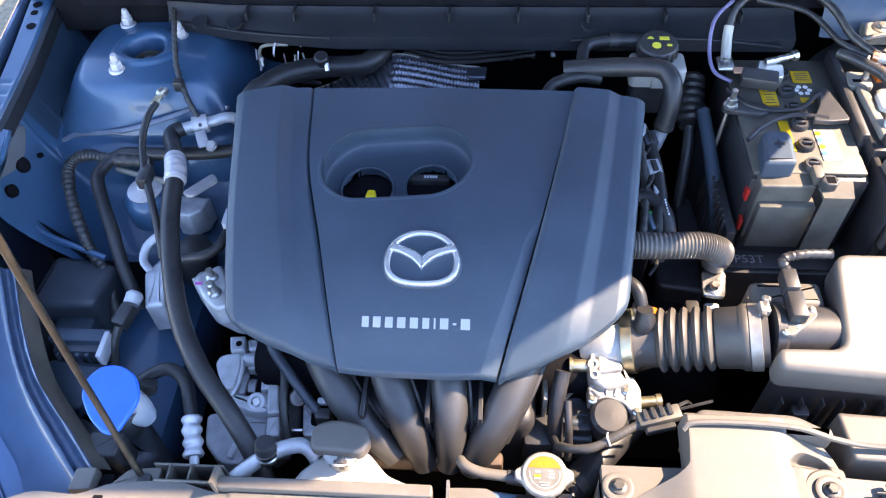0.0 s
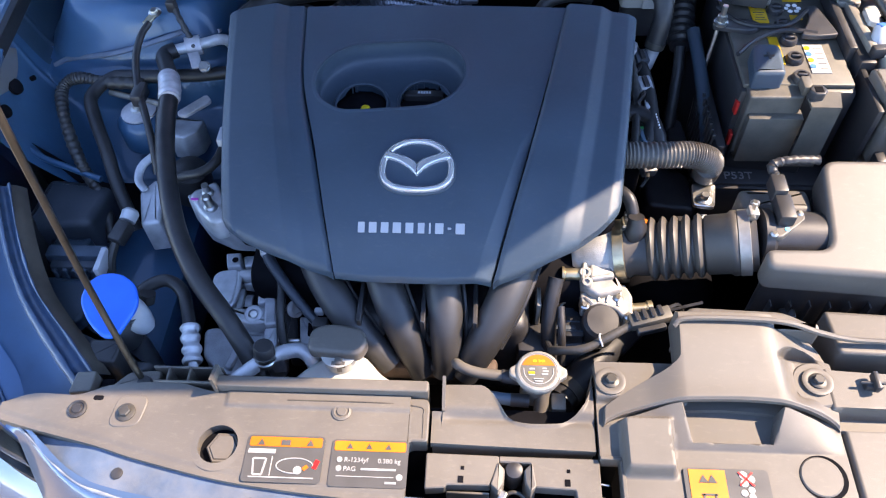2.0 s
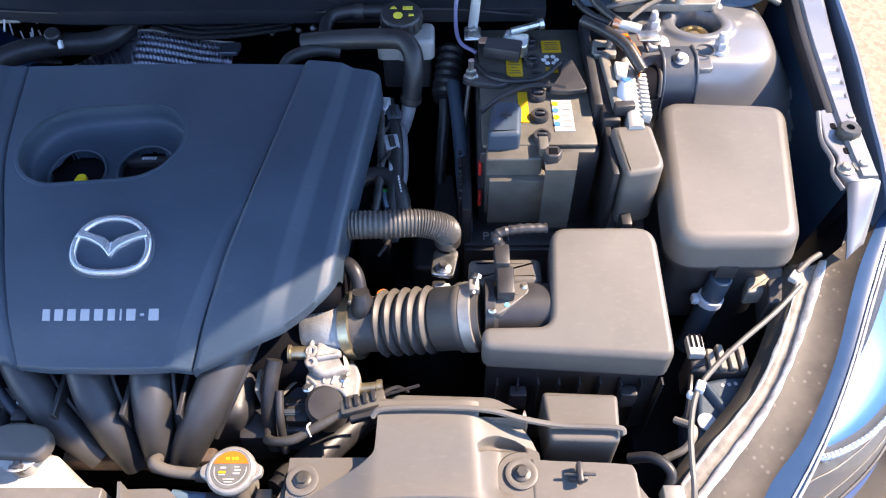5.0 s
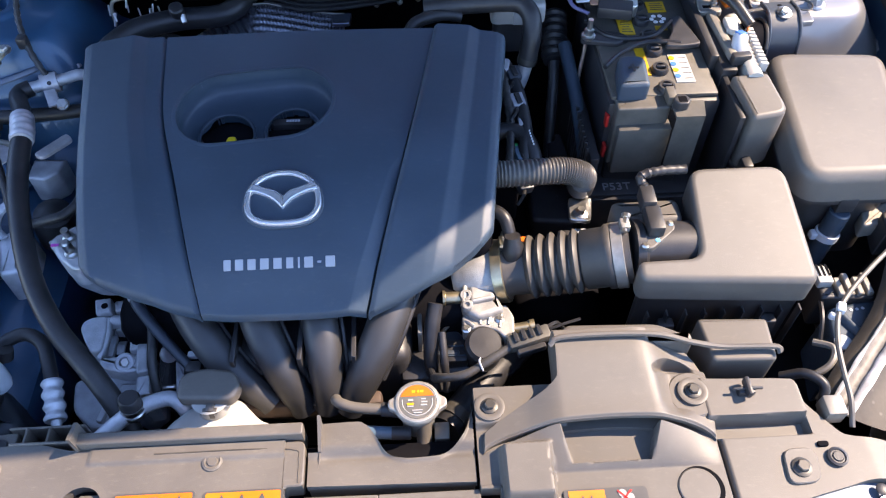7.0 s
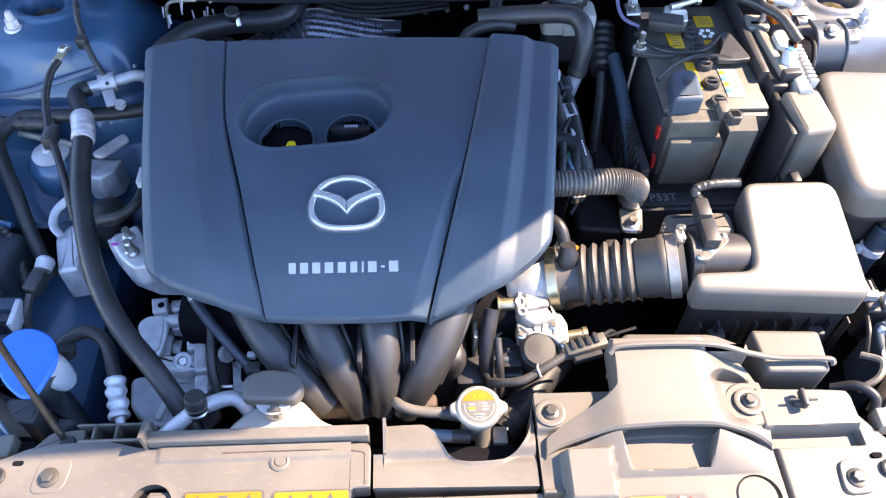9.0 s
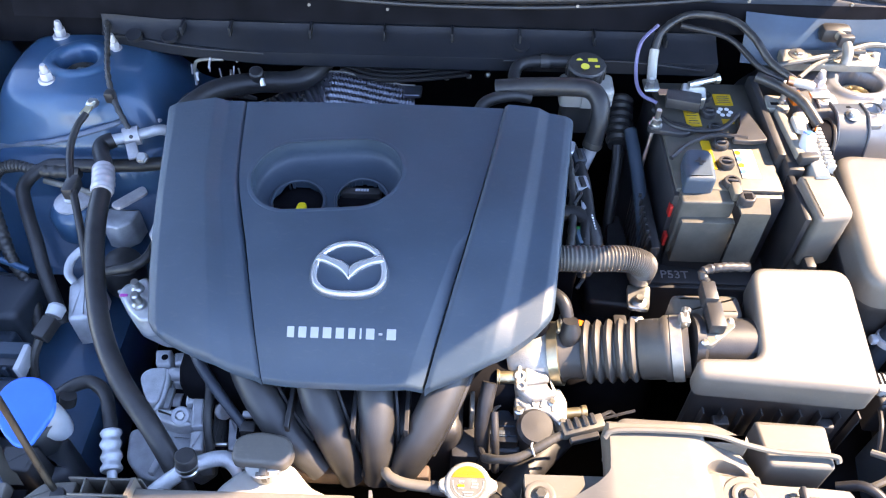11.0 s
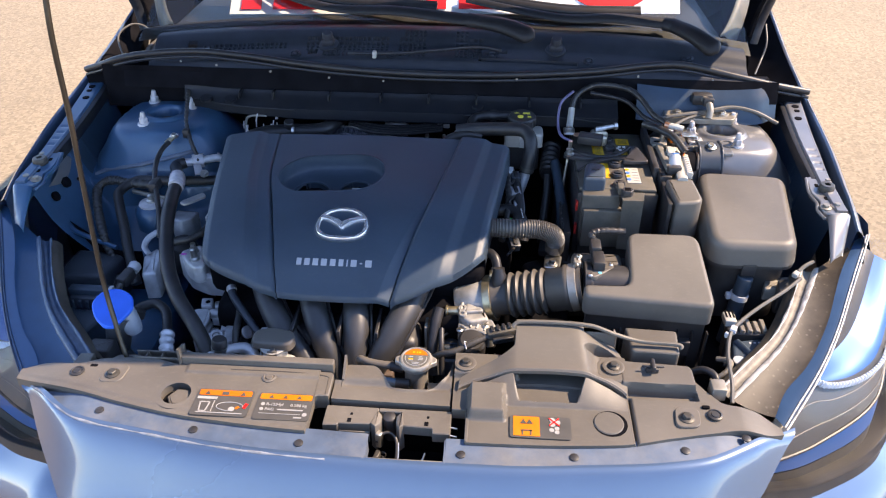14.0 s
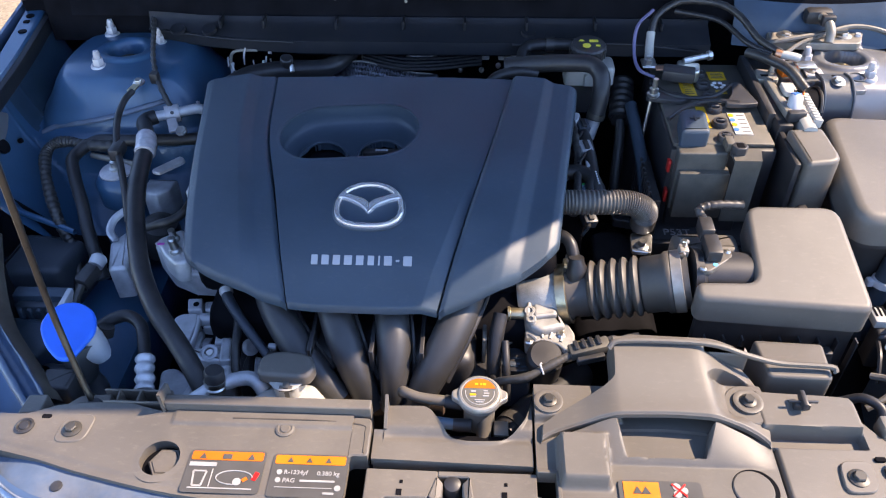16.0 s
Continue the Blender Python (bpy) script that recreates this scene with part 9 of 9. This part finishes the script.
        X = lambda d: CX + sgn * d
        slope = lambda x, y: 0.10 * (y - 0.70)
        part("plate", prism(rounded([(X(0.734), 0.790), (X(0.748), 0.792), (X(0.755), 0.776), (X(0.778), 0.772), (X(0.778), 0.682), (X(0.760), 0.674), (X(0.742), 0.676), (X(0.730), 0.692), (X(0.738), 0.715), (X(0.728), 0.740)], 0.006, 3), 0.925, 0.938, 0.002, 2, slope), mt, f_)
        part("end_plate", sheet(lambda u, v: Vector((X(lerp(lerp(0.741, 0.782, u), lerp(0.733, 0.762, u), v)), lerp(0.680, lerp(0.598, 0.622, u), v), lerp(0.936, 0.888, v ** 1.3) - 0.006 * (abs(u - 0.5) * 2) ** 4)), 10, 14, 0.003), mt, f_)
        part("turned_edge", tube([(X(0.733), 0.788, 0.945), (X(0.727), 0.745, 0.938), (X(0.732), 0.712, 0.934), (X(0.727), 0.692, 0.932), (X(0.733), 0.668, 0.929)], 0.0030, 8), mt, f_)
        for q in ((0.7445, 0.762), (0.750, 0.722)):
            part("hole", prism(rounded([(X(q[0]) - 0.0035, q[1] - 0.005), (X(q[0]) + 0.0035, q[1] - 0.005), (X(q[0]) + 0.0035, q[1] + 0.005), (X(q[0]) - 0.0035, q[1] + 0.005)], 0.003, 3), 0.936, 0.9386, 0.0, tilt=slope), DARK, f_)
        part("stop", lathe([(0.013, 0), (0.0145, 0.004), (0.0145, 0.012), (0.012, 0.015), (0.0055, 0.015), (0.0055, 0.010)], (X(0.7575), 0.748, 0.941), (0, 0, 1), 8), BOLTDARK, f_)
        hexbolt("bolt", (X(0.741), 0.694, 0.937), (0, 0, 1), f_, 0.0065, 0.0105, BRACKET)
        hexbolt("bolt", (X(0.762), 0.698, 0.938), (0, 0, 1), f_, 0.0060, 0.0115, BRACKET)
        hexbolt("bolt", (X(0.768), 0.775, 0.945), (0, 0, 1), f_, 0.0055, 0.0085, BRACKET)


build_corners()


# ---- windscreen things ----
def build_wipers():
    for base, joint, mid, end in (((0.175, 1.100, 1.098), (0.045, 1.165, 1.112), (-0.317, 1.228, 1.118), (-0.540, 1.320, 1.158)), ((0.568, 1.088, 1.080), (0.480, 1.195, 1.105), (0.231, 1.200, 1.112), (0.020, 1.245, 1.135))):
        w = holder("wiper_arm", base, "black wiper arm resting at the foot of the windscreen", "wiper", "wipers")
        base, joint, mid, end = Vector(base), Vector(joint), Vector(mid), Vector(end)
        part("base", tube([base, base.lerp(joint, 0.5) + Vector((0, 0, 0.006)), joint], lambda t: (0.0215 - 0.005 * t) * min(1, (0.02 + t * 9) ** 0.5), 16, 12, flat=0.62), WIPER, w, "black tapered wiper arm head")
        part("joint_cap", tube([joint.lerp(base, 0.06), joint.lerp(mid, 0.05)], 0.0170, 14, 1, flat=0.66), WIPER, w)
        part("arm", tube([joint, joint.lerp(mid, 0.5) + Vector((0, 0.004, 0.004)), mid, end], lambda t: 0.0145 - 0.006 * t, 10, flat=0.38), WIPER, w)
        blade = [mid.lerp(joint, 0.75) + Vector((0, 0.032, 0.012)), mid + Vector((0, 0.026, 0.010)), end + Vector((0, 0.012, 0.006))]
        part("blade", tube(blade, 0.0105, 10, flat=0.5), WIPER, w)
        part("spoiler", tube([p + Vector((0, 0.006, 0.008)) for p in blade], 0.0045, 8, flat=0.6), RUBBER, w)


def build_sign():
    s = holder("windscreen_sign", (CX, 1.26, 1.09), "white sales sign with bold red letters behind the windscreen", "sign")
    up = Vector((0, 0.76, 0.65)).normalized()
    m = Matrix.Translation((-0.548, 1.252, 1.086)) @ Matrix(((1, 0, 0, 0), (-0.02, up.y, -up.z, 0), (0.03, up.z, up.y, 0), (0, 0, 0, 1)))
    b = rbox(0, 1.055, 0, 0.30, -0.004, 0.0, 0.001, 1)
    b.transform(m)
    part("board", b, SIGNWHITE, s)
    text = letters("IBRIDO", 0.345, Matrix.Identity(4), SIGNRED, s, "red_letters", 0.001, 0.010)
    xs = [v.co.x for v in text.data.vertices]
    k = 0.995 / (max(xs) - min(xs))
    text.data.transform(m @ Matrix.Translation((0.028, 0.022, 0.002)) @ Matrix.Diagonal((k, 1, 1, 1)) @ Matrix.Translation((-min(xs), 0, 0)))


def build_mirrors():
    for sgn in (-1, 1):
        b = lathe([(0.02, -0.11), (0.07, -0.09), (0.085, 0.0), (0.07, 0.08), (0.02, 0.10)], (0, 0, 0), (1, 0, 0), 24)
        b.transform(pose(CX + sgn * 0.98, 1.80, 1.10) @ Matrix.Diagonal((1, 0.8, 0.85, 1)))
        part("door_mirror", b, BLACK, car, "black door mirror")


build_wipers(), build_sign(), build_mirrors()
